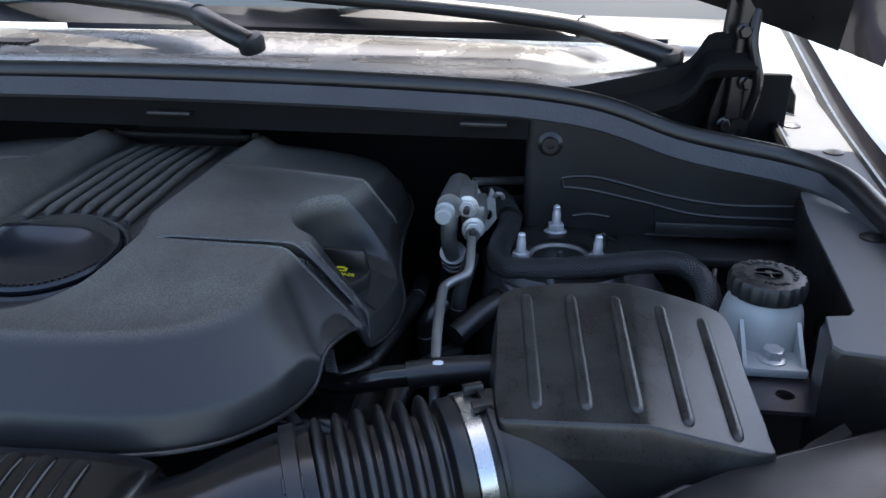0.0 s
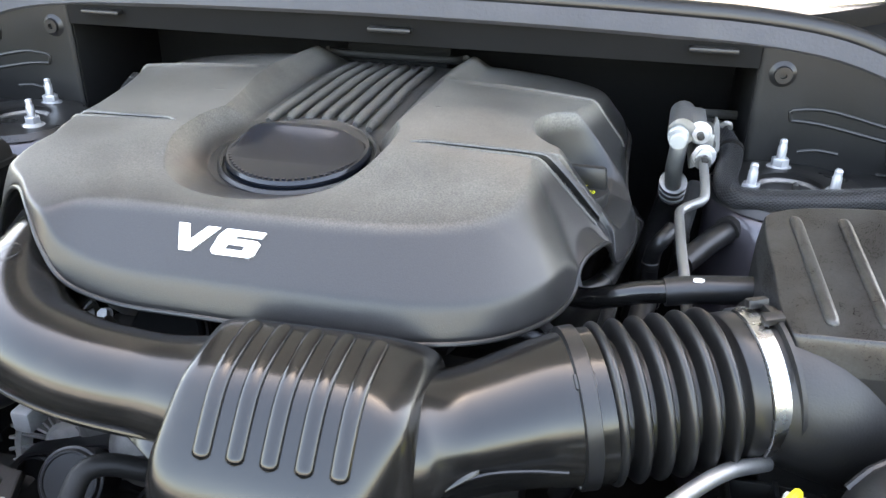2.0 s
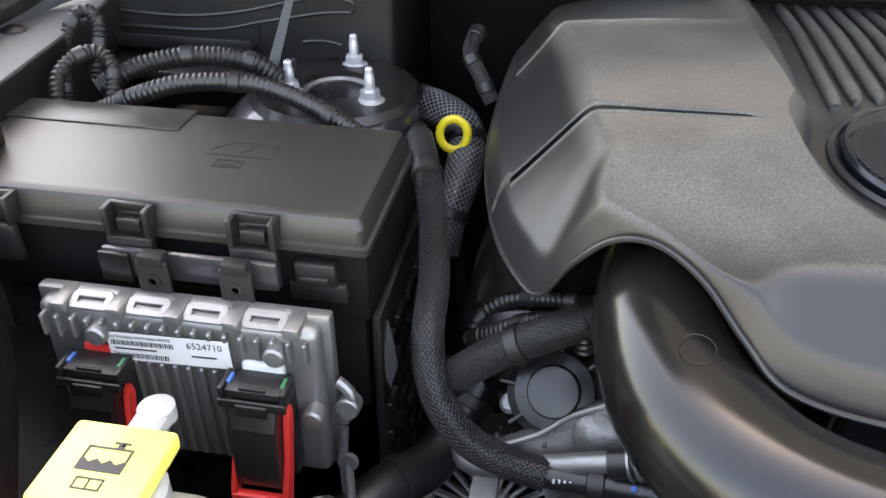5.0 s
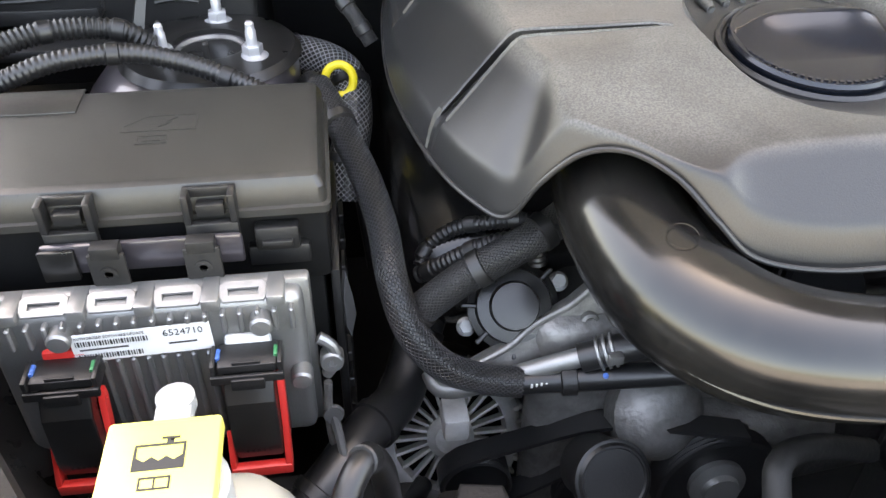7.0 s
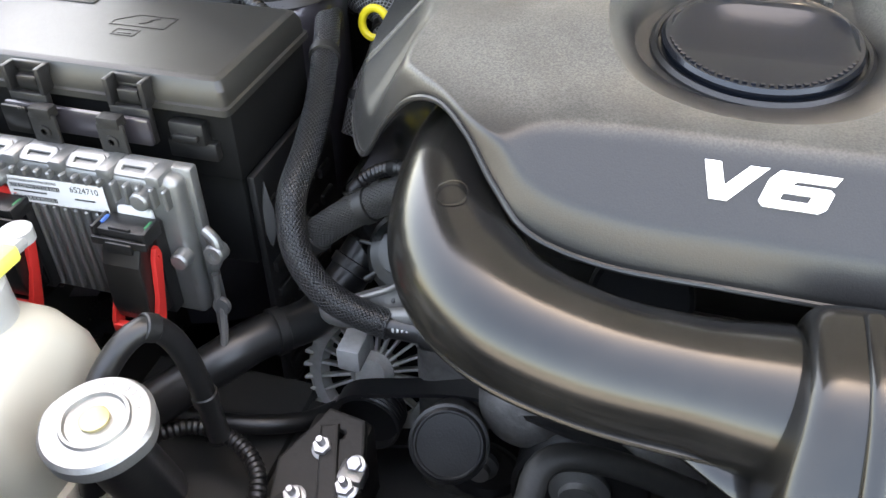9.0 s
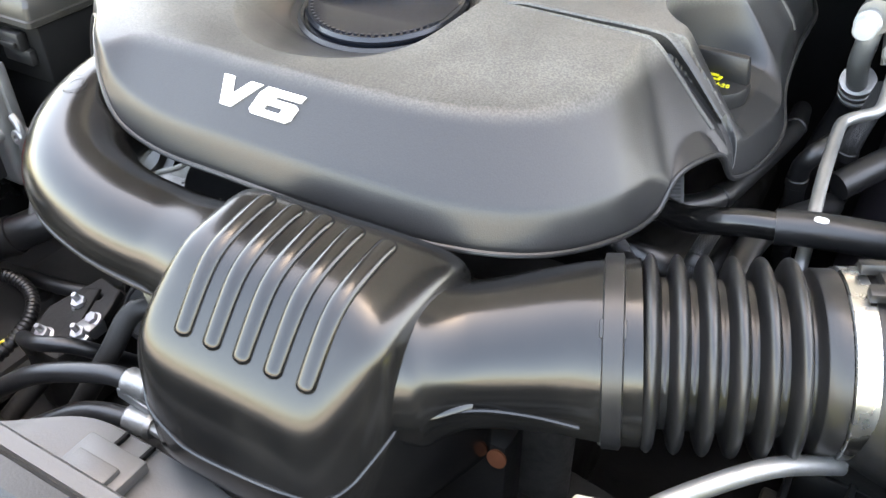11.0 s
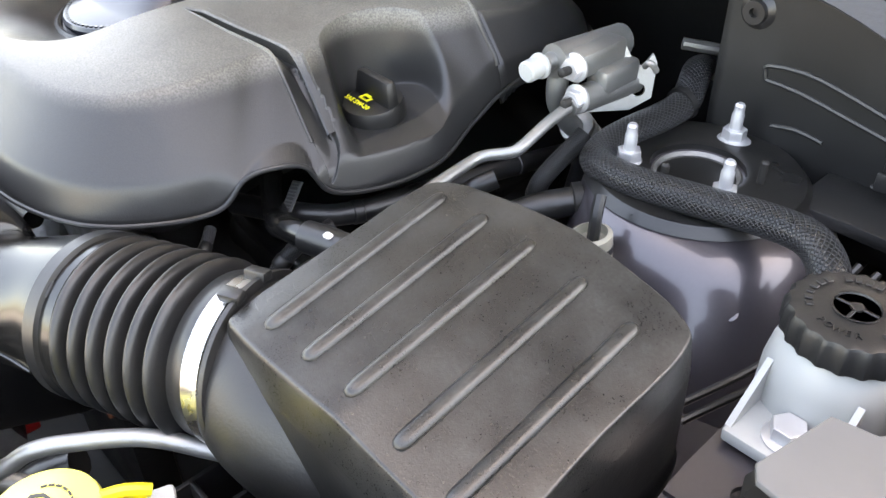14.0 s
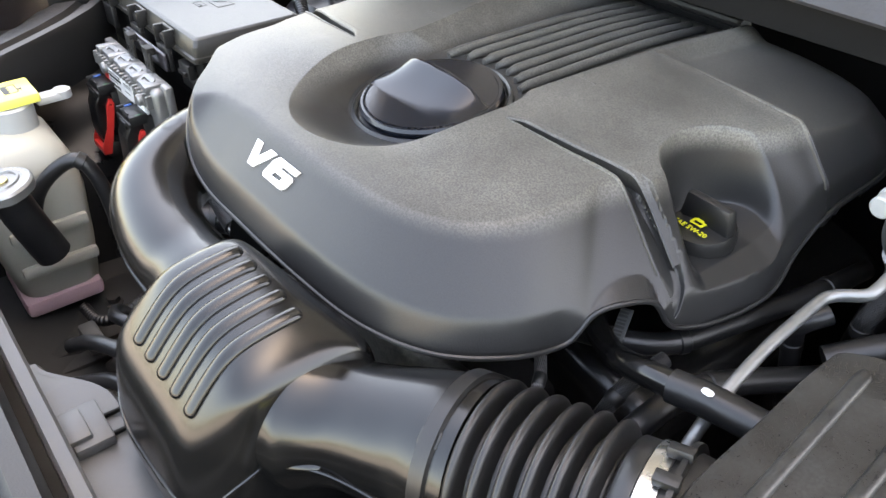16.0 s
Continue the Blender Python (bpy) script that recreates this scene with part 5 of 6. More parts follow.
for k in range(9):
    a = math.pi * (0.1 + 0.8 * k / 8)
    part("spray_dash", box((-0.0018, -0.0007, 0), (0.0018, 0.0007, 0.0006), 0.0, turn=Matrix.Rotation(a + math.pi / 2, 4, "Z")), M_INK, wcap).location = (WC[0] + 0.016 * math.cos(a), WC[1] + 0.004 + 0.013 * math.sin(a), 0.9465)
part("neck", lathe([(0.022, 0.70), (0.022, 0.90), (0.024, 0.93)], (*WC, 0), (0, 0, 1), 24), M_WHITE, wash)
shade = thing("front_sight_shield", "smooth dark plastic sight shield over the front corner", "trim panel", (0.58, -0.46, 0.92))
sr = []
for t in np.linspace(0, 1, 24):
    x = 0.475 + 0.30 * t
    y = -0.488 + 0.155 * t ** 0.9
    lift = 0.962 + 0.035 * sstep(0, 0.5, t)
    drop = 0.05 * (1 - sstep(0, 0.12, t))
    sr.append([(x - 0.004, y + 0.004, lift - 0.07 - drop), (x, y, lift - 0.02 - drop), (x + 0.006, y - 0.012, lift - 0.004 - drop), (x + 0.02, y - 0.035, lift + 0.002 - drop), (x + 0.05, y - 0.09, lift - 0.006 - drop), (x + 0.09, y - 0.16, lift - 0.03 - drop)])
part("panel", quads(sr), M_BLACK, shade)
part("edge_lip", sweep([r[1] for r in sr[2:]], 0.0035, 8, 0.01), M_BLACK, shade)
mod = thing("front_control_module", "dull aluminium module with a white barcode label", "control module", (0.17, -0.552, 0.745))
MP = facing((0.170, -0.552, 0.762), (-0.25, -0.35, 0.90), (-1, 0.15, 0))
part("housing", prism([(-0.045, -0.017), (0.045, -0.017), (0.045, 0.017), (-0.045, 0.017)], 0.03, MP, bevel=0.003), M_CAST, mod)
part("label", prism([(-0.034, -0.011), (0.03, -0.011), (0.03, 0.011), (-0.034, 0.011)], 0.0006, MP @ Matrix.Translation((0, 0, 0.0156))), M_LABEL, mod, "white barcode label")
for k in range(14):
    w = (0.0006, 0.0011, 0.0008)[k % 3]
    part("barcode_bar", prism([(-w, -0.005), (w, -0.005), (w, 0.006), (-w, 0.006)], 0.0003, MP @ Matrix.Translation((-0.012 + 0.0027 * k, 0, 0.0163))), M_INK, mod)
part("red_plug", box((0.160, -0.505, 0.756), (0.174, -0.490, 0.772), 0.003), M_RED, mod)
plug = thing("engine_bracket", "dark engine bracket with a hollow dowel and a rusty plug", "bracket", (0.17, -0.43, 0.74))
part("plate", box((0.08, -0.440, 0.62), (0.24, -0.40, 0.80), 0.012), M_DARK, plug)
part("dowel", lathe([(0.014, 0), (0.014, 0.004), (0.010, 0.005), (0.010, 0.02), (0.006, 0.02), (0.006, 0.005)], (0.166, -0.448, 0.757), (-0.3, -1, 0.3), 24), M_CAST, plug)
part("core_plug", lathe([(0.0085, 0), (0.0085, 0.002), (0, 0.0025)], (0.232, -0.442, 0.790), (0, -1, 0.2), 20), M_RUST, plug)
shr = thing("fan_shroud", "grey-black plastic radiator fan shroud", "fan shroud", (0.0, -0.60, 0.80))
rows, lip = [], []
for k in range(33):
    t = k / 32
    x = -0.108 + 0.275 * t
    back = -0.594 - 0.046 * (1 - sstep(0.0, 0.38, t)) ** 1.6 - 0.012 * sstep(0.65, 1.0, t)
    z = 0.846 - 0.004 * t
    rows.append([(x, back + 0.004, z - 0.10), (x, back + 0.001, z - 0.008), (x, back - 0.003, z - 0.001), (x, back - 0.010, z), (x, min(back - 0.012, -0.628), z + 0.001), (x, -0.652, z + 0.001), (x, -0.655, z - 0.05)])
for k in range(25):
    x = -0.40 + 0.80 * k / 24
    lip.append([(x, -0.650, 0.80), (x, -0.650, 0.876), (x, -0.653, 0.880), (x, -0.664, 0.880), (x, -0.667, 0.876), (x, -0.667, 0.84)])
part("shroud_body", quads(rows), M_GREYP, shr)
part("shroud_lip", quads(lip), M_GREYP, shr)
part("clip_pad", box((-0.012, -0.648, 0.846), (0.044, -0.614, 0.857), 0.002), M_GREYP, shr)
for x in (0.004, 0.030):
    part("clip_slot", box((x, -0.616, 0.845), (x + 0.003, -0.598, 0.849), 0.0005), M_DEEP, shr)
part("clip_step", box((-0.004, -0.652, 0.856), (0.036, -0.630, 0.862), 0.002), M_GREYP, shr)
ofc = thing("oil_filter_cap", "round black oil filter cap in the lower bay", "filter cap", (-0.178, -0.430, 0.755))
OFC = (-0.178, -0.430, 0.755)
part("cap_disc", lathe([(0.030, -0.05), (0.032, -0.01), (0.032, 0.0), (0.0295, 0.003), (0.028, 0.003), (0.027, 0.0015), (0.0, 0.0015)], OFC, (0.1, -0.8, 0.6), 36), M_BLACK, ofc)
part("cap_rim", lathe([(0.0325, -0.008), (0.0345, -0.007), (0.0345, -0.001), (0.0325, 0.0)], OFC, (0.1, -0.8, 0.6), 36), M_BLACK, ofc)
for s, line in ((0, [(-0.17, -0.60, 0.80), (-0.12, -0.585, 0.832), (-0.06, -0.565, 0.846), (-0.023, -0.560, 0.848)]), (1, [(-0.12, -0.615, 0.79), (-0.07, -0.585, 0.815), (-0.018, -0.572, 0.820)])):
    h = thing("oil_cooler_hose", "black oil cooler hose with a crimped silver end", "hose", line[1], group="oil cooler hoses")
    part("tube", sweep(line, 0.0085, 14, 0.006), M_RUBBER, h)
    e = Vector(line[-1])
    part("crimp", lathe([(0.0105, -0.012), (0.0115, -0.010), (0.0105, -0.005), (0.0115, 0.0), (0.0105, 0.005), (0.0115, 0.010), (0.0095, 0.014)], e, (1, 0.1, 0), 20), M_ALU, h, "crimped aluminium end")
    part("pipe", sweep([tuple(e), (e.x + 0.04, e.y, e.z), (e.x + 0.09, e.y + 0.02, e.z - 0.02)], 0.005, 10, 0.01), M_ALU, h)
tag = thing("hose_tag", "crumpled silver hose tag", "tag", (-0.03, -0.567, 0.834))
part("foil", box((-0.042, -0.570, 0.830), (-0.008, -0.566, 0.841), 0.001, turn=Matrix.Rotation(0.2, 4, "Y")), M_ALU, tag)

# ---- left-hand side of the bay ----
fuse = thing("fuse_box", "black plastic fuse box with a closed satin lid", "fuse box", (-0.56, -0.24, 0.90))
LX0, LX1, LY0, LY1, LZ = -0.770, -0.403, -0.317, -0.160, 1.006
lid = []
for z, g in ((LZ - 0.031, 0.005), (LZ - 0.030, 0.007), (LZ - 0.024, 0.007), (LZ - 0.023, 0.004), (LZ - 0.010, 0.003), (LZ - 0.002, -0.001), (LZ, -0.005), (LZ, -0.008), (LZ, -0.012)):
    loop = []
    for cx, cy, a0 in ((LX1, LY1, 0), (LX0, LY1, 90), (LX0, LY0, 180), (LX1, LY0, 270)):
        for k in range(5):
            a = radians(a0 + 22.5 * k)
            r = 0.006
            sx, sy = (1 if cx == LX1 else -1), (1 if cy == LY1 else -1)
            loop.append((cx + sx * (g - r) + r * math.cos(a), cy + sy * (g - r) + r * math.sin(a), z - (0.012 * sstep(-0.25, -0.16, cy) if z < LZ - 0.02 else 0) * 0))
    lid.append(loop)
part("lid", quads(lid, True, True, True), M_LIDF, fuse, edge=25)
part("lid_step", box((-0.77, -0.20, LZ - 0.0005), (-0.600, -0.158, LZ + 0.0015), 0.001), M_LIDF, fuse)
part("base", box((LX0, LY0 + 0.004, 0.905), (LX1 + 0.003, LY1, LZ - 0.030), 0.004), M_DEEP, fuse)
part("base_skirt", box((LX0, LY0 + 0.014, 0.80), (LX1 - 0.004, LY1, 0.905), 0.004), M_DEEP, fuse)


def lid_clip(x):
    c = part("lid_clip", joined([box((x - 0.019, LY0 - 0.018, LZ - 0.060), (x + 0.019, LY0 - 0.011, LZ - 0.026), 0.0015), box((x - 0.019, LY0 - 0.018, LZ - 0.026), (x - 0.014, LY0 - 0.004, LZ - 0.002), 0.001),
                                 box((x + 0.014, LY0 - 0.018, LZ - 0.026), (x + 0.019, LY0 - 0.004, LZ - 0.002), 0.001), box((x - 0.019, LY0 - 0.006, LZ - 0.010), (x + 0.019, LY0 - 0.002, LZ - 0.002), 0.001),
                                 box((x - 0.010, LY0 - 0.014, LZ - 0.022), (x + 0.010, LY0 - 0.006, LZ - 0.012), 0.001)]), M_BLACK, fuse)
    return c


for x in (-0.483, -0.583, -0.70):
    lid_clip(x)
part("side_latch", joined([box((-0.455, -0.326, 0.945), (-0.422, -0.314, 0.966), 0.002), box((-0.450, -0.330, 0.950), (-0.427, -0.324, 0.956), 0.001), box((-0.462, -0.322, 0.928), (-0.415, -0.312, 0.946), 0.002)]), M_BLACK, fuse)
SG = Matrix.Translation((-0.530, -0.238, LZ + 0.0002))
part("moulded_sign", joined([prism([(-0.028, 0.0), (0.030, 0.0), (0.030, 0.026), (-0.010, 0.026), (-0.028, 0.010)], 0.0008, SG, ([(-0.0265, 0.0015), (0.0285, 0.0015), (0.0285, 0.0245), (-0.0093, 0.0245), (-0.0265, 0.0093)],)),
                             prism([(0.000, 0.006), (0.010, 0.014), (0.004, 0.014), (0.014, 0.021), (0.002, 0.011), (0.008, 0.011)], 0.0008, SG),
                             prism([(-0.014, -0.020), (0.010, -0.020), (0.010, -0.007), (-0.014, -0.007)], 0.0008, SG, ([(-0.0127, -0.0187), (0.0087, -0.0187), (0.0087, -0.0083), (-0.0127, -0.0083)],)),
                             prism([(-0.009, -0.016), (0.005, -0.016), (0.005, -0.013), (-0.009, -0.013)], 0.0008, SG)]), M_LIDF, fuse)

brace = thing("module_bracket", "satin steel bracket with two spring clips", "bracket", (-0.53, -0.345, 0.95))
part("bar", box((-0.605, -0.342, 0.948), (-0.462, -0.336, 0.974), 0.003), M_PAINT, brace, "dark satin steel bar")
part("end_plate", box((-0.606, -0.346, 0.945), (-0.580, -0.341, 0.972), 0.002), M_BLACKPAINT, brace)
for x in (-0.556, -0.490):
    c = part("spring_clip", joined([box((x - 0.013, -0.356, 0.944), (x + 0.013, -0.352, 0.974), 0.0015), box((x - 0.010, -0.357, 0.970), (x + 0.010, -0.345, 0.980), 0.001)]), M_DARK, brace, "dark grey spring clip")
    part("screw", lathe([(0.006, 0), (0.006, 0.0015), (0.003, 0.002), (0.003, -0.002)], (x, -0.356, 0.958), (0, -1, 0), 16), M_DARK, c)

pcm = thing("engine_control_unit", "finned cast-aluminium engine control unit with a barcode label", "control unit", (-0.52, -0.375, 0.80))
part("housing", box((-0.645, -0.380, 0.797), (-0.421, -0.360, 0.944), 0.008, 3), M_ALU, pcm)
part("back_plate", box((-0.652, -0.364, 0.792), (-0.416, -0.352, 0.947), 0.003), M_ALU, pcm)
for k in range(18):
    x = -0.637 + 0.0122 * k
    part("cooling_fin", box((x - 0.0018, -0.388, 0.931 if -0.592 < x < -0.482 else 0.918), (x + 0.0018, -0.379, 0.938), 0.0012, 1), M_ALU, pcm)
for k in range(12):
    x = -0.602 + 0.0108 * k
    part("lower_fin", box((x - 0.0022, -0.385, 0.806), (x + 0.0022, -0.379, 0.900), 0.0015, 1), M_ALU, pcm)
for k in range(5):
    x = -0.624 + 0.046 * k
    part("top_lug", box((x - 0.0065, -0.384, 0.938), (x + 0.0065, -0.354, 0.9480), 0.002), M_ALU, pcm)
    if k < 4:
        part("rim_frame", prism([(-0.014, -0.008), (0.014, -0.008), (0.016, -0.004), (0.016, 0.005), (0.013, 0.008), (-0.013, 0.008), (-0.016, 0.005), (-0.016, -0.004)], 0.003, facing((x + 0.023, -0.3715, 0.9450), (0, -0.35, 1), (0, 1, 0)), ([(-0.011, -0.004), (0.011, -0.004), (0.012, 0.003), (-0.012, 0.003)],), bevel=0.001), M_ALU, pcm)
for x, z in ((-0.592, 0.926), (-0.452, 0.926), (-0.428, 0.868)):
    part("boss", lathe([(0.0085, 0), (0.0085, 0.012), (0.007, 0.014), (0, 0.0145)], (x, -0.379, z), (0, -1, 0), 18), M_ALU, pcm)
part("side_lug", sweep([(-0.414, -0.366, 0.888), (-0.404, -0.368, 0.880), (-0.402, -0.37, 0.866), (-0.410, -0.368, 0.850)], 0.005, 10, 0.006), M_ALU, pcm)
part("lug_boss", lathe([(0.0095, 0), (0.0095, 0.012), (0.008, 0.014), (0.004, 0.014), (0.004, 0.010)], (-0.405, -0.362, 0.866), (0, -1, 0.1), 20), M_ALU, pcm)
part("stay", sweep([(-0.410, -0.370, 0.842), (-0.412, -0.374, 0.80), (-0.408, -0.380, 0.77), (-0.390, -0.39, 0.755)], 0.0035, 8, 0.01), M_CAST, pcm)
LB = facing((-0.537, -0.3862, 0.917), (0, -1, 0.04)) @ Matrix.Rotation(radians(2), 4, "Z")
lab = part("label", prism([(-0.049, -0.0125), (0.049, -0.0125), (0.049, 0.0125), (-0.049, 0.0125)], 0.0008, LB), M_LABEL, pcm, "white paper barcode label")
LB = LB @ Matrix.Translation((0, 0, 0.0007))
part("printing", joined([words("6524710", 0.0082, LB @ Matrix.Translation((0.0295, 0.0062, 0)), 0.0001), words("AUTHORIZED SOFTWARE UPDATE", 0.0031, LB @ Matrix.Translation((-0.0215, 0.0092, 0)), 0.0001)]), M_INK, lab, "black printed number")
bars = []
for row, (y, n) in enumerate(((0.0040, 27), (-0.0078, 24))):
    x = -0.046
    for k in range(n):
        w = (0.0006, 0.0011, 0.0008, 0.0015)[(k * 7 + row) % 4]
        bars.append(prism([(x, y - 0.0022), (x + w, y - 0.0022), (x + w, y + 0.0022), (x, y + 0.0022)], 0.0002, LB))
        x += w + 0.0009
bars.append(prism([(-0.044, -0.0022), (-0.01, -0.0022), (-0.01, -0.0008), (-0.044, -0.0008)], 0.0002, LB))
bars.append(prism([(0.018, -0.004), (0.038, -0.004), (0.038, -0.0025), (0.018, -0.0025)], 0.0002, LB))
part("barcode", joined(bars), M_INK, lab)


def connector(x, tint):
    """Black multi-pin plug on the control unit: socket, framed cap, faceted boot, colour-coded slides and a red U-shaped lever."""
    side = facing((x, 0, 0), (1, 0, 0))
    c = part("connector", box((x - 0.022, -0.404, 0.798), (x + 0.022, -0.382, 0.894), 0.003), M_BLACK, pcm, "black multi-pin plug")
    part("seal_cap", box((x - 0.017, -0.393, 0.888), (x + 0.017, -0.383, 0.9045), 0.004), tint, c)
    part("cap_plate", box((x - 0.0215, -0.428, 0.890), (x + 0.0215, -0.391, 0.898), 0.002), M_BLACK, c)
    part("cap_frame", joined([box((x - 0.026, -0.4345, 0.884), (x + 0.026, -0.4295, 0.8915), 0.001), box((x - 0.0255, -0.431, 0.8865), (x - 0.0220, -0.396, 0.9005), 0.001), box((x + 0.0220, -0.431, 0.8865), (x + 0.0255, -0.396, 0.9005), 0.001),
                              box((x - 0.012, -0.4375, 0.879), (x + 0.012, -0.4300, 0.889), 0.001), box((x - 0.010, -0.427, 0.8975), (x + 0.010, -0.424, 0.9005), 0.0005)]), M_BLACK, c)
    part("boot", prism([(-0.400, 0.888), (-0.427, 0.886), (-0.441, 0.868), (-0.445, 0.826), (-0.440, 0.811), (-0.402, 0.806)], 0.036, side, bevel=0.0025), M_BLACKPAINT, c, edge=25)
    for k in range(5):
        part("grip_line", box((x - 0.0095 + 0.0042 * k, -0.4455, 0.817), (x - 0.0075 + 0.0042 * k, -0.4405, 0.830), 0.0), M_BLACK, c)
    part("blue_slide", box((x - 0.0222, -0.417, 0.8885), (x - 0.0190, -0.401, 0.9000), 0.001), M_BLUE, c)
    part("green_slide", box((x + 0.0190, -0.417, 0.8885), (x + 0.0222, -0.401, 0.9000), 0.001), M_GREEN, c)
    arm = [(-0.404, 0.868), (-0.407, 0.876), (-0.413, 0.876), (-0.419, 0.868), (-0.431, 0.832), (-0.450, 0.806), (-0.450, 0.794), (-0.436, 0.794), (-0.422, 0.822)]
    part("lever", joined([prism(arm, 0.005, Matrix.Translation((0.0210, 0, 0)) @ side, (circle(0.0024, 12, -0.4112, 0.868),), bevel=0.0008), prism([p for p in arm if p[1] < 0.835], 0.004, Matrix.Translation((-0.0210, 0, 0)) @ side, bevel=0.0008),
                          box((x - 0.0230, -0.4525, 0.793), (x + 0.0235, -0.4405, 0.8035), 0.002)]), M_RED, c, "bright red locking lever")
    c.scale = (1, 0.66, 1)
    c.location = (0.006, 0.0, 0.010)


connector(-0.470, M_LABEL)
connector(-0.598, M_RED)

tank = thing("coolant_tank", "milky plastic coolant tank with a yellow hinged cap", "coolant tank", (-0.49, -0.55, 0.68))
bod = []
for z, g, sh in ((0.655, -0.045, 0.01), (0.668, -0.026, 0.008), (0.70, -0.018, 0.004), (0.76, -0.010, 0.002), (0.80, -0.006, 0.0), (0.84, -0.003, 0.0), (0.880, -0.007, 0.0), (0.905, -0.016, 0.0), (0.918, -0.028, 0.0), (0.924, -0.044, 0.0)):
    loop = []
    for cx, cy, a0 in ((-0.420, -0.485, 0), (-0.570, -0.485, 90), (-0.570, -0.630, 180), (-0.420, -0.630, 270)):
        for k in range(7):
            a = radians(a0 + 15 * k)
            sx, sy = (1 if cx > -0.5 else -1), (1 if cy > -0.55 else -1)
            r = 0.028
            loop.append((cx + sx * (g - r) + r * math.cos(a), cy + sh + sy * (g - r) + r * math.sin(a), z))
    bod.append(loop)
tb = part("body", quads(bod, True, True, True), M_TANK, tank, edge=60)
for z in (0.745, 0.80):
    part("moulded_ledge", box((-0.430, -0.60, z - 0.010), (-0.4185, -0.50, z + 0.008), 0.005), M_TANK, tank)
part("coolant", box((-0.556, -0.610, 0.664), (-0.4335, -0.504, 0.690), 0.008), M_COOLANT, tank, "pinkish coolant showing through")
part("neck", lathe([(0.030, 0.915), (0.030, 0.950), (0.027, 0.953)], (-0.489, -0.542, 0), (0, 0, 1), 28), M_WHITE, tank)
ycap = part("cap", box((-0.521, -0.572, 0.950), (-0.457, -0.512, 0.963), 0.003), M_CAPYELLOW, tank, "square yellow hinged cap")
tongue = part("cap_tongue", joined([box((-0.503, -0.515, 0.934), (-0.479, -0.480, 0.946), 0.005), lathe([(0.012, 0), (0.012, 0.010), (0.009, 0.012), (0, 0.012)], (-0.491, -0.480, 0.936), (0, 0, 1), 20)]), M_WHITE, tank, "white hinge tongue")
for ob in (ycap, tongue):
    ob.location += Vector((-0.007, 0.007, 0.003))
SGN = Matrix.Translation((-0.489, -0.540, 0.9632))
part("tank_sign", joined([prism([(-0.014, -0.009), (0.014, -0.009), (0.014, 0.009), (0.007, 0.009), (0.007, 0.012), (0.010, 0.012), (0.010, 0.0135), (0.0, 0.0135), (0.0, 0.012), (0.003, 0.012), (0.003, 0.009), (-0.014, 0.009)], 0.0006, SGN, ([(-0.0125, 0.0), (-0.008, -0.003), (-0.004, 0.0), (0, -0.003), (0.004, 0.0), (0.008, -0.003), (0.0125, 0.0), (0.0125, 0.0075), (-0.0125, 0.0075)],)),
                          prism([(-0.009, -0.022), (0.008, -0.022), (0.008, -0.0135), (-0.009, -0.0135)], 0.0006, SGN, ([(-0.0078, -0.0208), (-0.001, -0.0208), (-0.001, -0.0147), (-0.0078, -0.0147)], [(0.000, -0.0208), (0.0068, -0.0208), (0.0068, -0.0147), (0.0, -0.0147)]))]), M_INK, ycap, "black printed tank symbol")
PC = Vector((-0.358, -0.593, 0.915))
PN = Vector((0.0, -0.10, 0.995)).normalized()
pcap = thing("pressure_cap", "round silver metal pressure cap with embossed lettering", "filler cap", (PC.x, PC.y, 0.80))
part("filler_neck", sweep([(PC.x - 0.004, PC.y + 0.030, 0.80), (PC.x - 0.002, PC.y + 0.012, 0.86), tuple(PC - PN * 0.012)], 0.022, 24, 0.008), M_RUBBER, pcap, "black filler neck")
part("cap", lathe([(0.030, -0.014), (0.0355, -0.012), (0.0360, -0.002), (0.0335, 0.001), (0.0225, 0.002), (0.0215, 0.004), (0.0195, 0.004), (0.0185, 0.0015), (0, 0.0015)], PC, PN, 60, wave=lambda a, h: 0.045 * max(0.0, math.cos(2 * a)) ** 6), M_ALU, pcap)
part("rivet", lathe([(0.0095, 0.001), (0.0095, 0.004), (0.0080, 0.0048), (0, 0.0044)], PC, PN, 32), M_BRASS, pcap, "brass centre rivet")
for k in range(11):
    a = math.radians(28 + 12.4 * k)
    c = PC + Vector((0.0275 * math.cos(a), 0.0275 * math.sin(a), 0.0))
    c.z = PC.z + 0.0012 + 0.1005 * (c.y - PC.y)
    part("embossed_bar", lathe([(0.0020, 0), (0.0017, 0.0009), (0, 0.001)], c, PN, 8), M_ZINC, pcap)

hose = thing("braided_hose", "black braided hose running down past the fuse box", "hose", (-0.35, -0.32, 0.85))
part("sleeve", sweep([(-0.404, -0.09, 0.965), (-0.392, -0.125, 0.958), (-0.380, -0.165, 0.947), (-0.366, -0.215, 0.935), (-0.356, -0.270, 0.920), (-0.352, -0.318, 0.900), (-0.340, -0.345, 0.866), (-0.314, -0.358, 0.836), (-0.280, -0.362, 0.820), (-0.248, -0.366, 0.816)], 0.0135, 22, 0.006), M_BRAID, hose)
part("hose_end", sweep([(-0.250, -0.366, 0.816), (-0.215, -0.370, 0.819), (-0.16, -0.384, 0.831), (-0.10, -0.395, 0.842), (-0.02, -0.395, 0.85)], 0.0108, 18, 0.008), M_RUBBER, hose, "plain black rubber hose")
part("clamp", lathe([(0.0125, -0.007), (0.0145, -0.006), (0.0145, 0.006), (0.0125, 0.007)], (-0.209, -0.371, 0.820), (1, -0.12, 0.1), 22), M_BLACK, hose)
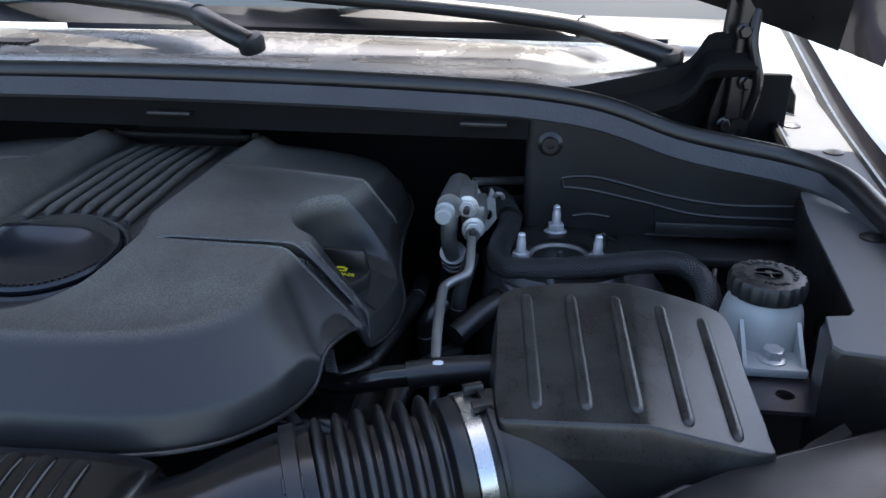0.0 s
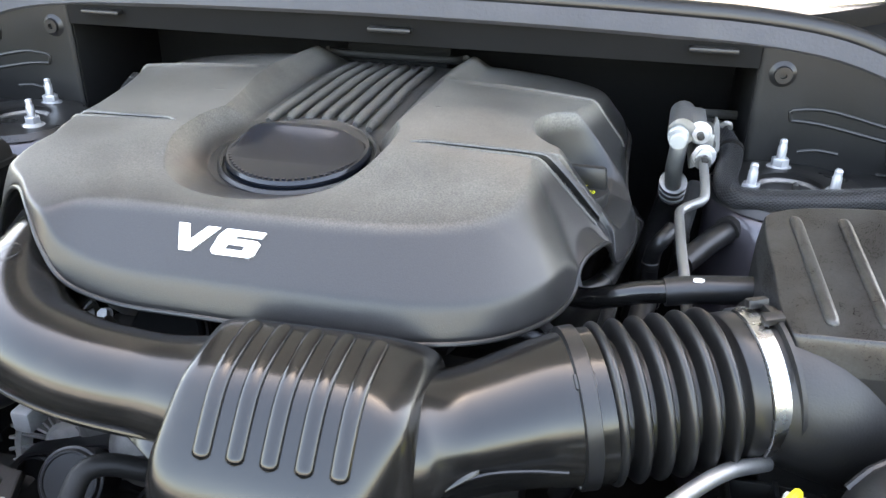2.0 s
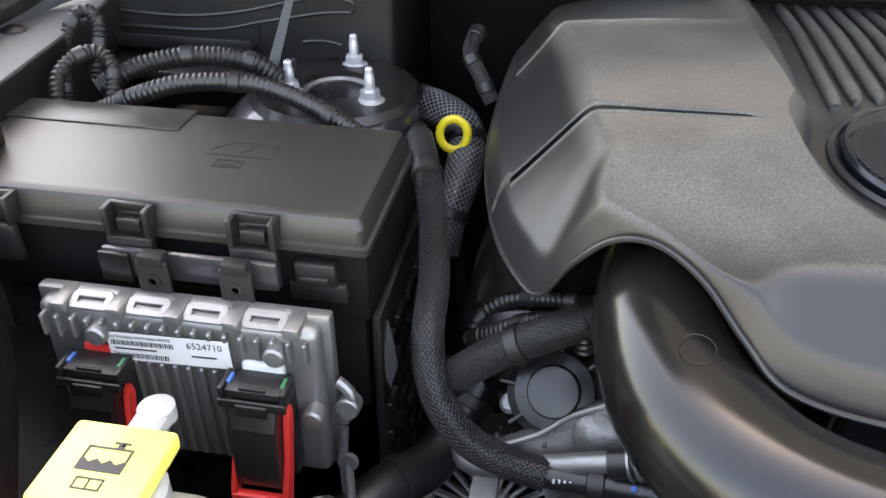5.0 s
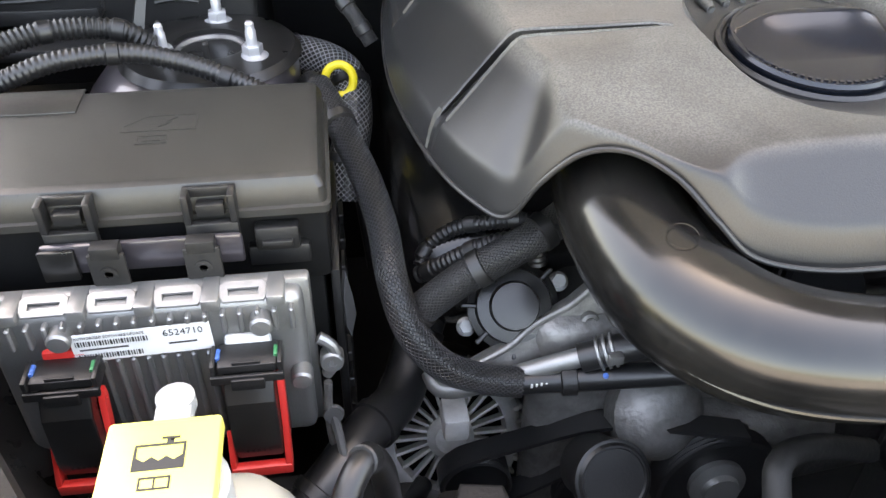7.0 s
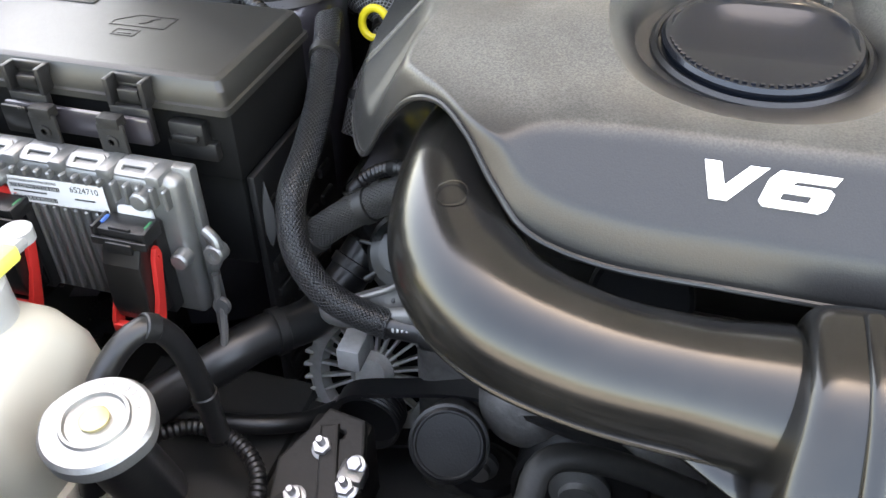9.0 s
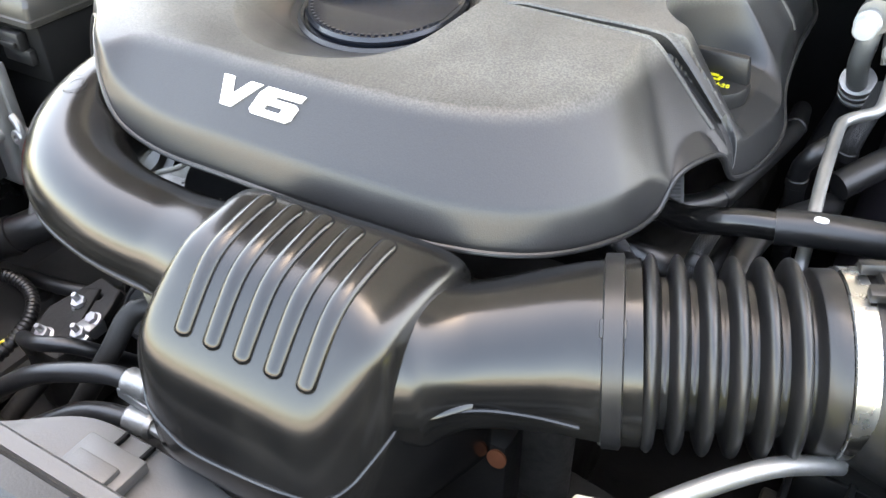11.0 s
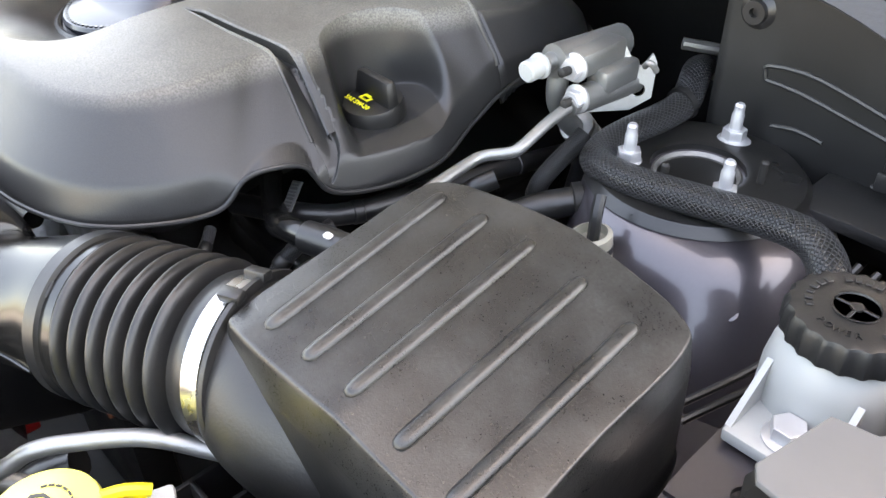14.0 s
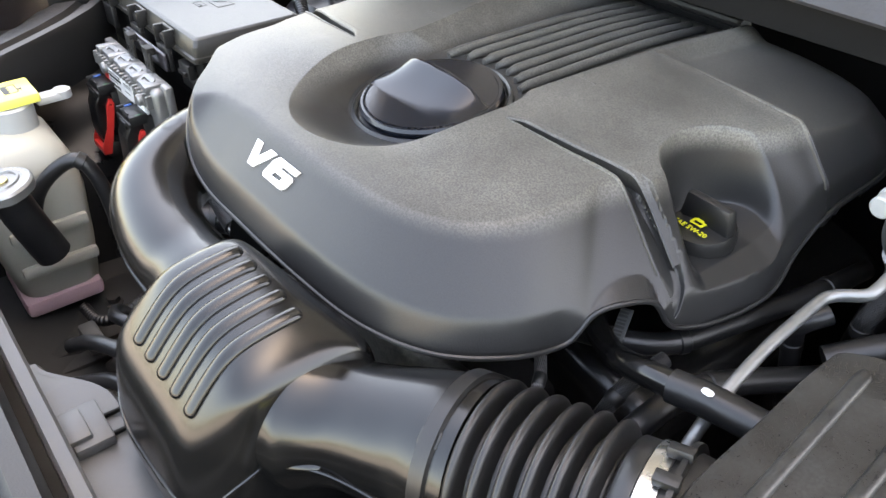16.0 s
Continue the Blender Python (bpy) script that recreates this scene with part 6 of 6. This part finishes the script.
part("upper_tie", lathe([(0.0135, -0.006), (0.016, -0.005), (0.016, 0.005), (0.0135, 0.006)], (-0.386, -0.145, 0.953), (0.3, -1, -0.2), 22), M_BLACK, hose)
part("paint_dot", lathe([(0.0026, 0), (0.002, 0.0005), (0, 0.0006)], (-0.183, -0.3865, 0.8365), (0, -0.6, 0.8), 10), M_BLUE, hose, "blue paint dot")
for k in range(8):
    part("printed_bar", box((-0.243 + 0.0042 * k, -0.3772, 0.8195), (-0.2412 + 0.0042 * k, -0.3762, 0.8235), 0.0), M_LABEL, hose)
part("upper_leads", sweep([(-0.404, -0.09, 0.962), (-0.412, -0.05, 0.955), (-0.425, -0.02, 0.93)], 0.008, 12, 0.006), M_WEAVE, hose)

for name, label, line, r, rip, m in (
        ("wiring_loom", "taped and corrugated wiring loom behind the fuse box", [(-0.72, -0.13, 0.985), (-0.67, -0.125, 1.006), (-0.63, -0.112, 1.014), (-0.575, -0.098, 1.012), (-0.53, -0.100, 1.003), (-0.48, -0.118, 0.990), (-0.44, -0.135, 0.975)], 0.0092, 0.0006, M_RUBBER),
        ("corrugated_conduit", "ribbed black wiring conduit with taped ends", [(-0.73, -0.11, 1.00), (-0.70, -0.085, 1.014), (-0.66, -0.062, 1.020), (-0.62, -0.048, 1.018), (-0.585, -0.046, 1.012), (-0.565, -0.04, 0.995)], 0.0098, 0.0010, M_BLACK),
        ("small_conduit", "thin ribbed conduit looping by the wing", [(-0.745, -0.16, 0.98), (-0.755, -0.13, 1.02), (-0.735, -0.10, 1.035), (-0.715, -0.10, 1.02), (-0.705, -0.13, 0.99)], 0.007, 0.001, M_BLACK),
        ("small_conduit", "thin ribbed conduit standing by the wing", [(-0.775, -0.10, 0.97), (-0.79, -0.06, 1.02), (-0.785, -0.03, 1.05), (-0.765, -0.03, 1.04), (-0.76, -0.06, 0.99)], 0.007, 0.001, M_BLACK),
        ("vent_hose", "thin ribbed hose under the engine cover", [(-0.323, -0.262, 0.868), (-0.314, -0.250, 0.880), (-0.290, -0.250, 0.898), (-0.255, -0.268, 0.915), (-0.215, -0.29, 0.93)], 0.0065, 0.0007, M_RUBBER),
        ("sensor_conduit", "ribbed sensor lead beside the valve cover", [(-0.325, -0.268, 0.862), (-0.305, -0.278, 0.880), (-0.275, -0.290, 0.905), (-0.248, -0.302, 0.920), (-0.232, -0.308, 0.918), (-0.228, -0.310, 0.900)], 0.0078, 0.0006, M_RUBBER),
        ("rear_loom", "woven loom behind the engine cover", [(-0.37, 0.08, 1.02), (-0.375, 0.05, 1.005), (-0.36, 0.03, 0.985), (-0.345, 0.02, 0.96)], 0.0085, 0.0, M_WEAVE),
        ("foil_sleeve", "black and silver mesh heat sleeve", [(-0.455, 0.085, 0.925), (-0.415, 0.058, 0.932), (-0.376, 0.028, 0.922), (-0.370, -0.018, 0.893), (-0.380, -0.055, 0.858), (-0.386, -0.075, 0.82)], 0.021, 0.0, M_FOIL),
        ("woven_hose", "woven black hose crossing under the elbow", [(-0.345, -0.320, 0.85), (-0.325, -0.322, 0.872), (-0.29, -0.320, 0.900), (-0.24, -0.318, 0.930), (-0.20, -0.30, 0.945)], 0.0145, 0.0, M_WEAVE),
        ("radiator_hose", "thick smooth rubber radiator hose in the lower bay", [(-0.315, -0.245, 0.80), (-0.332, -0.275, 0.772), (-0.350, -0.315, 0.755), (-0.385, -0.360, 0.760), (-0.41, -0.395, 0.755), (-0.46, -0.44, 0.73)], 0.0215, 0.0, M_RUBBER),
        ("tank_hose", "bent black rubber tank hose", [(-0.408, -0.575, 0.80), (-0.407, -0.552, 0.862), (-0.398, -0.520, 0.893), (-0.384, -0.497, 0.900), (-0.374, -0.484, 0.872), (-0.369, -0.478, 0.82), (-0.366, -0.476, 0.76)], 0.0095, 0.0, M_RUBBER)):
    h = thing(name, label, "hose" if "hose" in name else "wiring", line[len(line) // 2])
    part("tube", sweep(line, r, 18, 0.006, ripple=rip, pitch=0.0055), m, h)
    way = smooth_line(line, 0.006)
    for f in (0.12, 0.5, 0.86):
        i = int(f * (len(way) - 2))
        part("tape_band", lathe([(r * 1.02, -0.006), (r * 1.10 + 0.0004, -0.005), (r * 1.10 + 0.0004, 0.005), (r * 1.02, 0.006)], tuple(way[i]), tuple(way[i + 1] - way[i]), 18), M_BLACK, h)
tie = thing("cable_tie", "pale grey cable tie round the radiator hose", "cable tie", (-0.408, -0.372, 0.79))
part("band", sweep([(-0.412, -0.378, 0.735), (-0.402, -0.395, 0.765), (-0.404, -0.385, 0.785), (-0.408, -0.374, 0.806)], 0.004, 8, 0.006), M_GREYP, tie)
part("head", lathe([(0.008, -0.003), (0.009, 0), (0.008, 0.003)], (-0.408, -0.374, 0.808), (0, -1, 0.2), 16), M_GREYP, tie)
rod = thing("bonnet_cable_stay", "flat dull metal stay beside a strut tower", "stay", (-0.58, 0.0, 0.98))
part("bar", prism([(-0.006, 0), (0.006, 0), (0.004, 0.105), (-0.004, 0.105)], 0.004, facing((-0.584, -0.018, 0.985), (0.55, -0.8, 0.35), (0.22, 0.45, 0.9))), M_BLACKPAINT, rod)
part("grommet", lathe([(0.009, -0.01), (0.011, 0), (0.009, 0.012)], (-0.560, 0.035, 1.082), (0.1, -0.2, 1), 16), M_RUBBER, rod)
part("cable", sweep([(-0.560, 0.035, 1.08), (-0.565, 0.05, 1.12), (-0.575, 0.07, 1.15)], 0.004, 8, 0.01), M_RUBBER, rod)
tray = thing("battery_tray_wall", "black ribbed plastic wall under the fuse box", "tray", (-0.39, -0.22, 0.75))
part("wall", box((-0.402, -0.305, 0.60), (-0.394, -0.13, 0.905), 0.002), M_BLACK, tray)
for j in range(8):
    for k in range(4):
        part("slot_rib", box((-0.394, -0.298 + 0.040 * k, 0.62 + 0.034 * j), (-0.389, -0.272 + 0.040 * k, 0.632 + 0.034 * j), 0.001, 1), M_BLACK, tray)
part("grey_foam", prism([(0, 0), (0.012, 0.03), (0.010, 0.06), (0.004, 0.10), (-0.004, 0.06), (-0.005, 0.02)], 0.006, facing((-0.390, -0.300, 0.825), (0.8, -1, 0.1)) @ Matrix.Scale(0.7, 4)), M_GREYP, tray, "torn grey foam strip")
dip = thing("dipstick", "yellow plastic oil dipstick ring", "dipstick", (-0.383, -0.006, 0.90))
ring = [(-0.383 + 0.0155 * math.cos(a), -0.008 + 0.004 * math.sin(a), 0.931 + 0.0165 * math.sin(a)) for a in np.linspace(0, 2 * math.pi, 25)]
part("ring", sweep(ring, 0.0048, 10, straight=True, caps=False), M_YELLOW, dip)
part("stem", lathe([(0.008, 0.0), (0.0085, 0.008), (0.006, 0.012), (0.007, 0.018)], (-0.378, -0.010, 0.898), (0.0, 0, 1), 16), M_YELLOW, dip)
part("tube", sweep([(-0.378, -0.010, 0.90), (-0.372, -0.03, 0.82), (-0.36, -0.05, 0.70)], 0.006, 10, 0.02), M_DARK, dip)

# ---- engine under the cover ----
eng = thing("engine", "dark cast-aluminium V6 engine with belt drive", "engine", (0, -0.15, 0.5))
part("block", box((-0.22, -0.32, 0.45), (0.24, 0.16, 0.86), 0.03), M_DARK, eng)
part("intake_plenum", box((-0.17, -0.36, 0.90), (0.20, 0.10, 0.985), 0.03), M_BLACK, eng)
for s in (-1, 1):
    part("valve_cover", box((min(s * 0.15, s * 0.335), -0.27, 0.80), (max(s * 0.15, s * 0.335), 0.13, 0.905), 0.03, 3, turn=Matrix.Rotation(radians(s * 18), 4, "Y")), M_GLOSS, eng, "glossy black valve cover")
part("timing_cover", box((-0.235, -0.352, 0.50), (0.26, -0.315, 0.86), 0.02, 3), M_CAST, eng, "dull cast timing cover")
LEDGE = [(-0.067, -0.024), (-0.034, -0.008), (-0.012, 0.010), (0.020, 0.026), (0.038, 0.040)]
LP = facing((-0.222, -0.334, 0.842), (0.0, -1, 0.35))
part("cam_flange", prism(LEDGE + [(0.070, 0.012), (0.040, -0.018), (-0.030, -0.054), (-0.067, -0.047)], 0.014, LP, bevel=0.002), M_CAST, eng, "rough cast timing cover edge")
part("flange_lip", sweep([tuple(LP @ Vector((x, y, 0.007))) for x, y in LEDGE], 0.0030, 10, 0.006), M_CAST, eng, "machined lip")
for x, y in ((0.036, 0.010), (0.050, 0.004)):
    part("flange_boss", lathe([(0.009, 0.0), (0.008, 0.006), (0.005, 0.007), (0.0045, 0.003), (0, 0.003)], LP @ Vector((x, y, 0.006)), (0, -1, 0.35), 18), M_CAST, eng)
act = part("cam_actuator", lathe([(0.040, 0), (0.040, 0.012), (0.034, 0.014), (0.032, 0.024), (0.022, 0.026), (0.020, 0.034), (0.008, 0.036), (0.0, 0.036)], (-0.246, -0.304, 0.848), (-0.10, -0.75, 0.65), 30), M_BLACKPAINT, eng, "black round camshaft actuator cover")
for k in range(8):
    a = 2 * math.pi * k / 8
    part("rib", box((-0.002, 0.020, 0.012), (0.002, 0.046, 0.020), 0.001, 1), M_BLACK, act).matrix_local = Matrix.Translation(-Vector((0, -0.15, 0.5))) @ facing((-0.246, -0.304, 0.848), (-0.10, -0.75, 0.65)) @ Matrix.Rotation(a, 4, "Z") @ Matrix.Translation(Vector((0, -0.15, 0.5)))
for c in ((-0.204, -0.297, 0.866), (-0.285, -0.294, 0.818)):
    bolt(c, (-0.05, -0.7, 0.7), 0.0062, eng, material=M_ALU, label="bright flanged bolt")
alp = thing("coolant_pipe", "bare aluminium coolant pipe with a spring clamp", "pipe", (-0.25, -0.35, 0.83))
part("pipe", sweep([(-0.322, -0.330, 0.800), (-0.316, -0.345, 0.796), (-0.298, -0.352, 0.800), (-0.26, -0.358, 0.815), (-0.215, -0.366, 0.836), (-0.186, -0.371, 0.848)], 0.0085, 16, 0.005), M_ALU, alp)
part("rubber_end", sweep([(-0.200, -0.369, 0.842), (-0.170, -0.375, 0.855), (-0.12, -0.38, 0.87), (-0.06, -0.38, 0.88)], 0.0125, 16, 0.006), M_RUBBER, alp)
part("spring_clamp", joined([lathe([(0.0132, a - 0.0015), (0.0148, a - 0.001), (0.0148, a + 0.001), (0.0132, a + 0.0015)], (-0.180, -0.373, 0.851), (0.85, -0.16, 0.36), 24) for a in (-0.006, 0.0, 0.006)] + [box((-0.184, -0.392, 0.853), (-0.172, -0.384, 0.862), 0.001)]), M_ALU, alp, "steel spring clamp")
alt = thing("alternator", "cast-aluminium alternator with radial vents", "alternator", (-0.28, -0.27, 0.66))
AO = facing((-0.298, -0.290, 0.668), (0.0, -0.86, 0.50))
part("case", lathe([(0.072, -0.10), (0.078, -0.02), (0.076, 0.0), (0.066, 0.010), (0.058, 0.012), (0.056, -0.010), (0.024, -0.010), (0.024, 0.012), (0.016, 0.020), (0.0, 0.021)], AO.translation, (0.0, -0.86, 0.50), 40), M_ALTERN, alt)
for k in range(24):
    a = 2 * math.pi * k / 24
    f = part("vent_fin", box((-0.0016, 0.020, -0.002), (0.0016, 0.058, 0.011), 0.0008, 1), M_ALTERN, alt)
    f.matrix_local = Matrix.Translation(-Vector((-0.28, -0.27, 0.66))) @ AO @ Matrix.Rotation(a, 4, "Z") @ Matrix.Translation(Vector((-0.28, -0.27, 0.66)))
for k in range(34):
    a = 2 * math.pi * k / 34
    f = part("side_fin", box((-0.0022, 0.066, -0.020), (0.0022, 0.0805, 0.006), 0.001, 1), M_ALTERN, alt)
    f.matrix_local = Matrix.Translation(-Vector((-0.28, -0.27, 0.66))) @ AO @ Matrix.Rotation(a, 4, "Z") @ Matrix.Translation(Vector((-0.28, -0.27, 0.66)))
# dark disc that stands in for the shade inside the vent slots
part("slot_shade", lathe([(0.057, -0.008), (0.023, -0.008)], AO.translation, (0.0, -0.86, 0.50), 36), M_DEEP, alt)
part("lug", box((-0.312, -0.352, 0.728), (-0.288, -0.318, 0.756), 0.004), M_ALTERN, alt)


def pulley(name, c, r, label, hub=True):
    p = thing(name, label, "pulley", c)
    prof = [(r * 0.3, -0.014), (r * 0.98, -0.014), (r, -0.012)]
    for k in range(5):
        prof += [(r, -0.010 + 0.005 * k), (r * 0.95, -0.008 + 0.005 * k)]
    prof += [(r, 0.014), (r * 0.93, 0.015), (r * 0.90, 0.006), (r * 0.45, 0.004)]
    part("rim", lathe(prof, c, (0, -1, 0.1), 44), M_BLACK, p)
    if hub:
        part("hub", lathe([(r * 0.45, 0.0), (r * 0.45, 0.010), (r * 0.30, 0.014), (r * 0.28, 0.020), (0, 0.021)], c, (0, -1, 0.1), 28), M_ALU, p, "bare aluminium hub")
    return p


pulley("idler_pulley", (-0.281, -0.350, 0.670), 0.034, "black grooved idler pulley", False)
pulley("tensioner_pulley", (-0.165, -0.355, 0.645), 0.040, "black tensioner pulley with an aluminium hub")
pulley("crank_pulley", (-0.066, -0.400, 0.700), 0.060, "large black grooved pump pulley")
belt = thing("drive_belt", "flat black drive belt over the pulleys", "belt", (-0.16, -0.35, 0.70))


def ribbon(pts, wide=0.024, thick=0.004):
    line = smooth_line(pts, 0.008)
    rows = []
    for i, p in enumerate(line):
        t = line[min(i + 1, len(line) - 1)] - line[max(i - 1, 0)]
        t /= np.linalg.norm(t)
        w = np.array((0, -1.0, 0.1))
        n = np.cross(t, w)
        n /= np.linalg.norm(n)
        rows.append([p + w * wide / 2, p + w * wide / 2 + n * thick, p - w * wide / 2 + n * thick, p - w * wide / 2])
    return quads(rows, True, True, True)


part("upper_run", ribbon([(-0.312, -0.350, 0.652), (-0.317, -0.350, 0.680), (-0.299, -0.351, 0.705), (-0.25, -0.355, 0.726), (-0.17, -0.366, 0.758), (-0.10, -0.392, 0.772), (-0.05, -0.400, 0.766)]), M_RUBBER, belt, edge=60)
part("lower_run", ribbon([(-0.275, -0.350, 0.638), (-0.235, -0.352, 0.654), (-0.188, -0.355, 0.684), (-0.150, -0.355, 0.688), (-0.122, -0.355, 0.662), (-0.120, -0.355, 0.61)]), M_RUBBER, belt, edge=60)
pump = thing("water_pump", "rounded dull cast pump housing", "pump", (-0.12, -0.36, 0.74))
part("housing", lathe([(0.045, 0), (0.044, 0.02), (0.034, 0.032), (0.02, 0.038), (0, 0.039)], (-0.123, -0.358, 0.758), (0.1, -0.8, 0.5), 30), M_CAST, pump)
part("neck", sweep([(-0.09, -0.36, 0.74), (-0.02, -0.37, 0.735), (0.05, -0.365, 0.72)], 0.022, 16, 0.01), M_CAST, pump)
cap2 = thing("throttle_duct", "black round throttle duct under the cover", "duct", (-0.045, -0.40, 0.95))
part("duct_clamp", lathe([(0.0345, -0.016), (0.036, -0.015), (0.036, -0.007), (0.0345, -0.006)], (-0.045, -0.425, 0.945), (0.05, -0.75, 0.5), 32), M_DARK, cap2)
part("tube", lathe([(0.034, -0.06), (0.034, 0.0), (0.031, 0.003), (0.0, 0.004)], (-0.045, -0.425, 0.945), (0.05, -0.75, 0.5), 32), M_DEEP, cap2)
for name, label, line, r, m in (
        ("front_conduit", "black conduit by the radiator", [(-0.30, -0.50, 0.70), (-0.24, -0.53, 0.77), (-0.19, -0.545, 0.80), (-0.155, -0.53, 0.80), (-0.135, -0.51, 0.78), (-0.14, -0.48, 0.74)], 0.0075, M_RUBBER),
        ("cooler_pipe", "dark engine oil cooler pipe", [(-0.13, -0.56, 0.76), (-0.10, -0.53, 0.82), (-0.09, -0.50, 0.85), (-0.05, -0.48, 0.84), (0.02, -0.46, 0.80)], 0.010, M_DARK),
        ("lower_front_hose", "black lower front hose", [(0.30, -0.56, 0.70), (0.31, -0.545, 0.80), (0.335, -0.53, 0.86), (0.36, -0.50, 0.88)], 0.012, M_RUBBER),
        ("bracket_pipe", "dull steel pipe in the front gap", [(0.29, -0.59, 0.80), (0.31, -0.575, 0.85), (0.325, -0.56, 0.88), (0.36, -0.52, 0.87)], 0.007, M_CAST)):
    h = thing(name, label, "hose" if "hose" in name else "pipe", line[2])
    part("tube", sweep(line, r, 12, 0.008), m, h)
lead = thing("wire_bundle", "yellow and white wires at a grey plug", "wiring", (-0.30, -0.54, 0.70))
for k, m in enumerate((M_YELLOW, M_CREAM, M_YELLOW)):
    part("wire", sweep([(-0.350, -0.526 - 0.004 * k, 0.684), (-0.342, -0.516 - 0.003 * k, 0.696), (-0.336, -0.502 - 0.003 * k, 0.700), (-0.331, -0.486, 0.690)], 0.0014, 6, 0.006), m, lead)
part("plug", box((-0.352, -0.568, 0.668), (-0.302, -0.545, 0.690), 0.004), M_GREYP, lead)
fitting = thing("cooler_fitting", "small aluminium pipe fitting with a bolt", "fitting", (-0.26, -0.45, 0.70))
part("block", box((-0.272, -0.462, 0.700), (-0.248, -0.438, 0.718), 0.004), M_ALU, fitting)
bolt((-0.258, -0.445, 0.718), (-0.1, -0.4, 0.9), 0.006, fitting)

stud_plate = thing("pump_bracket", "dark cast engine bracket with three studded bolts", "bracket", (-0.285, -0.44, 0.66))
SP = facing((-0.289, -0.430, 0.708), (-0.05, -0.25, 1), (0.05, 1, 0.25))
part("plate", prism([(-0.030, -0.062), (0.026, -0.060), (0.040, -0.030), (0.028, 0.010), (0.020, 0.032), (-0.014, 0.036), (-0.024, 0.014), (-0.040, -0.020)], 0.012, SP, (circle(0.007, 18, 0.004, 0.016),), bevel=0.003), M_DARK, stud_plate)
part("web", prism([(-0.006, -0.050), (0.006, -0.050), (0.006, 0.020), (-0.006, 0.020)], 0.020, SP @ Matrix.Rotation(0.35, 4, "Z"), bevel=0.003), M_DARK, stud_plate)
part("foot", box((-0.325, -0.50, 0.60), (-0.262, -0.38, 0.702), 0.010), M_DARK, stud_plate)
for x, y, z in ((-0.294, -0.433, 0.714), (-0.261, -0.464, 0.708), (-0.304, -0.479, 0.700)):
    bolt((x, y, z), (-0.05, -0.3, 1), 0.0075, stud_plate)
    part("stud", lathe([(0.0036, 0.0), (0.0036, 0.013), (0.0028, 0.0145), (0, 0.0145)], (x, y, z + 0.005), (-0.05, -0.3, 1), 12), M_ZINC, stud_plate)
for name, label, line, r, m in (
        ("sensor_conduit", "ribbed black conduit looped beside the engine bracket", [(-0.480, -0.462, 0.690), (-0.455, -0.452, 0.703), (-0.420, -0.436, 0.707), (-0.378, -0.440, 0.703), (-0.348, -0.462, 0.700), (-0.335, -0.492, 0.697), (-0.334, -0.520, 0.690), (-0.352, -0.540, 0.684), (-0.395, -0.545, 0.68)], 0.0075, M_RUBBER),
        ("lower_loom", "taped black loom low in the bay", [(-0.50, -0.40, 0.66), (-0.44, -0.405, 0.676), (-0.39, -0.395, 0.672), (-0.35, -0.37, 0.66), (-0.33, -0.33, 0.64)], 0.010, M_BLACK),
        ("heater_pipe", "dull dark pipe running below the bracket", [(-0.262, -0.455, 0.705), (-0.272, -0.480, 0.690), (-0.285, -0.515, 0.668), (-0.300, -0.55, 0.64)], 0.011, M_DARK)):
    h = thing(name, label, "pipe" if "pipe" in name else "conduit", line[2])
    part("tube", sweep(line, r, 14, 0.006, ripple=0.0007 if "conduit" in name else 0.0), m, h)
rail = thing("frame_rail", "dusty dark front frame rail low in the bay", "frame rail", (-0.44, -0.45, 0.60))
part("beam", box((-0.50, -0.72, 0.56), (-0.36, -0.30, 0.645), 0.012), M_SHIELD, rail)
part("flange", box((-0.365, -0.70, 0.628), (-0.335, -0.32, 0.636), 0.003), M_SHIELD, rail)
for y in (-0.62, -0.50, -0.40):
    bolt((-0.43, y, 0.645), (0, 0, 1), 0.009, rail, material=M_DARK)

# ---- wipers on the cowl ----
def wiper(label, pts):
    w = thing("wiper", label, "wiper", pts[0], group="windscreen wipers")
    part("pivot_cap", lathe([(0.020, -0.012), (0.021, 0.004), (0.018, 0.012), (0.0, 0.014)], pts[0], (-0.1, -0.3, 1), 26), M_BLACK, w)
    part("arm", sweep(pts, lambda s: 0.0205 - 0.006 * s, 14, 0.01, squash=0.75), M_BLACK, w)
    part("joint", lathe([(0.016, -0.002), (0.0175, -0.001), (0.0175, 0.001), (0.016, 0.002)], pts[3], tuple(Vector(pts[4]) - Vector(pts[2])), 20), M_RUBBER, w)
    end = Vector(pts[-1])
    part("blade", sweep([tuple(end + Vector((0.30, 0.03, -0.012))), tuple(end + Vector((0.1, 0.005, -0.006))), tuple(end), tuple(end + Vector((-0.18, 0.01, -0.006))), tuple(end + Vector((-0.34, 0.04, -0.016)))], 0.007, 10, 0.02), M_BLACK, w)
    return w


wiper("black wiper arm lying on the dusty windscreen base", [(0.675, 0.345, 1.150), (0.640, 0.355, 1.160), (0.590, 0.385, 1.172), (0.545, 0.430, 1.178), (0.46, 0.46, 1.186), (0.30, 0.475, 1.198), (0.10, 0.49, 1.208), (-0.02, 0.50, 1.214)])
wiper("black wiper arm beside the first", [(0.045, 0.310, 1.160), (0.015, 0.320, 1.170), (-0.025, 0.345, 1.182), (-0.06, 0.375, 1.190), (-0.13, 0.41, 1.196), (-0.30, 0.455, 1.204), (-0.48, 0.49, 1.214), (-0.60, 0.50, 1.218)])
